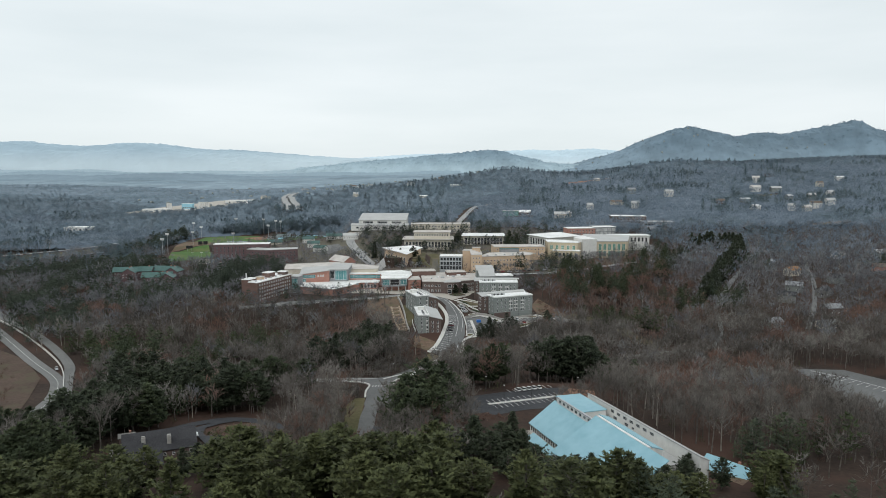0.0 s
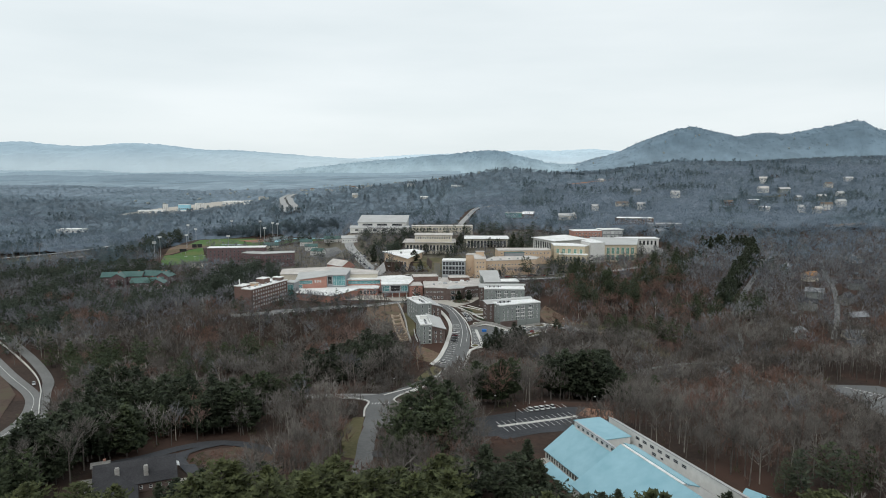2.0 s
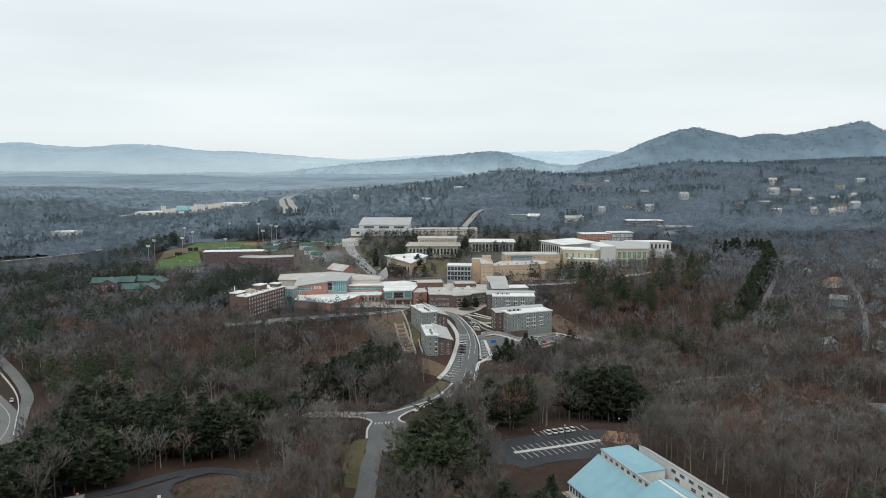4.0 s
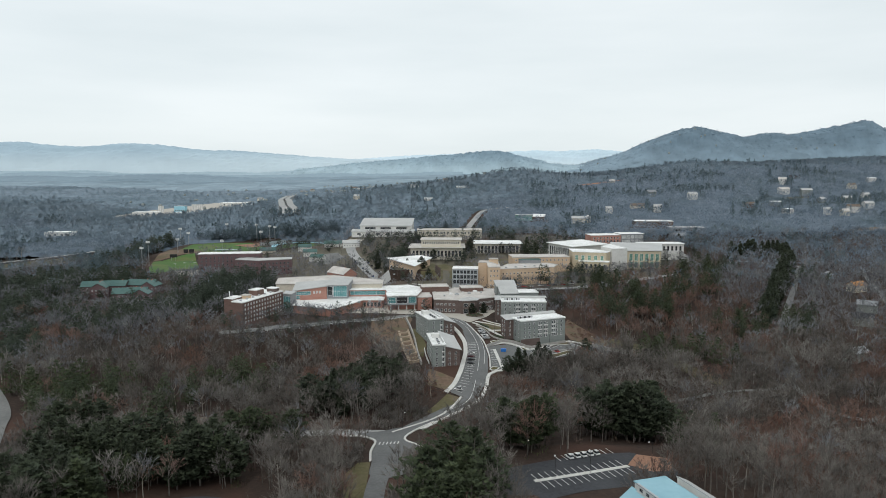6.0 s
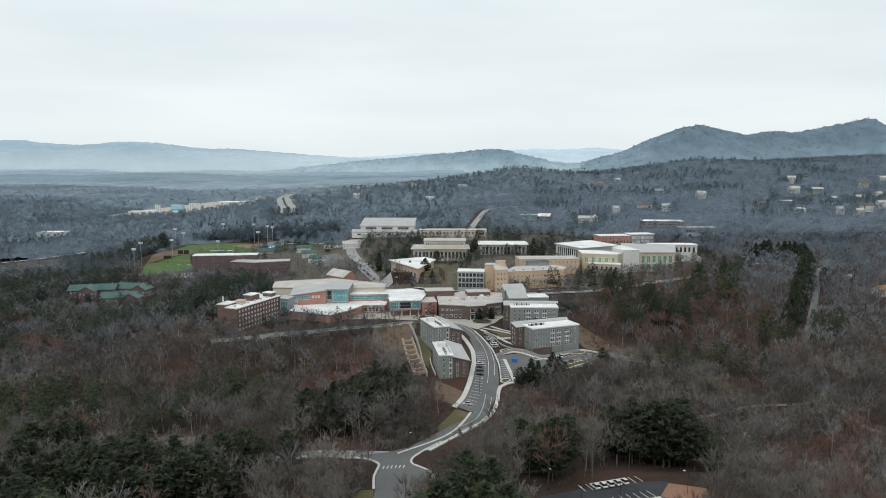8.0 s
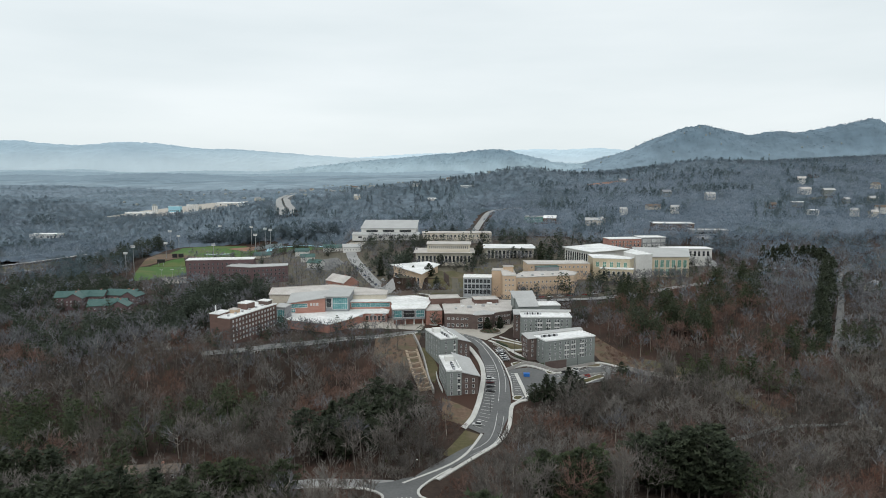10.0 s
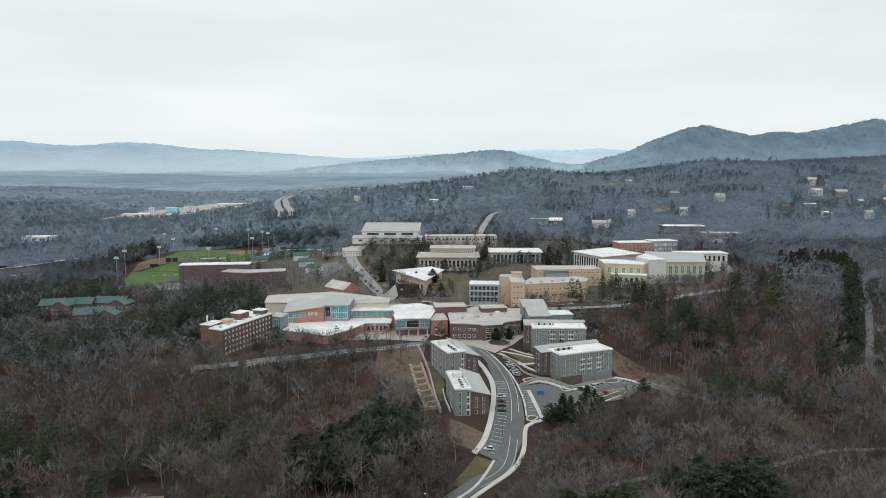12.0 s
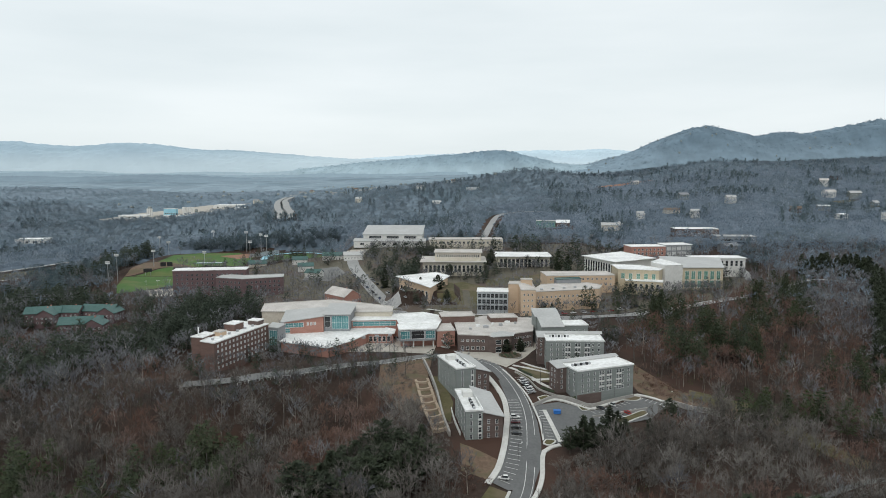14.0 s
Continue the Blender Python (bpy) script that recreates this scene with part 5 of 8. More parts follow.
# ---- old brick residence block joined to it by a glass link ----
d = house_of("residence_hall", [(-162, 566), (-153, 561.5), (-135.5, 609.5), (-152, 616)], 19.5, 36, OLD_BRICK, WHITE_ROOF, "tall brown brick residence hall with white roof", "residence hall",
             {1: grid(51, 14, 1.5, storey_rows(5, 20.9, 3.05, 1.6), 1.5, PALE_GLASS), 0: []}, over=0.35, thick=0.6, lip=0.5)
add_block(d, rect(-169.0, 571, -18, 7.2, 12), 16, 37.4, OLD_BRICK, WHITE_ROOF, {})
add_block(d, rect(-150.5, 590, 70, 9, 7), 34, 40.0, OLD_BRICK, WHITE_ROOF, {})
add_block(d, rect(-154.5, 578, 70, 5, 5), 34, 38.3, TAN_BRICK, TAN_ROOF, {})
add_block(d, rect(-141.0, 606, 70, 6, 7), 34, 38.6, BROWN_BRICK, WHITE_ROOF, {})
add_block(d, [(-135.5, 609.5), (-129, 607), (-127, 618), (-136, 622)], 16, 34, GREY_PANEL, GREY_ROOF, {0: [(0.5, 6.3, 23, 32.5, TEAL_GLASS)]}, lip=0)
part("flue", rod(bmesh.new(), (0, 0, 0), (0, 0, 5.2), 0.42, 0.42, 10), WHITE_TRIM, d, "white rooftop flue").location = (-165.5 + 162, 573 - 566, 17.9)
for k in range(6):
    roof_unit(d, 5.5 + 2.6 * k, 3.5 + 6.8 * k, 16.6, 1.4, 1.4, 1.1, GALVANISED)

# ---- brown brick academic building on the circle ----
a_ = house_of("academic_building", [(-18.3, 608.3), (0, 606), (3, 602), (14, 605), (16, 611), (28.7, 618), (34, 655), (0, 662), (-20, 640)], 19.5, 29.6, BROWN_BRICK, TAN_ROOF,
              "brown brick academic building facing the paved circle", "academic building",
              {0: grid(18, 5, 1.8, [(20.6, 22.8), (25.5, 27)], 1.0), 2: grid(11.4, 2, 3.6, [(20.0, 23.6), (25.0, 27.8)], 0.8), 4: grid(14.4, 7, 1.2, [(20.2, 23.6), (26.0, 27.4)], 0.6)}, thick=0.6)
add_block(a_, rect(-28.5, 641, 8, 22, 14), 17, 33.8, OLD_BRICK, TAN_ROOF, {})
add_block(a_, rect(4, 642, 8, 18, 12), 17, 32.8, OLD_BRICK, TAN_ROOF, {})
for k in range(7):
    roof_unit(a_, 8 + 5 * k, 14 + 2.6 * k + (k % 2) * 5, 10.5, 1.6 + (k % 3), 1.8, 1.2, (GALVANISED, WHITE_TRIM)[k % 2])
bm = bmesh.new()
for ring in (((1.0, 601.0), (15.5, 604.0), (17, 612), (2, 612), 30.1), ):
    v = [bm.verts.new((x, y, ring[4])) for x, y in ring[:4]] + [bm.verts.new((8.8, 608.5, 32.2))]
    for i in range(4):
        bm.faces.new((v[i], v[(i + 1) % 4], v[4]))
    bm.faces.new(v[3::-1])
hip = part("entrance_roof", bm, GREY_ROOF, a_, "low hipped grey entrance roof")
hip.location = (18.3, -608.3, -19.5)

# ---- tan tower and wings ----
t_ = house_of("tan_hall", [(19.9, 690), (27.4, 690), (28.2, 681), (38.8, 681), (39.5, 694), (38, 702), (22, 702)], 25.5, [47.6, 47.6, 44.6, 44.6, 44.6, 47.6, 47.6], TAN_BRICK, TAN_ROOF,
              "tan brick hall with a square tower", "academic building", {2: grid(10.6, 3, 1.2, storey_rows(4, 28, 4.2, 1.5), 1.0), 1: []}, over=0.25)
add_block(t_, rect(30, 695, 0, 8, 6), 40, 50.0, TAN_BRICK, TAN_ROOF, {})
add_block(t_, [(39.5, 694), (90.2, 708), (96, 724), (88, 736), (50, 728), (39.5, 704)], 22, 41, TAN_BRICK, TAN_ROOF, {0: grid(52, 14, 1.4, [(31, 32.6), (36, 37.6)])})
add_block(t_, [(55.7, 742), (111.5, 746), (110, 768), (54, 766)], 22, 45.5, TAN_BRICK, TAN_ROOF, {0: grid(56, 14, 1.6, [(37.5, 39), (42.0, 43.5)])})
add_block(t_, rect(62, 731, 8, 20, 7), 38, 44.5, GREY_PANEL, GREEN_ROOF, {})
add_block(t_, rect(-3.2, 686, -5, 22.5, 16), 22, 42.6, LIGHT_PANEL, WHITE_ROOF, {0: grid(22.5, 7, 2.6, [(29.5, 32.8), (34.0, 37.2), (38.4, 41.4)], 0.5)}, trim=GREY_PANEL)
for k in range(5):
    roof_unit(t_, 26 + 9 * k, 12 + 3.4 * k, 15.6, 2, 2, 1.3, GALVANISED)

# ---- halls behind ----
house_of("gallery_hall", [(-64.1, 752), (-38.1, 716), (-24.2, 755), (-34.7, 772)], 30, [43.5, 41, 43.5, 43.5], TAN_BRICK, WHITE_ROOF, "low hall with a broad white roof", "hall",
         {0: grid(44, 8, 3, [(31, 37)])}, over=2.0)
l_ = house_of("library", rect(-47.3, 838, -1, 58, 40), 33, 44, CREAM, TAN_ROOF, "cream library with overhanging flat roofs", "library", {0: grid(58, 14, 2.6, [(34.5, 41)])}, over=2.5)
add_block(l_, rect(-35.7, 846, -2, 44, 26), 43, 52, CREAM, TAN_ROOF, {0: grid(44, 20, 1.2, [(47.5, 50.2)])}, over=1.2)
house_of("colonnade_hall", rect(26, 868, -2, 51, 34), 33, 45.5, CREAM, WHITE_ROOF, "white-roofed hall with a colonnade", "hall", {0: grid(51, 12, 3, [(34.5, 43)])}, over=2.5)
g_ = house_of("gymnasium", rect(-118, 966, -2, 66, 40), 46, [58, 58, 65, 65], OFF_WHITE, GREY_ROOF, "large gymnasium with a grey pitched roof", "gymnasium", {0: grid(66, 3, 14, [(53.5, 56.5)], 3)}, over=1, lip=0)
add_block(g_, rect(-128, 958, -2, 80, 8), 44, [51, 51, 53.4, 53.4], OFF_WHITE, GREY_ROOF, {0: grid(80, 6, 5, [(47, 49.5)], 3)}, over=0.6, lip=0)
house_of("long_hall", rect(-44, 948, 1, 82, 22), 44, 54, CREAM, TAN_ROOF, "long low pale hall among pines", "hall", {0: grid(82, 18, 2.2, [(49.5, 52)])})
house_of("pavilion", [(104.1, 832), (122.2, 790), (163.3, 815), (146, 862)], 34, 50.5, OFF_WHITE, WHITE_ROOF, "white-roofed pavilion with tall piers", "hall",
              {0: grid(45, 11, 2.6, [(35.5, 48)]), 3: grid(48, 10, 2.6, [(35.5, 48)])}, over=2)
s_ = house_of("science_building", [(160, 768), (170.2, 757), (203.7, 757), (217, 800), (164, 800)], 33, [52, 50, 50, 52.5, 54], TAN_CREAM, GREY_ROOF, "pale tan science building with green glass bays", "academic building",
              {1: grid(33.5, 6, 3.3, [(33.6, 39.6), (40.4, 47.4)], 1.2, GREEN_GLASS), 0: []}, over=0.8, lip=0)
add_block(s_, [(146, 764), (154, 752), (170, 756.5), (160, 785)], 30, [54, 52.5, 52.5, 54], OFF_WHITE, WHITE_ROOF, {})
add_block(s_, [(115, 750), (146, 742), (152, 752), (138, 772), (116, 776)], 30, 50, TAN_CREAM, WHITE_ROOF, {0: grid(32, 5, 3, [(42.4, 47)], 1, GREEN_GLASS)})
add_block(s_, [(119, 740), (146, 732), (149, 741), (121, 749)], 30, 42.0, TAN_CREAM, WHITE_ROOF, {0: grid(28, 6, 2.2, [(36, 40)])})
add_block(s_, rect(196, 803, 0, 46, 18), 30, 52, OFF_WHITE, WHITE_ROOF, {0: grid(46, 10, 2.4, [(45, 50)])}, over=1)
bh = house_of("brick_hall", rect(160, 876, 8, 36, 20), 36, 54.0, RED_BRICK, WHITE_ROOF, "brick hall with a pale flat roof", "hall", {0: grid(36, 8, 2, [(46, 48.5), (50.0, 52.0)])})
add_block(bh, rect(195.8, 881.2, 8, 28, 20), 34, 55.2, GREY_PANEL, WHITE_ROOF, {0: grid(28, 5, 4.2, [(44, 48.5), (50.0, 53.6)], 1, PALE_GLASS)})
k_ = house_of("dark_hall", rect(246, 1005, -6, 50, 24), 44, 61, BROWN_BRICK, WHITE_ROOF, "dark brick hall among trees", "hall", {0: grid(50, 12, 2, [(54, 56), (57.5, 59.5)])})
add_block(k_, rect(284, 975, -6, 44, 22), 40, 55, GREY_PANEL, GREY_ROOF, {0: [(3, 18, 50, 53), (20, 40, 50, 53)]})

# ---- maroon residence halls by the fields ----
m_ = house_of("residence_hall", rect(-262, 782, 8, 62, 16), 25, 43.6, MAROON_BRICK, WHITE_ROOF, "maroon brick residence hall with white roof edge", "residence hall",
              {0: grid(62, 14, 1.5, storey_rows(4, 28, 3.6, 1.8))}, trim=GREY_PANEL)
add_block(m_, [(-221, 772), (-196, 764), (-165, 776), (-168, 792), (-200, 784), (-219, 790)], 20, 39.4, MAROON_BRICK, GREY_ROOF,
          {0: grid(26, 6, 1.5, storey_rows(3, 28, 3.6, 1.8)), 1: grid(33, 8, 1.5, storey_rows(3, 28, 3.6, 1.8))}, trim=GREY_PANEL)
# ---- tan gabled hall ----
gable_house(-108, 735, -45, 26, 16, 8, 5, RED_BRICK, TAN_ROOF, "gabled brick hall with a pale roof", "hall", "", 2, 24)
# ---- green-roofed village houses ----
for x, y, turn, ln in ((-318, 686, 12, 24), (-281, 694, -8, 26), (-273, 652, 14, 27), (-300, 690, 4, 14), (-312, 679, 100, 14), (-271, 688, 84, 14), (-262, 648, 98, 13)):
    gable_house(x, y, turn, ln, 13, 6.5, 4.0, MAROON_BRICK, GREEN_ROOF, "brick lodge with a green metal roof", "lodge", "green-roofed lodges", 2, 21.2)

# ---- blue-roofed sports hall; local x runs down its length, y across it ----
bl = root("sports_hall", 37.7, 290.4, 16, -70.5, "off-white sports hall with pale blue metal roofs", "sports hall")


def hall_block(x0, x1, y0, y1, tops, wall, roof, openings=None, z0=-3.0, over=0.4, roof_label="pale blue metal roof"):
    poly = [(x0, y0), (x1, y0), (x1, y1), (x0, y1)]
    poly_walls(bl, poly, z0, tops, openings or {}, wall, GALVANISED, GLASS)
    if roof:
        slab_roof(bl, poly, tops, roof, over, 0.3, 0, label=roof_label)


hall_block(0.4, 31, 0.3, 12, [3.4, 3.4, 12.1, 12.1], OFF_WHITE, BLUE_ROOF, {0: grid(30.6, 15, 1.3, [(0.8, 2.9)], 0.4)}, over=0.5)
hall_block(3.0, 31, 12.1, 12.7, [14.5] * 4, OFF_WHITE, GALVANISED, {0: grid(28, 8, 1.9, [(12.75, 14.0)], 0.6)}, z0=11.5, over=0.12, roof_label="grey parapet cap")
hall_block(0.8, 22, 12.9, 24.5, [14.2, 14.2, 14.0, 14.0], OFF_WHITE, BLUE_ROOF, {}, over=0.3)
hall_block(31.3, 76, -5.4, 13.6, [3.6, 3.6, 15.7, 15.7], OFF_WHITE, BLUE_ROOF, {}, over=0.5)
hall_block(31.5, 66, 15.2, 19.4, [16.3, 16.3, 14.8, 14.8], OFF_WHITE, BLUE_ROOF, {}, over=0.2)
part("skylight", boxed(32, 65, 14.0, 15.1, 10, 16.25), WHITE_ROOF, bl, "long white skylight ridge")
hall_block(22.3, 70, 19.7, 26.2, [10.4] * 4, OFF_WHITE, GREY_ROOF, {}, over=0.05, roof_label="grey flat roof")
hall_block(4.5, 77, 26.4, 30.5, [15.4, 15.8, 13.6, 13.2], OFF_WHITE, GREY_ROOF, {0: [(18 + 4.4 * k, 20.6 + 4.4 * k, 13.2, 14.5) for k in range(7)] + [(20, 22.6, 10.9, 12.3), (28, 30.6, 10.9, 12.3), (33, 34.6, 11.2, 12.2)]}, over=0.25, roof_label="grey roof edge")
# lean-to and terrace along the low side
hall_block(9, 31, -6.2, -2.4, [0.9, 0.9, 2.4, 2.4], CREAM, BLUE_ROOF, {0: grid(22, 8, 1.4, [(-0.6, 0.5)], 0.5)}, over=0.3)
part("terrace", boxed(0, 31, -2.3, 0.2, -3, 0.25), PAVER, bl, "tan terrace with railing")
for k in range(16):
    part("post", rod(bmesh.new(), (1 + k * 1.95, -2.2, 0.2), (1 + k * 1.95, -2.2, 1.35), 0.05, 0.05, 5), DARK_METAL, bl)
part("rail", boxed(0.8, 30.6, -2.25, -2.15, 1.3, 1.4), DARK_METAL, bl)
part("rail", boxed(0.8, 30.6, -2.25, -2.15, 0.75, 0.82), DARK_METAL, bl)
take_poly([(36, 291), (66, 302), (98, 228), (76, 216), (42, 240)], 2)
drape("bank", [(68, 300), (78, 304), (112, 236), (104, 228)], EARTH, 0.15, "tan earth bank behind the sports hall", "bank", clear=4)
take_poly([(14, 300), (12, 240), (44, 226), (96, 206), (112, 232), (72, 300)], 1)
gable_house(106, 243, -52, 18, 12, 4.5, 3.2, OFF_WHITE, BLUE_ROOF, "small outbuilding with a pale blue roof", "outbuilding", "", 1, 15)

# ---- house with dark roofs ----
hs = gable_house(-116, 271, 24, 27, 19, 3.2, 5.2, BROWN_BRICK, DARK_ROOF, "large house with dark shingle roofs and stone chimneys", "house", "", 1, 15.5)
for o in [c for c in hs.children if c.name.startswith("chimney")]:
    bpy.data.objects.remove(o)
for x, y, ww, dd, hh in ((-6, -5, 0.8, 0.7, 8.0), (3.5, -6.5, 0.8, 0.8, 8.0)):
    bm = boxed(x - ww, x + ww, y - dd, y + dd, 2, hh)
    box(bm, x - ww * 0.8, x + ww * 0.8, y - dd * 0.8, y + dd * 0.8, hh, hh + 0.5)
    bmesh.ops.bevel(bm, geom=bm.edges[:], offset=0.08, segments=1, affect="EDGES")
    part("chimney", bm, STONE, hs, "stone chimney")
bm = bmesh.new()
v = [bm.verts.new(p) for p in ((7.5, 1.5, 5.7), (15.2, 1.0, 3.4), (15.2, 5.0, 3.4), (7.5, 3.5, 6.3), (7.5, 1.5, 5.4), (15.2, 1.0, 3.1), (15.2, 5.0, 3.1), (7.5, 3.5, 6.0))]
for f in ((0, 1, 2, 3), (7, 6, 5, 4), (0, 4, 5, 1), (1, 5, 6, 2), (2, 6, 7, 3), (3, 7, 4, 0)):
    bm.faces.new([v[i] for i in f])
part("entrance_canopy", bm, WHITE_ROOF, hs, "white entrance canopy")
bm = bmesh.new()
box(bm, -13, 0, -22, -9.5, -3, 3.0)
part("wing_wall", bm, BROWN_BRICK, hs)
bm = bmesh.new()
v = [bm.verts.new(p) for p in ((-13.8, -23, 2.9), (0.8, -23, 2.9), (0.8, -4, 2.9), (-13.8, -4, 2.9), (-6.5, -23, 6.2), (-6.5, -4, 6.2))]
for f in ((0, 4, 5, 3), (1, 2, 5, 4), (0, 1, 4), (2, 3, 5), (3, 2, 1, 0)):
    bm.faces.new([v[i] for i in f])
part("wing_roof", bm, DARK_ROOF, hs, "dark shingle wing roof")
part("deck", boxed(-19, -13.9, -6, 8, -3, 0.6), WEATHERED, hs, "grey weathered deck")
part("terrace", boxed(-15.5, 2.5, -25.5, -22.1, -3, -0.4), PAVER, hs, "tan stone terrace edge")
part("patio", boxed(12, 19, -8, -4, -3, 0.1), PAVER, hs, "pale stone patio")
take_poly([(-345, 640), (-240, 622), (-232, 690), (-325, 700)], 1)
gable_house(-134, 281, 24, 6, 5, 2.6, 0.9, BROWN_BRICK, WEATHERED, "small shed with dull grey roof beside the house", "shed", "", 1, 15.0)
gable_house(-140, 412, 5, 22, 8, 3, 2, BROWN_BRICK, BROWN_ROOF, "low shed with a brown roof", "shed", "", 1, 2.5)

# ---- houses on the eastern hillside and across the valley ----
rngh = np.random.RandomState(4)
# place, bearing, length, depth, storeys, wall, roof
HILL_HOUSES = [(400, 1223, 8, 17, 10, 2, OFF_WHITE, GREY_ROOF), (318, 1141, -5, 14, 9, 2, OFF_WHITE, GREY_ROOF), (347, 1274, 12, 18, 11, 2, GREY_SIDING, GREY_PANEL), (296, 1173, 4, 26, 9, 1, CREAM, BROWN_ROOF),
               (623, 1378, -30, 16, 12, 3, OFF_WHITE, TAN_ROOF), (579, 1282, 6, 22, 11, 2, OFF_WHITE, TAN_ROOF), (681, 1447, 0, 20, 11, 1, BROWN_BRICK, DARK_ROOF), (610, 1267, 10, 24, 10, 2, GREY_SIDING, GREY_ROOF),
               (510, 1125, 24, 15, 14, 2, OFF_WHITE, WHITE_ROOF), (522, 1192, 0, 20, 9, 1, GREY_SIDING, WHITE_ROOF), (471, 1171, -8, 18, 9, 1, BROWN_BRICK, BROWN_ROOF), (711, 1306, 15, 16, 10, 2, CREAM, BROWN_ROOF),
               (786, 1373, 5, 18, 10, 2, OFF_WHITE, WHITE_ROOF), (563, 1112, -20, 13, 9, 2, OFF_WHITE, GREY_ROOF), (636, 1191, 0, 16, 9, 2, GREY_SIDING, GREY_ROOF), (577, 1092, 6, 13, 10, 2, CREAM, TAN_ROOF),
               (607, 1122, -12, 20, 10, 2, OFF_WHITE, BROWN_ROOF), (603, 1203, 25, 14, 9, 1, GREY_SIDING, GREY_ROOF), (686, 1224, 10, 15, 9, 1, OFF_WHITE, GREY_ROOF), (279, 928, 30, 26, 15, 1, GREY_PANEL, GREY_PANEL),
               (184, 1067, -10, 26, 13, 2, CREAM, GREY_ROOF), (196, 1072, 70, 14, 10, 2, CREAM, GREY_ROOF), (245, 1147, 0, 12, 9, 2, OFF_WHITE, GREY_ROOF), (330, 1490, 4, 16, 9, 1, CREAM, TAN_ROOF), (640, 1140, 8, 18, 10, 2, OFF_WHITE, GREY_ROOF),
               (-40, 1430, 0, 18, 10, 1, OFF_WHITE, WHITE_ROOF), (30, 1560, 6, 30, 12, 1, OFF_WHITE, WHITE_ROOF)]
for x, y, turn, ln, dp, st_, w_k, r_k in HILL_HOUSES:
    gable_house(x, y, turn, ln * 0.85, dp * 0.85, 1.2 + 2.7 * st_, 1.2 if r_k is WHITE_ROOF else 3.0, w_k, r_k, "pale house among the hillside trees" if w_k in (OFF_WHITE, CREAM) else "dull house among the hillside trees",
                rows=st_, spacing=5.5, sides=(0,), base=h(x, y) + 2.2)
    for k in (0, 12):
        take_disc(x - k * x / y, y - k, 7.5)
for k in range(12):
    x, y = rngh.uniform(-560, 60), rngh.uniform(1500, 2300)
    gable_house(x, y, rngh.uniform(-40, 40), rngh.uniform(11, 18), rngh.uniform(8, 10), 4.2, 3.4, (OFF_WHITE, CREAM)[k % 2], (GREY_ROOF, BROWN_ROOF, GREY_PANEL)[k % 3], "pale house across the wooded valley",
                rows=2, spacing=6, sides=(0,), base=h(x, y) + 6.0)
    take_disc(x * 0.992, y * 0.992, 9)
gl = house_of("glasshouse", rect(98, 1128, -12, 26, 14), h(112, 1125), h(112, 1125) + 8.5, GREEN_GLASS, GREY_ROOF, "low glazed building with pale roofs on the slope", "glasshouse", {0: grid(26, 6, 3, [(h(112, 1125) + 2, h(112, 1125) + 7)], 1, TEAL_GLASS)}, lip=0)
add_block(gl, rect(124, 1122.3, -12, 18, 14), h(112, 1125) - 3, [h(112, 1125) + 6.5, h(112, 1125) + 6.5, h(112, 1125) + 9.5, h(112, 1125) + 9.5], BROWN_BRICK, WHITE_ROOF, {0: grid(18, 5, 2, [(h(112, 1125) + 1.5, h(112, 1125) + 4.5)])}, lip=0)
take_poly([(96, 1080), (142, 1076), (146, 1124), (98, 1132)], 3)
drape("terrace", [(520, 985), (548, 998), (590, 1005), (600, 990), (560, 968), (525, 962)], EARTH, 0.4, "bare tan terraced ground on the hillside", "bank", clear=2)
drape("bank", [(560, 1246), (600, 1256), (608, 1240), (566, 1226)], GRASS, 0.4, "tan grass slope below a hillside house", "bank", clear=2)
drape("bank", [(262, 1462), (300, 1482), (340, 1512), (388, 1548), (392, 1572), (350, 1548), (300, 1516), (262, 1498)], CLAY, 0.8, "red clay cut along the crest of the hill", "bank", clear=6)
stone_rows = [(524, 966), (552, 974), (588, 990)]
ribbon("retaining_wall", stone_rows, 1.2, WEATHERED, 2.2, "low weathered timber wall holding the terrace", "wall", thick=3.0)
# houses between the eastern streets
for x, y, turn, wl_, rf_, lb in ((331, 646, 20, CREAM, ORANGE_ROOF, "small house with an orange roof"), (430, 746, 5, OFF_WHITE, GREY_ROOF, "pale house with grey roof"), (301, 582, -35, GREY_SIDING, GREY_PANEL, "grey house with grey roof"),
                                 (281, 554, -30, GREY_SIDING, DARK_ROOF, "grey house with dark roof"), (316, 564, 40, WEATHERED, DARK_ROOF, "weathered house with dark roof"), (295, 514, 10, BROWN_BRICK, GREY_PANEL, "brown house with grey roof"),
                                 (480, 752, 15, GREY_SIDING, GREY_ROOF, "grey house with pale roof"), (423, 660, -10, RED_BRICK, BROWN_ROOF, "red brick house with brown roof"), (241, 494, 25, GREY_SIDING, GREY_PANEL, "grey house with grey roof"),
                                 (276, 485, 5, CREAM, GREY_PANEL, "low house with broad flat roof"), (400, 620, 30, BROWN_BRICK, DARK_ROOF, "brown house with dark roof"), (352, 610, -20, GREY_SIDING, DARK_ROOF, "grey house with dark roof"),
                                 (330, 690, 50, WEATHERED, GREY_PANEL, "weathered house with grey roof"), (440, 700, 0, GREY_SIDING, DARK_ROOF, "grey house with dark roof")):
    gable_house(x, y, turn, 13, 8.5, 3.6 if "low" in lb else 5.0, 1.2 if "low" in lb else 2.8, wl_, rf_, lb + " among bare trees", rows=1, spacing=5.2, sides=(0, 3), base=h(x, y) + 0.5)
    take_disc(x - 4, y - 7, 6)

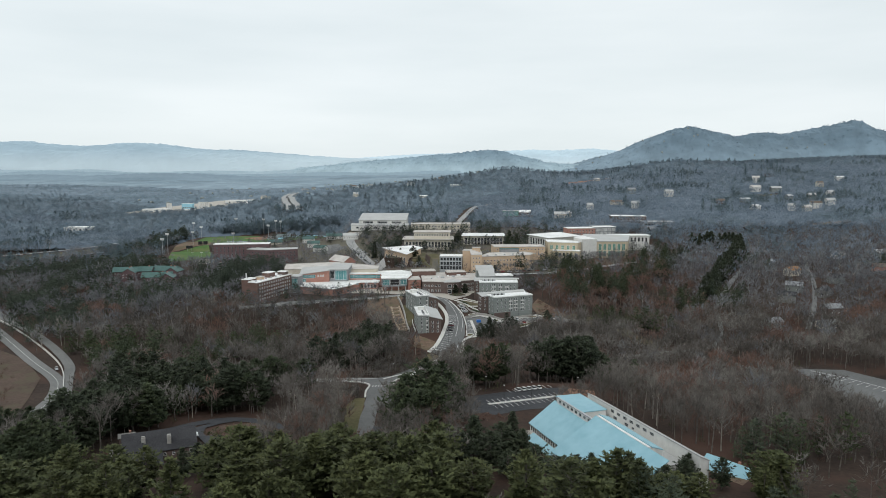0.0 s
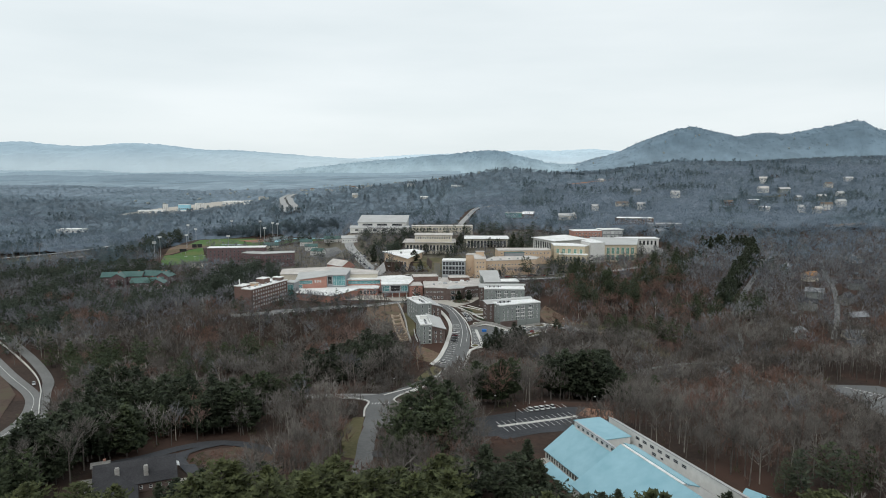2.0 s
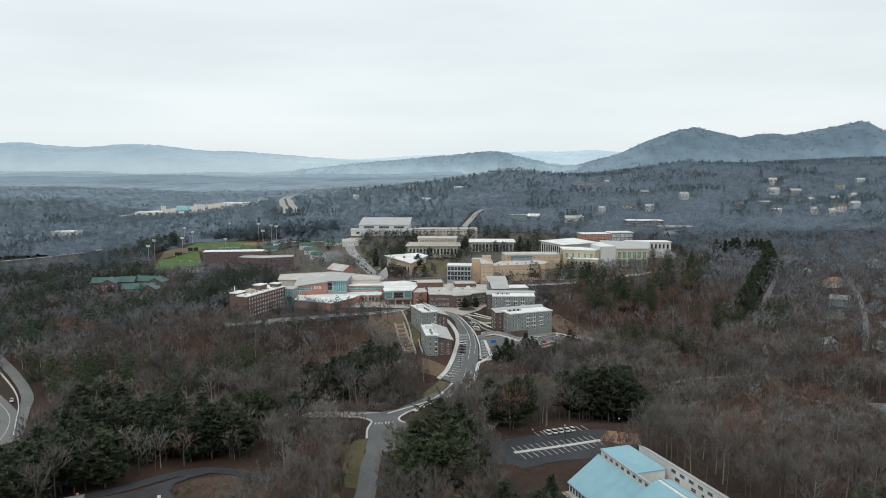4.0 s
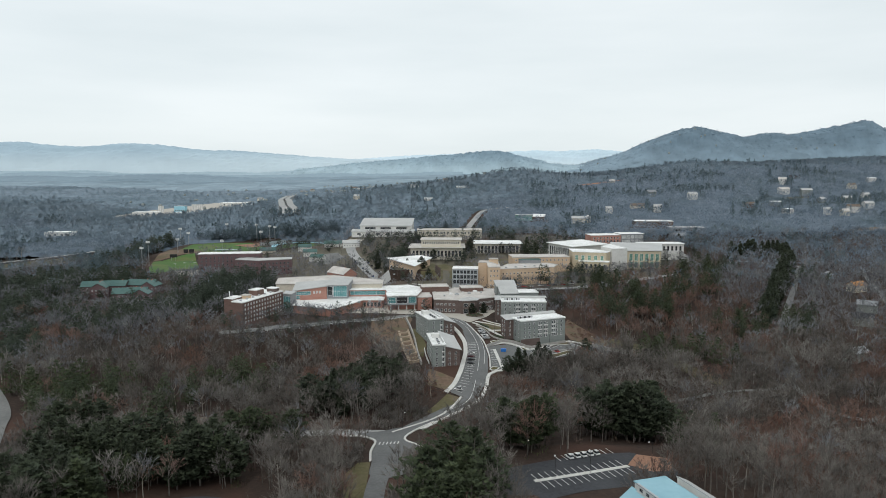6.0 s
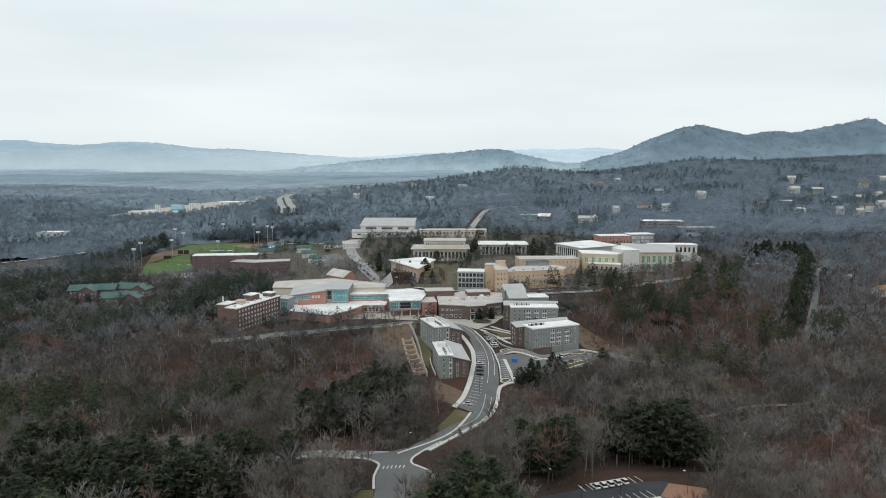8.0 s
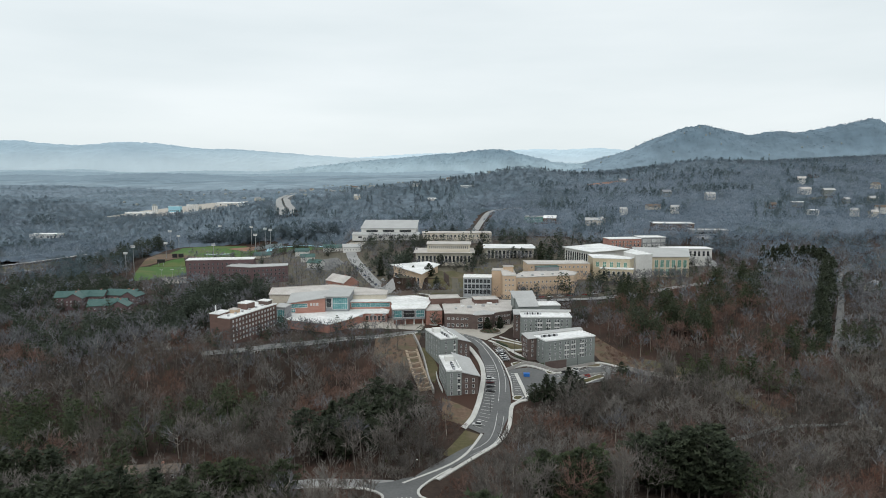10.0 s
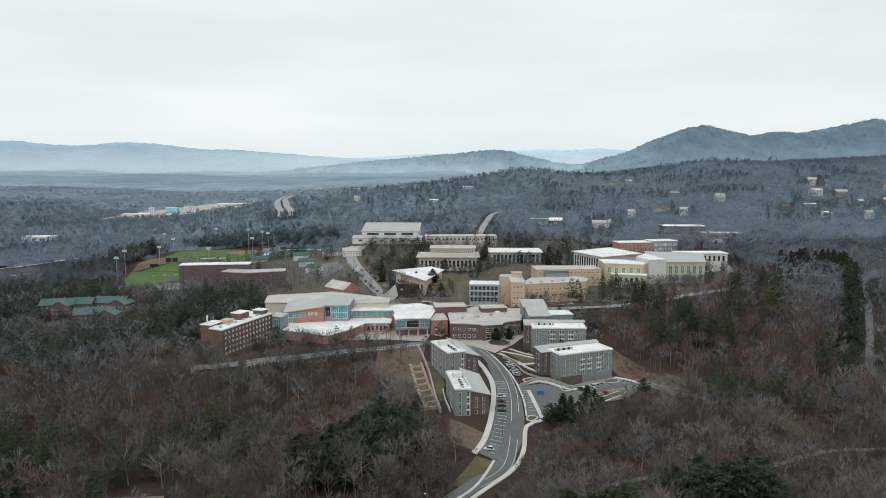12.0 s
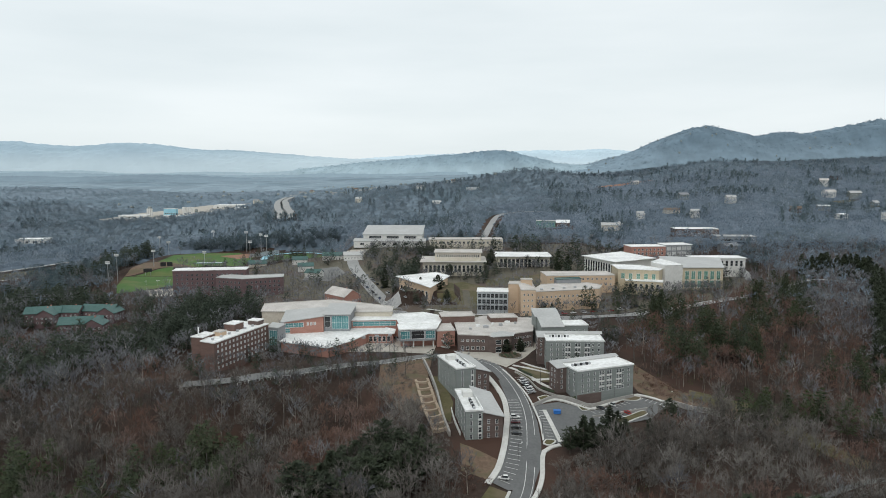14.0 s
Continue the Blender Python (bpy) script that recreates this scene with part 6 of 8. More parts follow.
# ---- works in the far valley ----
for x, y, ln, tall, wl_, lb in ((-715, 1790, 14, 17, OFF_WHITE, "white grain silos"), (-682, 1800, 28, 14, BLUE_SEAT, "pale teal works building"), (-632, 1790, 28, 17, OFF_WHITE, "white works silos")):
    base = h(x, y) + 6
    if wl_ is OFF_WHITE:
        sl = root("silo_row", x, y, base, 0, lb + " in the valley", "silo")
        for k in range(int(ln / 4.5)):
            ob = part("silo", rod(bmesh.new(), (0, 0, -8), (0, 0, tall), 2.2, 2.2, 12), OFF_WHITE, sl)
            ob.location = (k * 4.6, 0, 0)
    else:
        house_of("works", rect(x, y, 0, ln, 14), base, base + tall, wl_, WHITE_ROOF, "pale teal works building in the valley", "works", {0: grid(ln, 5, 3, [(base + 2, base + 5)])})
for x, y, ln, dp in ((-760, 1740, 60, 30), (-660, 1730, 110, 34), (-600, 1900, 90, 40), (-470, 1640, 60, 18), (-690, 1250, 46, 22)):
    base = h(x, y) + 5
    house_of("warehouse", rect(x, y, rngh.uniform(-8, 8), ln, dp), base, base + 7, OFF_WHITE, WHITE_ROOF, "low pale warehouse in the valley", "warehouse", {0: grid(ln, 4, 4, [(base + 0.6, base + 4)])}, group="valley warehouses")
drape("yard", [(-800, 1700), (-560, 1690), (-520, 1960), (-640, 1990), (-760, 1850)], PAVER, 5.0, "pale works yard in the valley", "yard", step=30, clear=0)


# ---- cars ----
def car_model(paint, label, tall=1.0):
    """A car with body, glazed cabin and four wheels, nose along +x, at the origin."""
    top = root("car", 0, 0, 0, 0, label, "car", "parked cars")
    prof = [(-2.25, 0.35), (-2.3, 0.85), (-2.1, 1.0), (0.75, 0.98), (2.05, 0.82), (2.28, 0.6), (2.25, 0.35)]
    bm = bmesh.new()
    sides = []
    for s in (-0.9, 0.9):
        sides.append([bm.verts.new((x, s, z)) for x, z in prof])
    n = len(prof)
    for i in range(n):
        j = (i + 1) % n
        bm.faces.new((sides[0][i], sides[0][j], sides[1][j], sides[1][i]))
    bm.faces.new(sides[0][::-1])
    bm.faces.new(sides[1])
    bmesh.ops.recalc_face_normals(bm, faces=bm.faces[:])
    bmesh.ops.bevel(bm, geom=bm.edges[:], offset=0.07, segments=1, affect="EDGES")
    part("body", bm, paint, top)
    bm = bmesh.new()
    lo = [bm.verts.new(p) for p in ((-2.0, -0.8, 0.98), (0.95, -0.8, 0.98), (0.95, 0.8, 0.98), (-2.0, 0.8, 0.98))]
    hi = [bm.verts.new(p) for p in ((-1.75, -0.64, 1.48 * tall), (0.05, -0.64, 1.48 * tall), (0.05, 0.64, 1.48 * tall), (-1.75, 0.64, 1.48 * tall))]
    for i in range(4):
        j = (i + 1) % 4
        bm.faces.new((lo[i], lo[j], hi[j], hi[i]))
    bm.faces.new(hi)
    part("glazing", bm, GLASS, top)
    z = 1.48 * tall
    bm = boxed(-1.8, 0.1, -0.67, 0.67, z + 0.002, z + 0.08)
    bmesh.ops.bevel(bm, geom=bm.edges[:], offset=0.03, segments=1, affect="EDGES")
    part("roof", bm, paint, top)
    for x in (-1.4, 1.4):
        for y in (-0.82, 0.82):
            w = part("wheel", rod(bmesh.new(), (x, y - 0.11, 0.33), (x, y + 0.11, 0.33), 0.33, 0.33, 12), RUBBER, top)
            part("rim", rod(bmesh.new(), (x, y - 0.12, 0.33), (x, y + 0.12, 0.33), 0.19, 0.19, 8), GALVANISED, w)
    return top


PAINTS = {}
for nm, c in (("white", (0.75, 0.75, 0.74)), ("black", (0.02, 0.02, 0.022)), ("maroon", (0.09, 0.02, 0.025)), ("silver", (0.42, 0.43, 0.44)), ("red", (0.36, 0.04, 0.035)), ("blue", (0.03, 0.07, 0.2))):
    m = ramp_mat(nm + "_car_paint", tuple(v * 0.93 for v in c), c, 0.25, 3, 0.4, 0, 0.1, 0, 0.6)
    PAINTS[nm] = car_model(m, nm + " car parked on grey asphalt", 1.2 if nm == "white" else 1.0)


def park(colour, x, y, turn, lift=0.4):
    return copy_thing(PAINTS[colour], pose(x, y, h(x, y) + lift, 0, 0, turn))


park("white", -3.2, 457.5, 168, 0.4)
for c, y in (("black", 490.6), ("black", 496), ("maroon", 501.3), ("white", 506.5)):
    park(c, 5.4 + (y - 490) * 0.06, y, 2, 0.42)
for k, c in enumerate(("silver", "white", "white", "black", "silver", "white")):
    park(c, 17.8 - k * 0.55, 535 + k * 2.9, 20, 0.5)
for k in range(5):
    park("white", 38.6 + k * 2.78, 344.6 + k * 0.95, 112, 0.25)
park("black", 50.5, 524, 118, 0.35)
park("white", 57.5, 529.0, 118, 0.35)
park("red", 62, 517.5, 118, 0.35)
park("silver", -238, 413, -60, 0.6)
rngc = np.random.RandomState(2)
for k in range(26):
    t = rngc.uniform(0, 1)
    s = rngc.choice((-1, 1))
    park(("white", "silver", "black", "blue", "white")[rngc.randint(5)], -62 - 44 * t + s * 6, 716 + 122 * t, 110 + rngc.uniform(-6, 6), 0.5)
for k in range(12):
    park(("white", "silver", "black", "red")[rngc.randint(4)], 40 + k * 7 + rngc.uniform(-2, 2), 678.5 + k * 2.0, 10, 0.55)
for k in PAINTS.values():
    for o in (*k.children_recursive, k):
        bpy.data.objects.remove(o)

# ---- painted bay lines, each a piece of its car park ----
LINE_ME = {}


def bay_line(parent, x, y, turn, length, lift):
    key = round(length, 1)
    if key not in LINE_ME:
        bm = boxed(0, length, -0.08, 0.08, -0.05, 0.05)
        me = bpy.data.meshes.new("bay_line")
        bm.to_mesh(me)
        bm.free()
        me.materials.append(PAINT_WHITE)
        LINE_ME[key] = me
    ob = new("bay_line", LINE_ME[key])
    ob.parent = parent
    ex, ey = x + math.cos(radians(turn)) * length, y + math.sin(radians(turn)) * length
    z0, z1 = h(x, y), h(ex, ey)
    ob.matrix_basis = pose(x, y, z0 + lift, 0, -math.degrees(math.atan2(z1 - z0, length)), turn)


yard = bpy.data.objects["stall_yard"]
edge = smooth_line([(-7.0, 455), (-2.5, 464), (0.9, 479), (3.2, 495), (4.8, 513), (4.4, 526)], 0.5)
acc, last = 0.0, edge[0]
nrm_e = sides_of(edge)
for p, n_ in zip(edge[1:], nrm_e[1:]):
    acc += np.linalg.norm(p - last)
    last = p
    if acc >= 2.75:
        acc = 0.0
        bay_line(yard, p[0] + n_[0] * 0.2, p[1] + n_[1] * 0.2, math.degrees(math.atan2(n_[1], n_[0])), 5.2, 0.42)
for k in range(8):
    bay_line(yard, 15.2 - k * 0.55, 533.5 + k * 2.9, 20, 5.0, 0.5)
lot_a = bpy.data.objects["car_park"]
for k in range(11):
    bay_line(lot_a, 18.9 - 0.02 * k, 488 + k * 2.75, 0, 3.2, 0.34)
for k in range(9):
    bay_line(lot_a, 44.5 + k * 2.6, 521.3 + k * 1.75, -62, 4.6, 0.34)
    bay_line(lot_a, 49 + k * 2.6, 508.8 + k * 1.55, 118, 4.6, 0.34)
for k in range(6):
    bay_line(lot_a, 77 + k * 1.75, 541 - k * 2.1, -128, 4.8, 0.34)
lot_b = bpy.data.objects["car_park.001"]
for k in range(14):
    x, y = 23.5 + k * 2.68, 325.2 + k * 0.93
    bay_line(lot_b, x, y, 112, 5.2, 0.26)
    bay_line(lot_b, x + 0.7, y - 2.0, -68, 5.2, 0.26)
for k in range(9):
    bay_line(lot_b, 33 + k * 2.78, 346.3 + k * 0.95, -68, 5.0, 0.26)
lot_c = bpy.data.objects["car_park.002"]
for k in range(14):
    bay_line(lot_c, 212 + k * 2.2, 378 - k * 3.6, 30, 5.0, 0.36)
ribbon("lane_line", [(212, 386), (228, 366), (246, 332)], 0.5, PAINT_WHITE, 0.42, "white line painted on the car park", "marking", clear=None)


# ---- lamps ----
def lamp_post(tall, arm, label, group):
    top = root("street_lamp", 0, 0, 0, 0, label, "street lamp", group)
    part("pole", rod(bmesh.new(), (0, 0, -0.5), (0, 0, tall), 0.1, 0.06, 8), DARK_METAL, top)
    part("arm", rod(bmesh.new(), (0, 0, tall), (arm, 0, tall + 0.15), 0.05, 0.04, 6), DARK_METAL, top)
    part("lamp_head", boxed(arm - 0.1, arm + 0.6, -0.2, 0.2, tall + 0.08, tall + 0.24), WHITE_TRIM, top, "pale lamp head")
    return top


lp = lamp_post(8.5, 1.2, "dark steel street lamp by the kerb", "street lamps")
for x, y, a in ((17.3, 492, 180), (15.5, 528, 180), (4, 470, 0), (30, 531, -90), (60, 535, -90), (88, 526, 180), (-31, 404, -40), (70, 340, 180), (44, 331, 90), (30, 326, 90), (22, 343, -90), (24, 548, 0), (30, 560, 0), (-6, 600, 0), (20, 600, 90), (29, 615, 90)):
    copy_thing(lp, pose(x, y, h(x, y), 0, 0, a))
for o in (*lp.children_recursive, lp):
    bpy.data.objects.remove(o)

for x, y, zt in ((-333.5, 814, 47), (-338, 841, 50.5), (-366, 1009, 51), (-352, 1000, 46), (-320.5, 1065, 53), (-330, 905, 47), (-268.5, 1030, 55), (-238, 936, 53.5), (-245, 1008, 54.5), (-231.6, 981, 55.5), (-275, 900, 46)):
    base = h(x, y)
    top = root("floodlight_mast", x, y, base, 0, "tall grey floodlight mast beside the sports field", "floodlight", "floodlight masts")
    part("mast", rod(bmesh.new(), (0, 0, -1), (0, 0, zt - base), 0.32, 0.2, 8), GALVANISED, top)
    for r in range(2):
        part("crossarm", boxed(-2.2, 2.2, -0.1, 0.1, zt - base - 0.2 - r * 1.3, zt - base - r * 1.3), GALVANISED, top)
        for k in range(5):
            part("floodlight", boxed(-2.1 + k * 0.9, -1.5 + k * 0.9, -0.5, 0.1, zt - base - r * 1.3 - 0.1, zt - base - r * 1.3 + 0.75), WHITE_TRIM, top)
for k in range(6):
    x, y = -290 + k * 9, 793 + k * 3.2
    top = root("lamp_post", x, y, h(x, y), 0, "pale double-headed lamp post", "street lamp", "yard lamps")
    part("pole", rod(bmesh.new(), (0, 0, -0.5), (0, 0, 9), 0.12, 0.08, 6), GALVANISED, top)
    part("lamp_head", boxed(-1.6, 1.6, -0.2, 0.2, 9, 9.2), WHITE_TRIM, top)

# ---- at the ball fields ----
sb = root("scoreboard", -318, 908, 27, 20, "dark scoreboard on posts by the outfield", "scoreboard")
for k in range(2):
    part("panel", boxed(-6 + k * 6.4, -0.6 + k * 6.4, -0.3, 0.3, 2, 7.5), DARK_METAL, sb)
    part("post", rod(bmesh.new(), (-3.3 + k * 6.4, 0, -1), (-3.3 + k * 6.4, 0, 7), 0.25, 0.25, 6), GALVANISED, sb)
sb = root("scoreboard", -325, 878, 26, 10, "small dark scoreboard on the bank", "scoreboard")
part("panel", boxed(-4, 4, -0.3, 0.3, 2.5, 6), DARK_METAL, sb)
for s in (-2.5, 2.5):
    part("post", rod(bmesh.new(), (s, 0, -1), (s, 0, 3), 0.2, 0.2, 6), GALVANISED, sb)


def grandstand(x, y, turn, length, rows, seat, label):
    top = root("grandstand", x, y, h(x, y), turn, label, "grandstand")
    for r in range(rows):
        part("step", boxed(-length / 2, length / 2, r * 0.9, r * 0.9 + 0.95, -0.5, 0.5 + r * 0.45), seat, top)
    part("back_rail", boxed(-length / 2, length / 2, rows * 0.9 + 0.1, rows * 0.9 + 0.2, 0, 1.6 + rows * 0.45), GALVANISED, top)
    return top


grandstand(-237, 1000, -130, 26, 8, BLUE_SEAT, "pale blue grandstand at the infield")
grandstand(-246, 988, -150, 16, 6, BLUE_SEAT, "pale blue stand beside the infield")
pv = root("dugout", -272, 905, h(-272, 905), 6, "low open shelter with a pale green roof", "shelter")
part("roof", boxed(-13, 13, -4, 4, 3.8, 4.4), GREEN_GLASS, pv)
for s in (-12, -4, 4, 12):
    part("post", rod(bmesh.new(), (s, -3, -1), (s, -3, 3.8), 0.2, 0.2, 6), GALVANISED, pv)
    part("post", rod(bmesh.new(), (s, 3, -1), (s, 3, 3.8), 0.2, 0.2, 6), GALVANISED, pv)
gable_house(-222, 905, 20, 18, 12, 4.5, 3.5, CREAM, GREEN_ROOF, "small field house with a green roof", "field house", "", 1, 29)
gable_house(-145, 915, 5, 20, 12, 5, 3, OFF_WHITE, GREEN_ROOF, "pale house with a green roof", "house", "", 1, 36)
for x, y, a in ((-164, 868, 12), (-150, 838, -20), (-176, 900, 5)):
    gable_house(x, y, a, 15, 10, 4.5, 3, OFF_WHITE, GREEN_ROOF, "pale house with a green roof", "house", "", 1, h(x, y) + 0.2, spacing=6, sides=(0,))
gable_house(-122, 908, 8, 20, 12, 4.5, 3, OFF_WHITE, GREY_ROOF, "pale gabled hall with grey roof", "hall", "", 1, 38)

# ---- stone walls and terraces left of the dormitories ----
def stone_wall(pts, tall, thick, label, material=None):
    line = smooth_line(pts, 3.0)
    n = sides_of(line)
    bm = bmesh.new()
    rows = []
    for p, q in zip(line, n):
        z = h(p[0], p[1])
        a, b = p - q * thick / 2, p + q * thick / 2
        rows.append([bm.verts.new((a[0], a[1], z - 2)), bm.verts.new((a[0], a[1], z + tall)), bm.verts.new((b[0], b[1], z + tall)), bm.verts.new((b[0], b[1], z - 2))])
    for r, s in zip(rows, rows[1:]):
        for i in range(3):
            bm.faces.new((r[i], s[i], s[i + 1], r[i + 1]))
    bm.faces.new(rows[0])
    bm.faces.new(rows[-1][::-1])
    ob = part("retaining_wall", bm, material or STONE)
    for p in line[::2]:
        take_disc(p[0], p[1], 3)
    return tagged(ob, label, "wall", kind="structure")


stone_wall([(-39, 586), (-34.5, 562), (-30.5, 538), (-27.5, 512), (-24.5, 490)], 2.4, 0.9, "curved grey stone retaining wall")
# stepped rubble chute down the slope: tan floor, two rough edges and cross walls
CHUTE = [(-39.5, 558), (-36.5, 540), (-34.2, 527), (-31.0, 512), (-28.6, 498)]
ribbon("chute", CHUTE, 7.0, EARTH, 0.3, "bare tan earth between stepped stone terraces", "bank", clear=1)
for side in (-3.4, 3.0):
    ribbon("terrace_edge", CHUTE, 1.3, TAN_STONE, 1.0, "rough tan rubble edge of the stepped terraces", "wall", shift=side, thick=1.4, clear=None)
for k, p in enumerate(smooth_line(CHUTE, 1.0)[4::8]):
    stone_wall([(p[0] - 3.4, p[1] + 0.6), (p[0] - 1.2, p[1] - 0.5), (p[0] + 1.0, p[1] - 0.6), (p[0] + 3.2, p[1] + 0.3)], 1.3 + 0.2 * (k % 2), 1.5, "short tan stone terrace on the slope", TAN_STONE)
stone_wall([(88, 531), (97, 521), (108, 518)], 2.6, 0.6, "grey stone retaining wall at the car park")
stone_wall([(17, 519.5), (30, 530.5), (44, 526), (58, 534), (72, 542)], 2.0, 0.5, "low grey stone wall above the car park")
stone_wall([(44, 512), (58, 517), (74, 524)], 1.2, 0.5, "low grey stone wall between parking levels")
stone_wall([(-23.5, 520), (-22, 505), (-19.8, 490)], 1.6, 0.35, "low white wall beside the dormitory", OFF_WHITE)
stone_wall([(12, 562), (18, 552), (22, 540), (30, 533)], 1.0, 0.5, "dark hedge-topped wall along the ramp", STONE)
drape("lawn", [(-33.5, 562), (-29.5, 538), (-26.6, 512), (-24, 505), (-22.5, 528), (-28, 560)], GRASS, 0.25, "strip of grass behind the dormitory", "lawn", clear=0)

# street railing below the student union, post by post
rail_line = smooth_line([(-36, 591.5), (-56, 583), (-80, 571), (-111, 551), (-134, 538.5)], 2.0)
fence = root("street_railing", rail_line[0][0], rail_line[0][1], 0, 0, "pale post-and-rail barrier along the street", "railing")
post_me = None
for p in rail_line:
    if post_me is None:
        ob = part("post", boxed(-0.14, 0.14, -0.14, 0.14, -0.4, 1.3), OFF_WHITE, fence)
        post_me = ob.data
    else:
        ob = new("post", post_me)
        ob.parent = fence
    ob.location = (p[0] - rail_line[0][0], p[1] - rail_line[0][1], h(p[0], p[1]) + 0.1)
bm = bmesh.new()
for a, b in zip(rail_line, rail_line[1:]):
    rod(bm, (a[0] - rail_line[0][0], a[1] - rail_line[0][1], h(*a) + 1.1), (b[0] - rail_line[0][0], b[1] - rail_line[0][1], h(*b) + 1.1), 0.12, 0.12, 4)
part("rail", bm, OFF_WHITE, fence)
# blue skip in the car park
bm = boxed(-1.6, 1.6, -1.1, 1.1, 0, 1.8)
bmesh.ops.bevel(bm, geom=bm.edges[:], offset=0.08, segments=1, affect="EDGES")
box(bm, -1.75, 1.75, -1.2, 1.2, 1.55, 1.7)
sk = part("skip", bm, BLUE_TARP)
sk.location = (27.2, 513, h(27.2, 513) + 0.3)
tagged(sk, "bright blue waste skip on the asphalt", "skip")

# planted round bed before the academic building
bed = root("planting_bed", 12.5, 596.5, h(12.5, 596.5), 0, "round planting bed with low shrubs and stone edge", "planting bed")
part("edge", rod(bmesh.new(), (0, 0, -0.5), (0, 0, 0.75), 7.4, 7.4, 28), STONE, bed, "low stone edging")
part("soil", rod(bmesh.new(), (0, 0, 0.3), (0, 0, 0.85), 6.8, 6.8, 28), BRUSH, bed, "brown mulch")
rngb = np.random.RandomState(8)
for k in range(22):
    bm = bmesh.new()
    bmesh.ops.create_icosphere(bm, subdivisions=2, radius=rngb.uniform(0.5, 0.95))
    for v in bm.verts:
        v.co *= rngb.uniform(0.75, 1.2)
    ob = part("shrub", bm, (DARK_NEEDLE, BRUSH, NEEDLE)[k % 3], bed)
    a, r = rngb.uniform(0, 6.28), rngb.uniform(1, 6.2)
    ob.location = (math.cos(a) * r, math.sin(a) * r, 1.1)
take_disc(12.5, 596.5, 10)
# hedges along the ramps by the dormitories
for x, y, a, n_h in ((14.5, 566, -62, 9), (38, 531, 20, 7), (24, 541, -50, 6)):
    hd = root("hedge", x, y, h(x, y), a, "row of clipped dark green shrubs by the path", "hedge", "hedges")
    for k in range(n_h):
        bm = bmesh.new()
        bmesh.ops.create_icosphere(bm, subdivisions=2, radius=0.75)
        for v in bm.verts:
            v.co *= rngb.uniform(0.8, 1.15)
        part("shrub", bm, DARK_NEEDLE, hd).location = (k * 1.5, 0, 0.8)

# ---- the woods ----
rng = np.random.RandomState(11)
BARE_NEAR = [bare_template(s, 11, 640, 0.0027, w, fork=f) for s, w, f in ((1, 0.27, 0.36), (2, 0.33, 0.28), (3, 0.24, 0.42), (4, 0.3, 0.33), (5, 0.37, 0.24))]
BARE_MID = [bare_template(s, 9, 270, 0.004, w, 3, f) for s, w, f in ((11, 0.27, 0.36), (12, 0.33, 0.3), (13, 0.24, 0.42), (14, 0.36, 0.26))]
BARE_BACK = [bare_template(s, 5, 76, 0.0095, w, 3, 0.32) for s, w in ((15, 0.28), (16, 0.34), (17, 0.3))]
HILL_BARE = [clump_template(s, 42, 0.13, w, 0.3, 0.12) for s, w in ((21, 0.3), (22, 0.36), (23, 0.27))]
FAR_BARE = [clump_template(s, 24, 0.2, w, 0.4, 0.13) for s, w in ((24, 0.34), (25, 0.4), (26, 0.3))]
PINE_NEAR = [pine_template(s, 13, 9, 5, 0.068, slim=w, clear=c, broad=0.34, ragged=0.45, point=p) for s, w, c, p in ((31, 0.24, 0.2, 2.2), (32, 0.28, 0.25, 3.0), (33, 0.21, 0.15, 1.7), (34, 0.27, 0.3, 2.6))]
DENSE = [pine_template(s, 13, 9, 5, 0.085, slim=w, clear=0.04, broad=0.4, ragged=0.2, stops=(0.55, 1.0), point=1.7) for s, w in ((35, 0.22), (36, 0.19))]
PINE_MID = [pine_template(s, 9, 6, 3, 0.095, slim=w, clear=c, stops=(0.55, 0.95), tube=3, broad=0.2) for s, w, c in ((41, 0.2, 0.2), (42, 0.24, 0.28), (43, 0.17, 0.12))]
PINE_TALL = [pine_template(s, 12, 7, 4, 0.06, slim=w, clear=0.28, stops=(0.5, 1.0), tube=3, broad=0.25, point=1.4) for s, w in ((44, 0.2), (45, 0.16), (46, 0.23))]
PINE_FAR = [clump_template(s, 36, 0.13, w, 0.12, 0.24, True) for s, w in ((51, 0.24), (52, 0.3))]

CAMPUS = [(-168, 545), (-62, 583), (-38, 520), (-24, 452), (30, 455), (62, 490), (100, 520), (92, 565), (78, 620), (150, 690), (250, 740), (262, 830), (125, 1000),
          (-140, 1010), (-270, 1050), (-370, 1000), (-350, 800), (-275, 770), (-235, 740), (-160, 690), (-195, 570)]


def patchy(x, y, scale, seed):
    return np.array([noise.fractal((a * scale, b * scale, seed), 1.0, 2.0, 3) for a, b in zip(x, y)])


def scatter(x0, x1, y0, y1, step, slope=0.70, back=40.0):
    """Jittered places inside the wedge of land that the flight looks over."""
    X, Y = np.meshgrid(np.arange(x0, x1, step), np.arange(y0, y1, step))
    X = X.ravel() + rng.uniform(-0.5, 0.5, X.size) * step
    Y = Y.ravel() + rng.uniform(-0.5, 0.5, Y.size) * step
    ok = (np.abs(X) < slope * Y + back) & ~taken(X, Y)
    return X[ok], Y[ok]


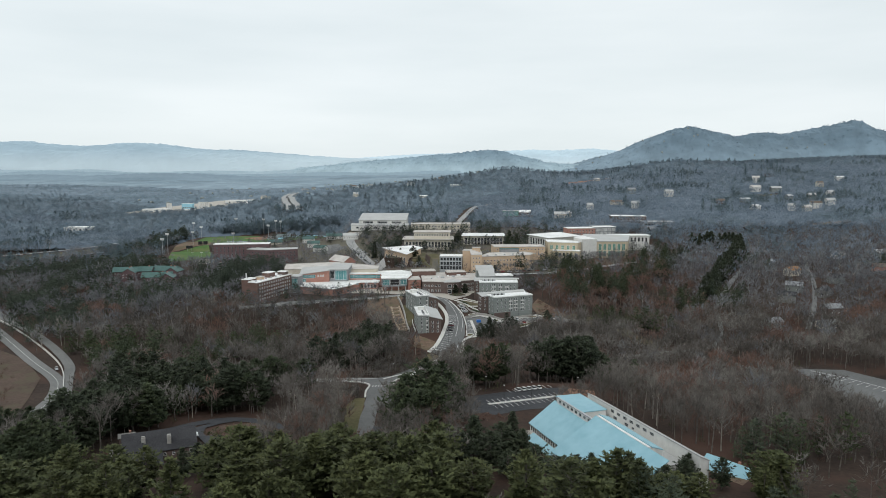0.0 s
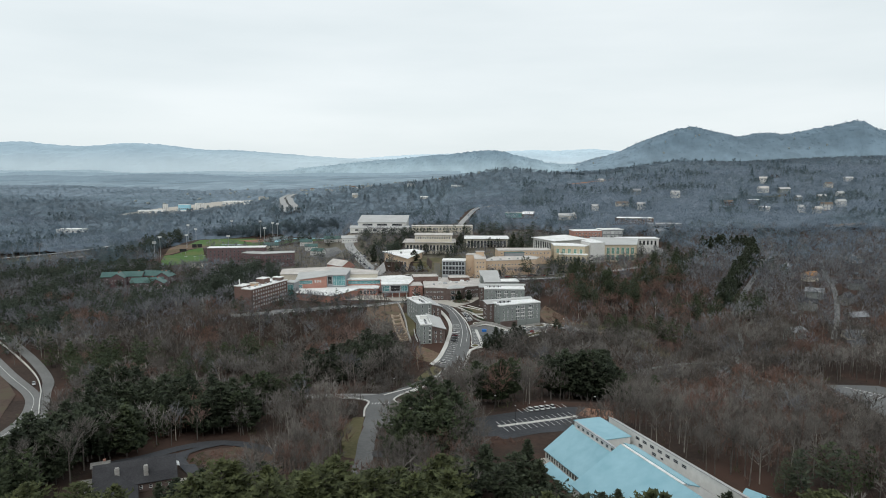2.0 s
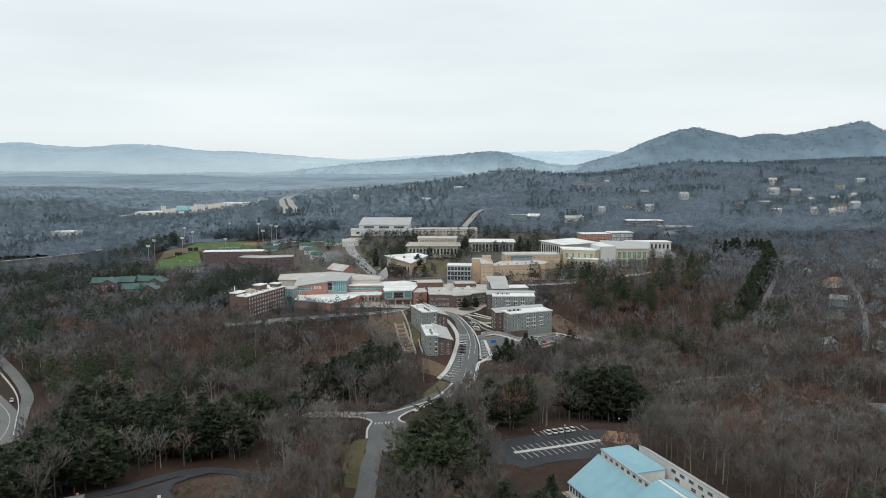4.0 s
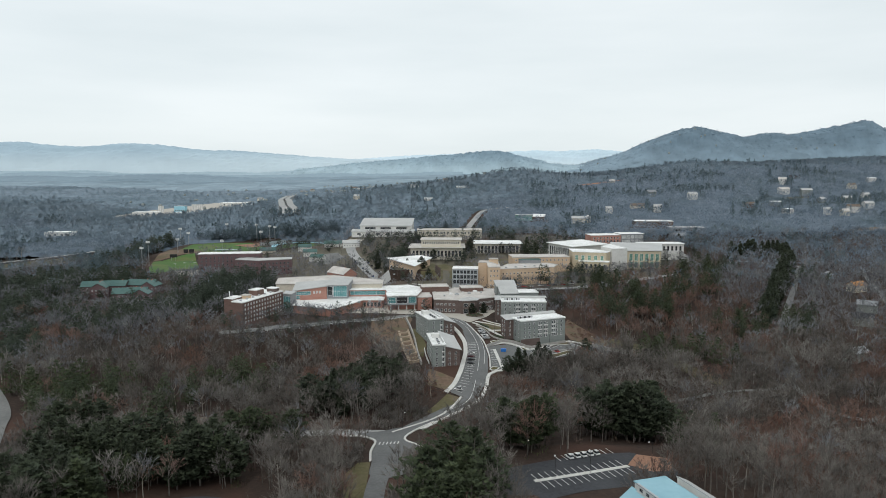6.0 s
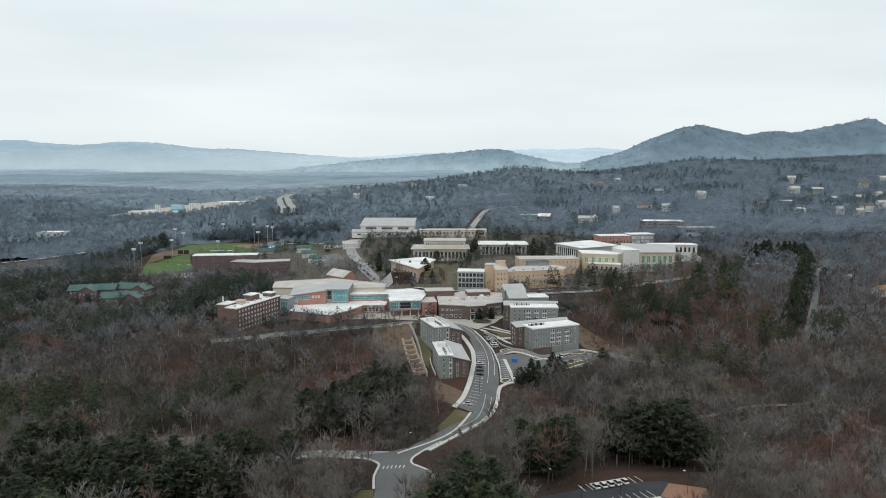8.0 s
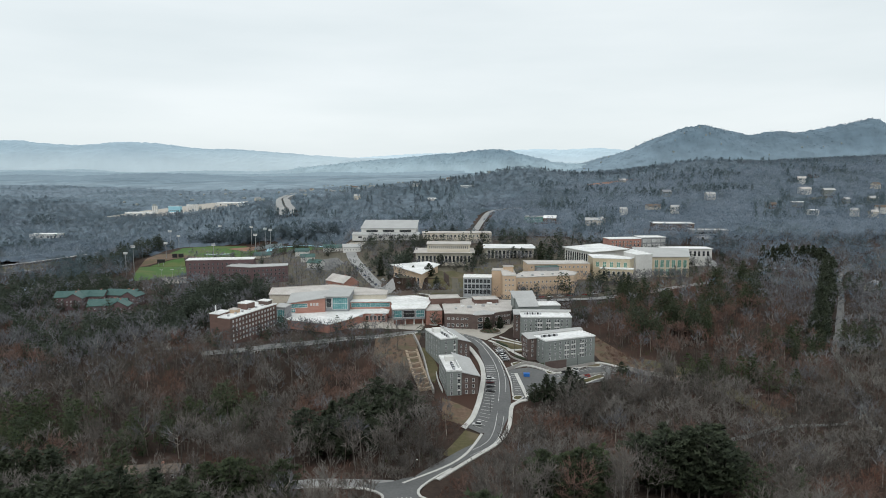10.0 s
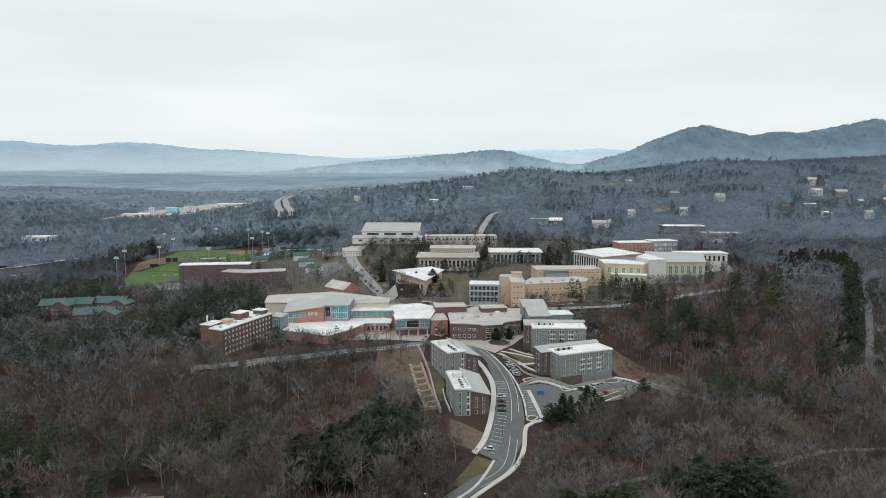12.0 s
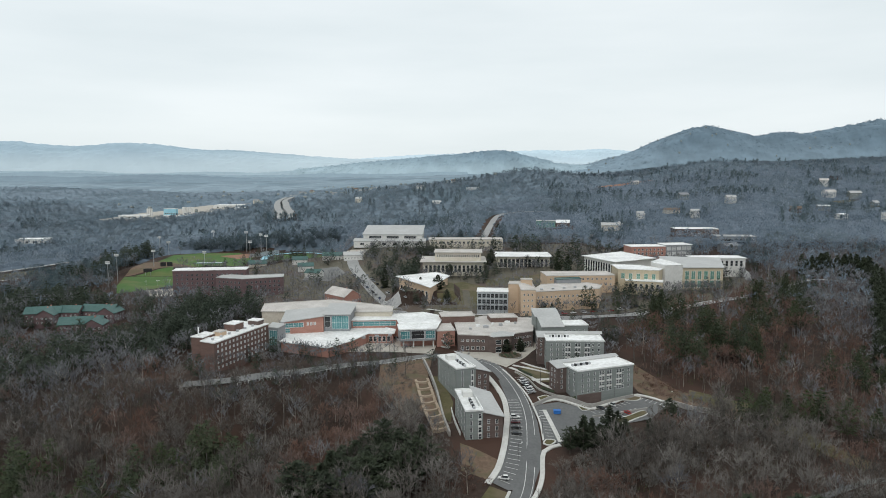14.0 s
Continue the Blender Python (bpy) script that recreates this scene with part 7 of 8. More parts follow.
bare_kinds = [tree_kind("bare_tree", t, (BARK, TWIG), "leafless grey-brown woodland tree", "tree", "bare woodland trees") for t in BARE_NEAR]
bare_kinds += [tree_kind("bare_tree", BARE_NEAR[1], (BARK, RED_TWIG), "leafless tree with russet twigs", "tree", "bare woodland trees")]
pale_kinds = [tree_kind("bare_tree", t, (PALE_BARK, TWIG), "leafless pale-barked sycamore in the woods", "tree", "pale sycamores") for t in BARE_NEAR[1:4]]
pine_kinds = [tree_kind("pine_tree", t, (BARK, NEEDLE), "dark green pine with ragged crown", "tree", "pines") for t in PINE_NEAR]
olive_kinds = [tree_kind("pine_tree", t, (BARK, OLIVE_NEEDLE), "olive green pine with bushy crown", "tree", "pines") for t in PINE_NEAR]
dark_kinds = [tree_kind("conifer", t, (BARK, DARK_NEEDLE), "dense dark conifer among bare trees", "tree", "dark conifers") for t in DENSE]

deep_kinds = [tree_kind("pine_tree", t, (BARK, DARK_NEEDLE), "very dark green pine with ragged crown", "tree", "pines") for t in PINE_NEAR[:3]]
take_poly([(44, 352), (88, 352), (92, 368), (52, 366)], 1)
take_poly([(-152, 384), (-122, 384), (-122, 408), (-152, 408)], 1)
# stands of evergreens: centre, half sizes, count, height, kind
STANDS = [(-10, 300, 13, 24, 17, 25, 0), (-30, 226, 52, 16, 34, 21, 1), (-112, 222, 24, 8, 10, 15, 1), (-160, 240, 22, 22, 28, 20, 0), (80, 220, 34, 12, 12, 17, 1), (-152, 306, 12, 44, 30, 22, 3),
          (-122, 350, 30, 13, 22, 22, 3), (-96, 384, 20, 10, 8, 20, 0), (-172, 368, 12, 26, 14, 21, 3), (70, 384, 21, 10, 26, 24, 3), (23, 360, 9, 8, 10, 21, 0), (-54, 462, 22, 18, 28, 18, 3), (-62, 440, 24, 14, 12, 18, 3),
          (-40, 200, 130, 10, 34, 20, 1)]
for cx, cy, rx, ry, n, tall, kind in STANDS:
    for _ in range(n):
        for _try in range(20):
            a, r = rng.uniform(0, 6.283), math.sqrt(rng.uniform(0, 1))
            x, y = cx + rx * r * math.cos(a), cy + ry * r * math.sin(a)
            if not taken(x, y):
                break
        else:
            continue
        plant((pine_kinds, olive_kinds, dark_kinds, deep_kinds)[kind], x, y, tall * rng.uniform(0.72, 1.2), rng, (1.15, 1.35, 1.1, 1.2)[kind])
        take_disc(x, y, 3)

HALL_PINES = ((48, 236, 13), (41, 231, 14), (58, 227, 12), (34, 240, 15), (-84, 250, 14), (-78, 258, 13), (-90, 243, 13), (-72, 250, 15), (-66, 262, 14), (-97, 246, 12), (-75, 270, 12), (-60, 250, 16), (28, 267, 18), (23, 260, 16), (31, 258, 14), (86, 231, 15), (83, 226, 13), (66, 224, 11), (74, 219, 12), (96, 226, 12), (18, 251, 16), (12, 262, 18), (7, 249, 16), (2, 256, 17), (54, 240, 12), (24, 243, 12), (14, 272, 14))
CAR_PARK_PINES = ((27, 477, 13), (33, 479, 17), (37, 481, 15), (46, 487, 18), (50, 489, 15), (53, 486, 13), (66, 494, 10), (77, 501, 17), (80, 503, 13), (41, 482, 12))
# conifers beside the eastern street, a few at the car park and on the campus
row = smooth_line([(298, 800), (326, 806), (342, 792), (330, 752), (286, 672), (246, 604), (224, 566)], 4.4)
for x, y in row:
    for off in (-2, -7):
        px_, py_ = x + off + rng.uniform(-1.2, 1.2), y + rng.uniform(-1.5, 1.5)
        plant(dark_kinds, px_, py_, rng.uniform(14, 22), rng, 0.95)
for x, y, tall in ((11, 604, 9), (20, 607, 9), (-32, 735, 12), (-46, 742, 9), (46, 690, 9), (53, 695, 7)):
    plant(dark_kinds, x, y, tall, rng, 1.5)

for x, y, tall in CAR_PARK_PINES + HALL_PINES:
    plant(deep_kinds, x, y, tall, rng, 1.3 if y < 300 else 1.1)
    take_disc(x, y, 4)
# single evergreens standing between the campus halls
for kinds_, spots in ((dark_kinds, ((-79, 790, 19, 1.0), (82, 847, 21, 1.0), (91, 845, 16, 1.2), (130, 787, 11, 1.2), (43, 1084, 13, 1.2), (270, 902, 13, 1.3))),
                      (deep_kinds, ((-56, 832, 15, 1.3), (-54, 848, 17, 1.0), (-22, 828, 14, 1.35), (-25, 716, 13, 1.2), (17, 868, 15, 1.0), (20, 876, 18, 0.9)))):
    for x, y, tall, wide in spots:
        plant(kinds_, x, y, tall, rng, wide)
# bare trees between the lower car park, the road and the terraces
for x, y in ((20, 452), (30, 458), (40, 464), (52, 470), (62, 478), (74, 484), (86, 492), (98, 498), (34, 448), (56, 460), (84, 478), (104, 510), (68, 468), (46, 452), (-44, 500), (-38, 486), (-30, 470), (-48, 474), (-26, 444), (-36, 430), (-44, 420), (-30, 418), (-52, 520), (-56, 545), (-48, 560), (-60, 530)):
    plant(bare_kinds, x + rng.uniform(-2, 2), y + rng.uniform(-2, 2), rng.uniform(11, 19), rng, 1.1)
# bare trees nearest to the flight, one by one
X, Y = scatter(-200, 200, 262, 452, 7.6)
keep = ~inside(CAMPUS, X, Y)
X, Y = X[keep], Y[keep]
order = np.argsort(Y + np.abs(X) * 0.6)[:256]
for x, y in zip(X[order], Y[order]):
    if x < -122 and y < 345 and rng.uniform() < 0.7:
        plant(deep_kinds if rng.uniform() < 0.6 else pine_kinds, x, y, rng.uniform(17, 23), rng, 1.2)
        continue
    plant(pale_kinds if rng.uniform() < 0.12 else bare_kinds, x, y, rng.uniform(17, 25), rng, 1.0)
rest_x, rest_y = np.delete(X, order), np.delete(Y, order)

# the rest of the near woods
X, Y = scatter(-620, 620, 240, 945, 7.0)
far_enough = ~((np.abs(X) < 200) & (Y < 452) & (Y > 258))
keep = ~inside(CAMPUS, X, Y) & far_enough & (Y > 245)
X, Y = np.concatenate([X[keep], rest_x]), np.concatenate([Y[keep], rest_y])
ever = patchy(X, Y, 0.012, 3.0) + 0.3 * ((X < -190) & (Y > 570)) + 0.2 * ((X < -100) & (Y < 420)) + 0.1 * (X < -100) + 0.2 * ((X < -150) & (Y > 400) & (Y < 600)) - 0.15 * ((X > -180) & (X < -40) & (Y > 400) & (Y < 520)) > 0.47
ever &= rng.uniform(size=len(X)) < 0.8
pal = (rng.uniform(size=len(X)) < 0.05) & ~ever
slope_e = (X > 84) & (X < 215) & (Y > 515) & (Y < 720)
rus = ((patchy(X, Y, 0.02, 9.0) > 0.33) & (Y < 600) | slope_e & (rng.uniform(size=len(X)) < 0.55)) & ~ever & ~pal
pln = ~ever & ~pal & ~rus & ~(slope_e & (rng.uniform(size=len(X)) < 0.5))
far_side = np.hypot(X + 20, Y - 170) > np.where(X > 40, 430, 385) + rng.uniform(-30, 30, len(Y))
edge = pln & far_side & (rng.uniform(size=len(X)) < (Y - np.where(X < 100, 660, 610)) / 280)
# woods past the near trees take the haze-tinted twig and needle colours
for sel, nm, lb, tp, mt, lo, hi, wd in ((edge, "bare_woods", "haze-blue leafless woods at the foot of the hills", BARE_BACK, (BARK, HAZED_HILL_TWIG), 12, 18, 1.2),
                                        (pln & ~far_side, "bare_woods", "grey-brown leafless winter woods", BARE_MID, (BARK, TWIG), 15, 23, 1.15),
                                        (pln & far_side & ~edge, "bare_woods", "haze-greyed leafless woods beside the campus", BARE_BACK, (BARK, HAZED_MID_TWIG), 13, 20, 1.15),
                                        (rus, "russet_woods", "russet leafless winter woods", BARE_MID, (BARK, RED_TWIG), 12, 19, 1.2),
                                        (pal, "pale_trees", "pale-barked leafless trees in the woods", BARE_MID, (PALE_BARK, HAZED_MID_TWIG), 15, 22, 1.25),
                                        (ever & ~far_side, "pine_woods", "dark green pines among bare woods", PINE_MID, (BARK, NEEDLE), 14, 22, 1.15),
                                        (ever & far_side & (Y < 760), "pine_woods", "haze-greyed pines beside the campus", PINE_MID, (BARK, HAZED_MID_PINE), 13, 20, 1.15),
                                        (ever & far_side & (Y >= 760), "pine_woods", "haze-blue pines at the foot of the hills", PINE_MID, (BARK, HAZED_HILL_NEEDLE), 12, 19, 1.15)):
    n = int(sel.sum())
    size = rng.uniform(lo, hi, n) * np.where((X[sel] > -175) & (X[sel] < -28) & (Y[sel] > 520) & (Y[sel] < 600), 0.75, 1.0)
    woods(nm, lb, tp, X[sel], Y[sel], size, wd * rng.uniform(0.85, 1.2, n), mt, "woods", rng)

# trees scattered on the campus
X, Y = scatter(-350, 260, 560, 1010, 8.0)
keep = inside(CAMPUS, X, Y)
X, Y = X[keep], Y[keep]
ever = patchy(X, Y, 0.02, 13.0) + rng.uniform(-0.25, 0.25, len(X)) > 0.3
# campus trees wear twig and needle colours lightened for haze
for sel, nm, lb, tp, mt in ((ever, "campus_pines", "dark pines between campus buildings", PINE_MID, (BARK, HAZED_MID_PINE)), (~ever, "campus_trees", "bare trees between campus buildings", BARE_BACK, (BARK, HAZED_MID_TWIG))):
    n = int(sel.sum())
    woods(nm, lb, tp, X[sel], Y[sel], rng.uniform(8, 15, n), 1.3 * rng.uniform(0.85, 1.2, n), mt, "woods", rng)

# trees close in front of the campus halls
fx, fy = [], []
for ax, ay, bx, by, n in ((-74, 742, -40, 706, 12), (-50, 828, 14, 826, 16), (24, 858, 80, 856, 12), (112, 782, 160, 800, 9), (112, 728, 150, 720, 9), (158, 748, 206, 748, 9), (44, 686, 92, 700, 10), (-4, 680, 18, 680, 4),
                          (-166, 556, -134, 600, 12), (-118, 592, -66, 600, 14), (-262, 772, -170, 762, 20), (-335, 672, -240, 668, 30), (-300, 640, -240, 634, 22), (-330, 690, -330, 650, 12), (-262, 676, -236, 690, 10), (-120, 950, -50, 950, 12), (160, 866, 220, 872, 10), (150, 738, 250, 762, 26), (98, 704, 190, 734, 20), (120, 722, 200, 750, 14), (-100, 700, -50, 690, 8), (-120, 760, -100, 800, 10), (-70, 800, -84, 850, 10), (40, 668, 110, 684, 10), (-60, 596, -44, 602, 5), (-150, 521, -104, 547, 18), (-104, 547, -54, 579, 20), (-128, 596, -100, 588, 8)):
    u_ = (np.arange(n) + rng.uniform(0.2, 0.8, n)) / n
    fx.append(ax + (bx - ax) * u_ + rng.uniform(-3, 3, n))
    fy.append(ay + (by - ay) * u_ + rng.uniform(-4, 2, n))
fx, fy = np.concatenate(fx), np.concatenate(fy)
green = rng.uniform(size=len(fx)) < 0.3
# same haze-lightened colours for the trees before the halls
for sel, nm, lb, tp, mt in ((green, "campus_pines", "dark evergreens in front of campus halls", PINE_MID, (BARK, HAZED_MID_PINE)), (~green, "campus_trees", "slim bare trees in front of campus halls", BARE_MID, (BARK, HAZED_MID_TWIG))):
    n = int(sel.sum())
    woods(nm, lb, tp, fx[sel], fy[sel], rng.uniform(7, 12.5, n), 1.15 * rng.uniform(0.85, 1.2, n), mt, "woods", rng)

# pine stands on the slopes round the campus
px_, py_ = [], []
for cx, cy, rx, ry, n in ((-232, 632, 46, 30, 52), (-190, 690, 34, 34, 46),
                          (-290, 560, 60, 40, 50), (-330, 700, 34, 40, 40), (-345, 640, 22, 26, 26), (-385, 965, 16, 60, 50), (-372, 850, 14, 40, 34), 
                          (-60, 905, 60, 18, 18), (90, 900, 40, 14, 14), (30, 930, 50, 14, 12), (86, 790, 14, 10, 8), (-60, 770, 10, 20, 12)):
    a_n, r_n = rng.uniform(0, 6.283, n), np.sqrt(rng.uniform(0, 1, n))
    px_.append(cx + rx * r_n * np.cos(a_n))
    py_.append(cy + ry * r_n * np.sin(a_n))
X, Y = np.concatenate(px_), np.concatenate(py_)
keep = ~taken(X, Y)
X, Y = X[keep], Y[keep]
n = len(X)
woods("pine_stand", "dark pines standing on the campus slopes", PINE_MID, X, Y, rng.uniform(14, 23, n), 1.15 * rng.uniform(0.85, 1.2, n), (BARK, HAZED_MID_PINE), "woods", rng)

# evergreens behind the fields and the upper halls
px_, py_ = [], []
for cx, cy, rx, ry, n in ((-245, 1080, 90, 16, 60), (-300, 1040, 60, 10, 50), (-195, 1040, 50, 10, 40), (-40, 985, 90, 12, 20), (130, 985, 60, 20, 16), (40, 1060, 70, 20, 20)):
    a_n, r_n = rng.uniform(0, 6.283, n), np.sqrt(rng.uniform(0, 1, n))
    px_.append(cx + rx * r_n * np.cos(a_n))
    py_.append(cy + ry * r_n * np.sin(a_n))
X, Y = np.concatenate(px_), np.concatenate(py_)
keep = ~taken(X, Y)
X, Y = X[keep], Y[keep]
n = len(X)
# trunks and needles use the hillside colours with haze in them
woods("pine_stand", "haze-blue evergreens behind the sports fields", PINE_MID, X, Y, rng.uniform(12, 19, n), 1.2 * rng.uniform(0.85, 1.2, n), (HAZED_HILL_TWIG, HAZED_HILL_NEEDLE), "woods", rng)

# tall pines standing apart on the eastern slope
px_, py_ = [], []
for cx, cy, rx, ry, n in ((124, 640, 24, 32, 26), (112, 585, 12, 22, 8), (156, 604, 22, 30, 22), (186, 640, 26, 30, 15), (222, 690, 22, 22, 16), (190, 545, 16, 14, 9), (150, 500, 30, 24, 7), (228, 540, 10, 10, 6), (96, 690, 30, 10, 9)):
    a_n, r_n = rng.uniform(0, 6.283, n), np.sqrt(rng.uniform(0, 1, n))
    px_.append(cx + rx * r_n * np.cos(a_n))
    py_.append(cy + ry * r_n * np.sin(a_n))
X, Y = np.concatenate(px_), np.concatenate(py_)
keep = ~taken(X, Y)
X, Y = X[keep], Y[keep]
n = len(X)
woods("pine_stand", "tall dark pines above russet slope", PINE_TALL, X, Y, rng.uniform(17, 26, n), rng.uniform(0.9, 1.25, n), (BARK, NEEDLE), "woods", rng)

# woods under and behind the start of the flight
X, Y = scatter(-260, 260, 90, 246, 14, slope=10, back=400)
keep = (Y < 185) | (X > 60) | (X < -190)
X, Y = X[keep], Y[keep]
ever = (patchy(X, Y, 0.015, 7.0) + 0.9 * (X < -60) > 0.0) & (Y > 130)
for sel, nm, lb, tp, mt in ((ever, "pine_woods", "dark green pines on the near slope", PINE_MID, (BARK, DARK_NEEDLE)), (~ever, "bare_woods", "leafless winter woods on the near slope", BARE_BACK, (BARK, TWIG))):
    n = int(sel.sum())
    woods(nm, lb, tp, X[sel], Y[sel], rng.uniform(13, 19, n), 1.25 * rng.uniform(0.85, 1.2, n), mt, "woods", rng)

X, Y = scatter(-300, 300, -160, 90, 24, slope=10, back=4000)
woods("bare_woods", "leafless winter woods on the far slope", BARE_BACK, X, Y, rng.uniform(13, 19, len(X)), 1.25 * rng.uniform(0.85, 1.2, len(X)), (BARK, TWIG), "woods", rng)
# low brush on banks and verges
SHRUB = [clump_template(s, 46, 0.34, 0.5, 0.05) for s in (61, 62)]
THICKET = [clump_template(s, 16, 0.5, 0.5, 0.05, 0.05) for s in (63, 64, 65)]
X, Y = scatter(-230, 230, 250, 600, 6.0)
keep = ~inside(CAMPUS, X, Y) & (rng.uniform(size=len(X)) < 0.75)
X, Y = X[keep], Y[keep]
# the first brush takes a darker colour, painting in shade between the trees
for k, mt in enumerate((BRUSH, RED_TWIG, OLIVE_NEEDLE)):
    sel = np.floor(rng.uniform(0, 2.25, len(X))) == k
    woods("undergrowth", ("shade-darkened brush under the bare trees", "russet brush under the bare trees", "olive evergreen brush under the bare trees")[k], THICKET, X[sel], Y[sel], rng.uniform(1.5, 4.5, sel.sum()), rng.uniform(0.9, 1.6, sel.sum()), (BARK, mt), "shrubs", rng)
for nm, lb, poly, n, lo, hi, mt in (("brush_shrubs", "russet leafless shrubs inside the bend", [(-107, 309), (-95, 322), (-70, 312), (-70, 304), (-95, 286)], 90, 1.0, 2.6, RED_TWIG),
                                    ("brush_shrubs", "yellow-green shrubs along the drive", [(-111, 303), (-105, 313), (-100, 312), (-96, 286), (-98, 284)], 26, 0.8, 1.6, OLIVE_NEEDLE),
                                    ("brush_shrubs", "dry brush on the bank beside the dormitory", [(78, 552), (90, 536), (120, 524), (124, 530), (98, 556), (84, 598)], 120, 0.8, 2.2, RED_TWIG),
                                    ("brush_shrubs", "dry shrubs on the slope under the street", [(-60, 583), (-42, 585), (-45, 545), (-58, 548)], 70, 0.7, 1.8, TWIG),
                                    ("brush_shrubs", "brown brush on the highway bank", [(-310, 460), (-245, 385), (-226, 345), (-222, 300), (-280, 290), (-350, 370)], 420, 0.8, 2.2, RED_TWIG),
                                    ("brush_shrubs", "bare brush below the car park", [(16, 448), (24, 472), (60, 488), (92, 504), (112, 498), (74, 466), (36, 440)], 260, 1.5, 5.0, TWIG),
                                    ("brush_shrubs", "russet brush below the car park", [(16, 448), (24, 472), (60, 488), (92, 504), (112, 498), (74, 466), (36, 440)], 140, 1.0, 3.0, RED_TWIG),
                                    ("brush_shrubs", "bare brush below the terraces", [(-64, 505), (-38, 500), (-27, 486), (-20, 455), (-40, 448), (-60, 480)], 160, 1.2, 4.0, TWIG),
                                    ("brush_shrubs", "bare brush above the junction", [(-30, 442), (-16, 428), (-24, 414), (-38, 404), (-52, 412), (-42, 440)], 130, 1.2, 4.5, TWIG),
                                    ("brush_shrubs", "bare shrubs beside the junction", [(-62, 350), (-48, 366), (-46, 384), (-54, 392), (-75, 388), (-70, 360)], 110, 1.5, 4.5, TWIG),
                                    ("brush_shrubs", "russet shrubs inside the road's bend", [(-20, 350), (-16, 372), (-2, 400), (12, 434), (8, 438), (-10, 412), (-22, 388), (-18, 368)], 110, 0.8, 2.4, RED_TWIG),
                                    ("brush_shrubs", "olive shrubs on the verge", [(-53, 352), (-46, 322), (-50, 316), (-60, 345)], 30, 1.0, 2.6, OLIVE_NEEDLE),
                                    ("brush_shrubs", "dry shrubs below the dormitory", [(-24, 470), (-8, 458), (-14, 440), (-30, 452)], 60, 0.8, 2.4, RED_TWIG),
                                    ("brush_shrubs", "russet shrubs before the car park", [(8, 300), (34, 306), (24, 310), (4, 320), (-6, 314)], 50, 0.8, 2.2, RED_TWIG),
                                    ("brush_shrubs", "tan brush behind the sports hall", [(68, 300), (78, 304), (112, 236), (104, 228)], 60, 0.5, 1.3, RED_TWIG)):
    bx = [q[0] for q in poly]
    by = [q[1] for q in poly]
    X, Y = rng.uniform(min(bx), max(bx), n * 4), rng.uniform(min(by), max(by), n * 4)
    ok = inside(poly, X, Y)
    X, Y = X[ok][:n], Y[ok][:n]
    woods(nm, lb, SHRUB, X, Y, rng.uniform(lo, hi, len(X)) + 0.4, rng.uniform(0.9, 1.6, len(X)), (BARK, mt), "shrubs", rng)

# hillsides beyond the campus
canopy("far_woods", "closed haze-tinted canopy of the hillside woods", 945, 1480, 5.2, 10.5, 7.5, HAZED_HILL_CANOPY)
canopy("far_woods", "closed haze-blue canopy of the far woods", 1480, 1960, 7.5, 13, 9, HAZED_FAR_CANOPY)
canopy("far_woods", "closed pale haze-blue canopy of the valley woods", 1960, 2800, 11, 18, 11, HAZED_VALLEY_CANOPY)
canopy("far_woods", "closed canopy of distant woods, pale with haze", 2800, 6500, 38, 60, 18, HAZED_DISTANT_CANOPY)
# each belt's colours carry more painted haze than the belt before
for w0, w1, step, lo, hi, tops, mats in ((500, 1480, 11.5, 13, 19, HILL_BARE, (HAZED_HILL_TWIG, HAZED_HILL_TWIG, HAZED_HILL_NEEDLE)), (1480, 1960, 18, 14, 20, FAR_BARE, (HAZED_FAR_TWIG, HAZED_FAR_TWIG, HAZED_FAR_NEEDLE)),
                                         (1960, 2800, 24, 12, 16, FAR_BARE, (HAZED_VALLEY, HAZED_VALLEY, HAZED_VALLEY_PINE))):
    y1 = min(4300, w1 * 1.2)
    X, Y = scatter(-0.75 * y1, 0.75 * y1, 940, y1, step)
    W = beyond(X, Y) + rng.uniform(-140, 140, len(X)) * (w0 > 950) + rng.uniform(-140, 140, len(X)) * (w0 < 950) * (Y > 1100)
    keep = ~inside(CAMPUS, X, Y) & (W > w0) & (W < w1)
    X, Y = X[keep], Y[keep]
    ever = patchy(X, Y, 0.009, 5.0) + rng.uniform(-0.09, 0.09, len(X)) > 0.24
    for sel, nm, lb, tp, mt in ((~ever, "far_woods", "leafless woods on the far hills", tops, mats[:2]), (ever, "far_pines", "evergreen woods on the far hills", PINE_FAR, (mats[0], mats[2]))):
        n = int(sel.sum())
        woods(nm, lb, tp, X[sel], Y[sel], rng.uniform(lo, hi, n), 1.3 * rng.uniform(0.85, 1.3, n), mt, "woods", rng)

# tall evergreens standing out of the hillside woods, singly and in small groups; the last eight groups are placed to
# screen the motorway's open end from the camera
gx_, gy_ = np.append(rng.uniform(-250, 800, 82), np.linspace(-312, -262, 8)), np.append(rng.uniform(1000, 1750, 82), np.linspace(1288, 1280, 8))
X, Y = np.repeat(gx_, 4) + rng.normal(0, 14, 360), np.repeat(gy_, 4) + rng.normal(0, 10, 360)
keep = ~taken(X, Y) & ~inside(CAMPUS, X, Y) & (np.abs(X) < 0.7 * Y)
X, Y = X[keep], Y[keep]
woods("hillside_pines", "tall dark evergreens above the hillside woods", PINE_FAR, X, Y, rng.uniform(19, 27, len(X)), rng.uniform(0.7, 1.0, len(X)), (HAZED_HILL_TWIG, HAZED_HILL_NEEDLE), "woods", rng)

# evergreens and bare trees close round the hillside houses, in the haze-tinted hillside colours
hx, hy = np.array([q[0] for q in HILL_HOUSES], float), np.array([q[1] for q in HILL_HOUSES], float)
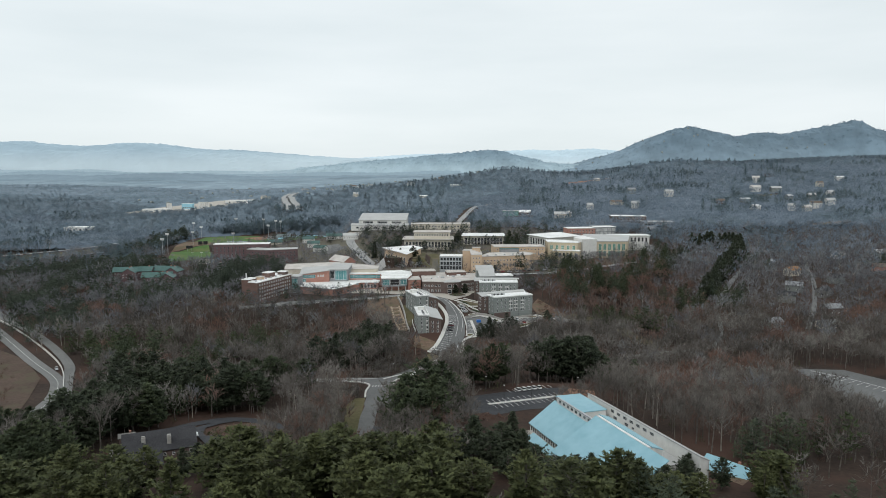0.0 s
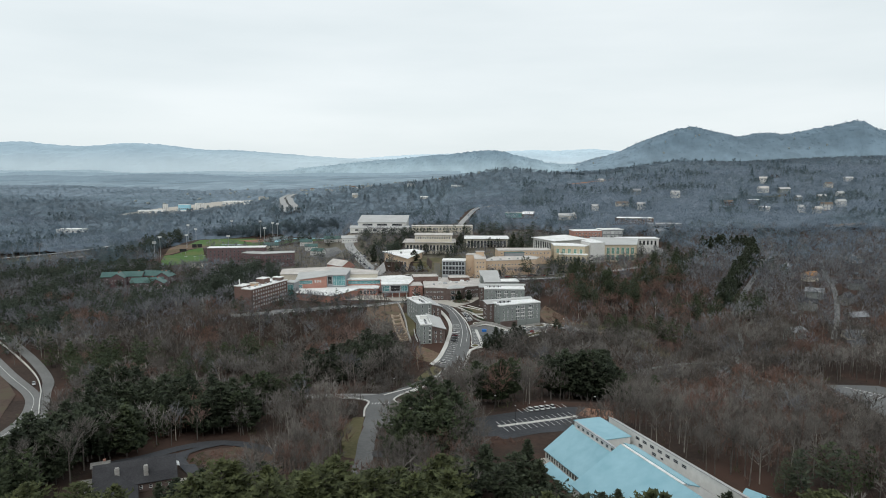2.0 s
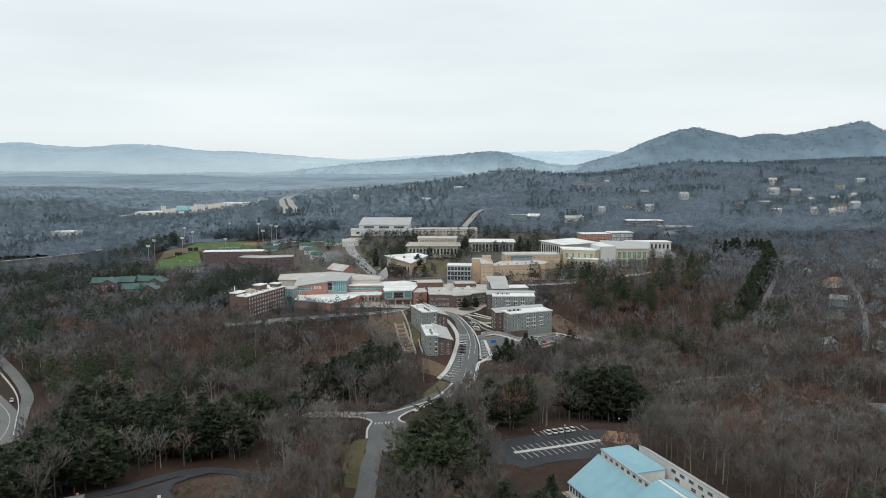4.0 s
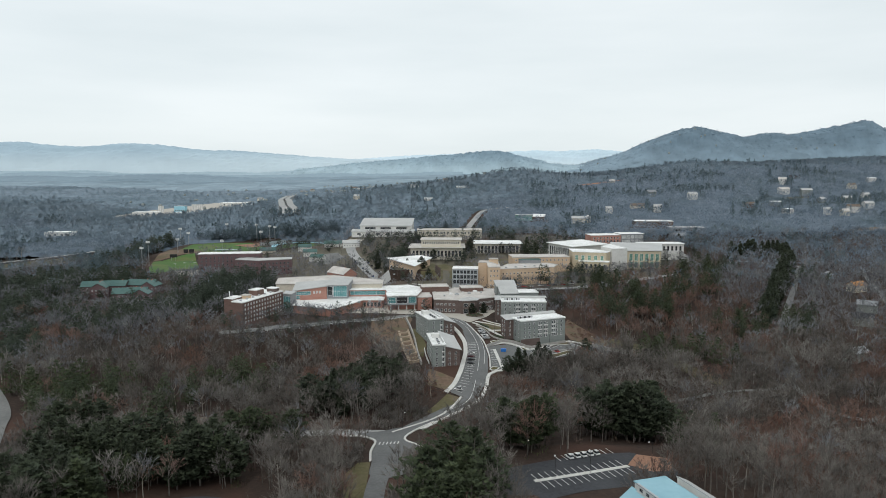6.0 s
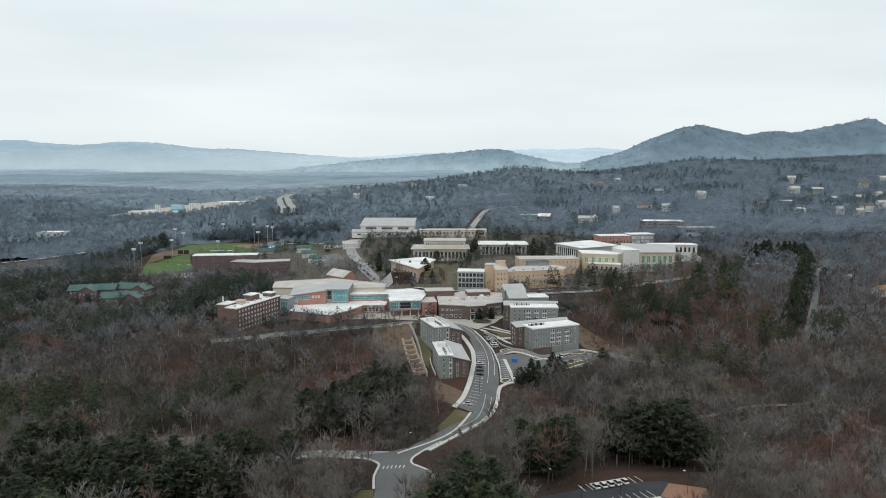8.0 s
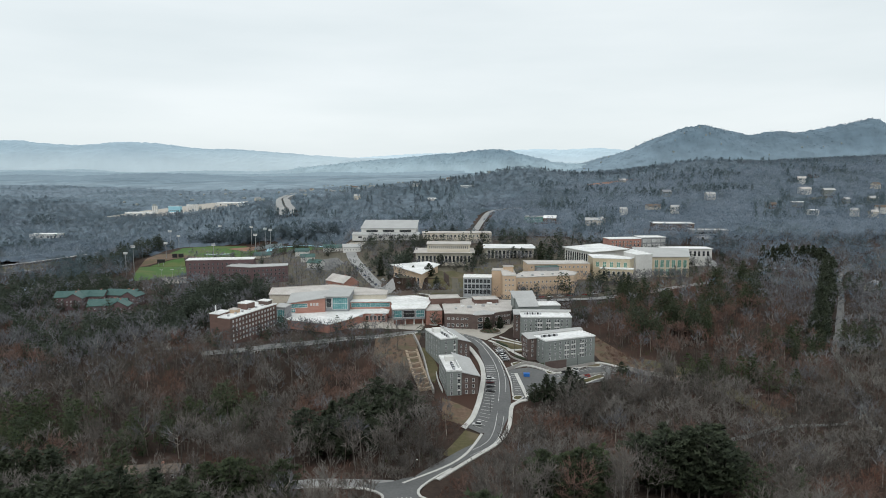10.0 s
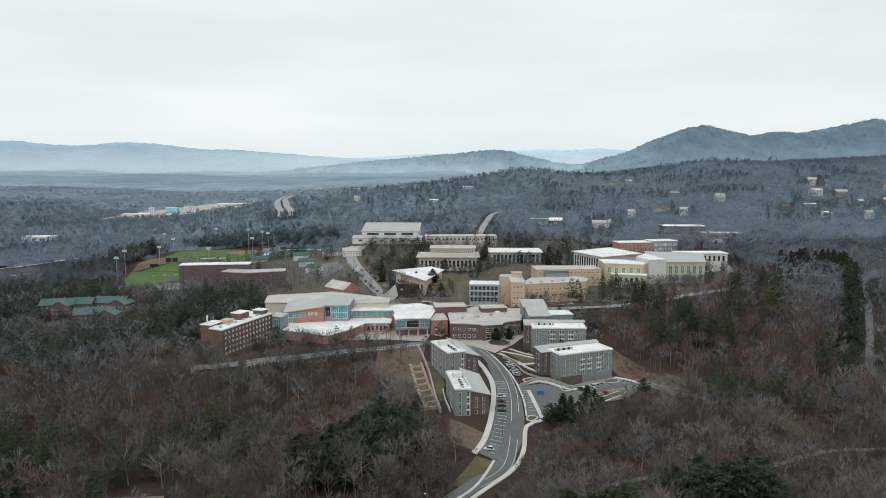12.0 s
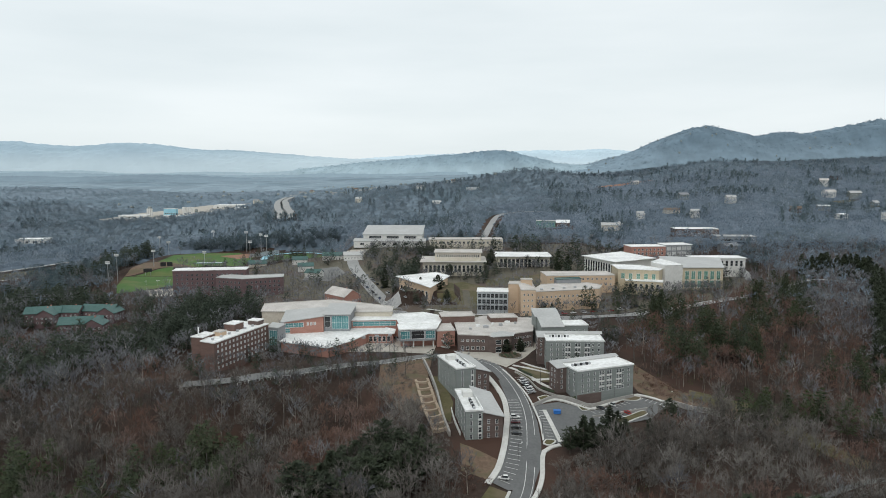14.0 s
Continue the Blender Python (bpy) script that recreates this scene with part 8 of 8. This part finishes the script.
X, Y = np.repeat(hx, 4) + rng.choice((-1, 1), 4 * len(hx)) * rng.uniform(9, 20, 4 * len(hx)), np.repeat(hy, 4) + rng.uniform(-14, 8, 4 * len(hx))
woods("hillside_pines", "dark evergreens beside hillside houses", PINE_FAR, X, Y, rng.uniform(11, 20, len(X)), rng.uniform(0.9, 1.3, len(X)), (HAZED_HILL_TWIG, HAZED_HILL_NEEDLE), "woods", rng)
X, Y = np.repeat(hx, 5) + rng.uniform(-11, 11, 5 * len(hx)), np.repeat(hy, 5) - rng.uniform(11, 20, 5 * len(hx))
woods("far_woods", "bare trees in front of hillside houses", BARE_BACK, X, Y, rng.uniform(8, 12, len(X)), rng.uniform(0.9, 1.2, len(X)), (HAZED_HILL_TWIG, HAZED_HILL_TWIG), "woods", rng)

# trees standing out on the far mountain sides, in the hills' hazed and glowing colour
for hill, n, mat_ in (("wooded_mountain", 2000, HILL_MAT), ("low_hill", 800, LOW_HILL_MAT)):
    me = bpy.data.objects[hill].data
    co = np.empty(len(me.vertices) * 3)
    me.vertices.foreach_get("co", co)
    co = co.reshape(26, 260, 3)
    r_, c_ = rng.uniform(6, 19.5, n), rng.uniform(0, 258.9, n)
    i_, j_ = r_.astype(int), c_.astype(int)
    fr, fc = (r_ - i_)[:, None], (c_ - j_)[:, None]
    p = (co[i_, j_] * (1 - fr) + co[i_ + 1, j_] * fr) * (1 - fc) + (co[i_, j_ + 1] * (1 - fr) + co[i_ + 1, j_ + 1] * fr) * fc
    top = root("mountain_trees", 0, 0, 0, 0, "trees standing along the haze-blue mountain sides", "woods", kind="stuff")
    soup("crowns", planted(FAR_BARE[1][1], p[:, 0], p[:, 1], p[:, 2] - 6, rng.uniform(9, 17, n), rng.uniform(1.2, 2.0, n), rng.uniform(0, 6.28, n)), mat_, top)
    if hill == "wooded_mountain":
        mountain = p

# houses too far off to tell apart, on the mountain and in the valley
bm = bmesh.new()
far_h = [(*mountain[k], 0.6) for k in range(0, 420, 12)]
for _ in range(70):
    x, y = rng.uniform(-900, 150), rng.uniform(1750, 2900)
    far_h.append((x, y, h(x, y) + 6.0, 0.6))
for x, y, z, s in far_h:
    l_, d_ = s * rng.uniform(4, 9), s * rng.uniform(4, 6)
    m = pose(x, y, z, 0, 0, rng.uniform(-40, 40))
    v = [bm.verts.new(m @ Vector(q)) for q in ((-l_, -d_, -3), (l_, -d_, -3), (l_, d_, -3), (-l_, d_, -3), (-l_, -d_, 5), (l_, -d_, 5), (l_, d_, 5), (-l_, d_, 5), (-l_, 0, 8.5), (l_, 0, 8.5))]
    for f in ((0, 1, 5, 4), (2, 3, 7, 6), (1, 2, 6, 9, 5), (3, 0, 4, 8, 7), (4, 5, 9, 8), (6, 7, 8, 9)):
        bm.faces.new([v[i] for i in f])
far_houses = part("distant_houses", bm, GREY_SIDING)
tagged(far_houses, "scattered pale houses on distant wooded slopes", "houses", kind="stuff")

for k in bare_kinds + pale_kinds + pine_kinds + olive_kinds + dark_kinds + deep_kinds:
    for o in (*k.children_recursive, k):
        bpy.data.objects.remove(o)
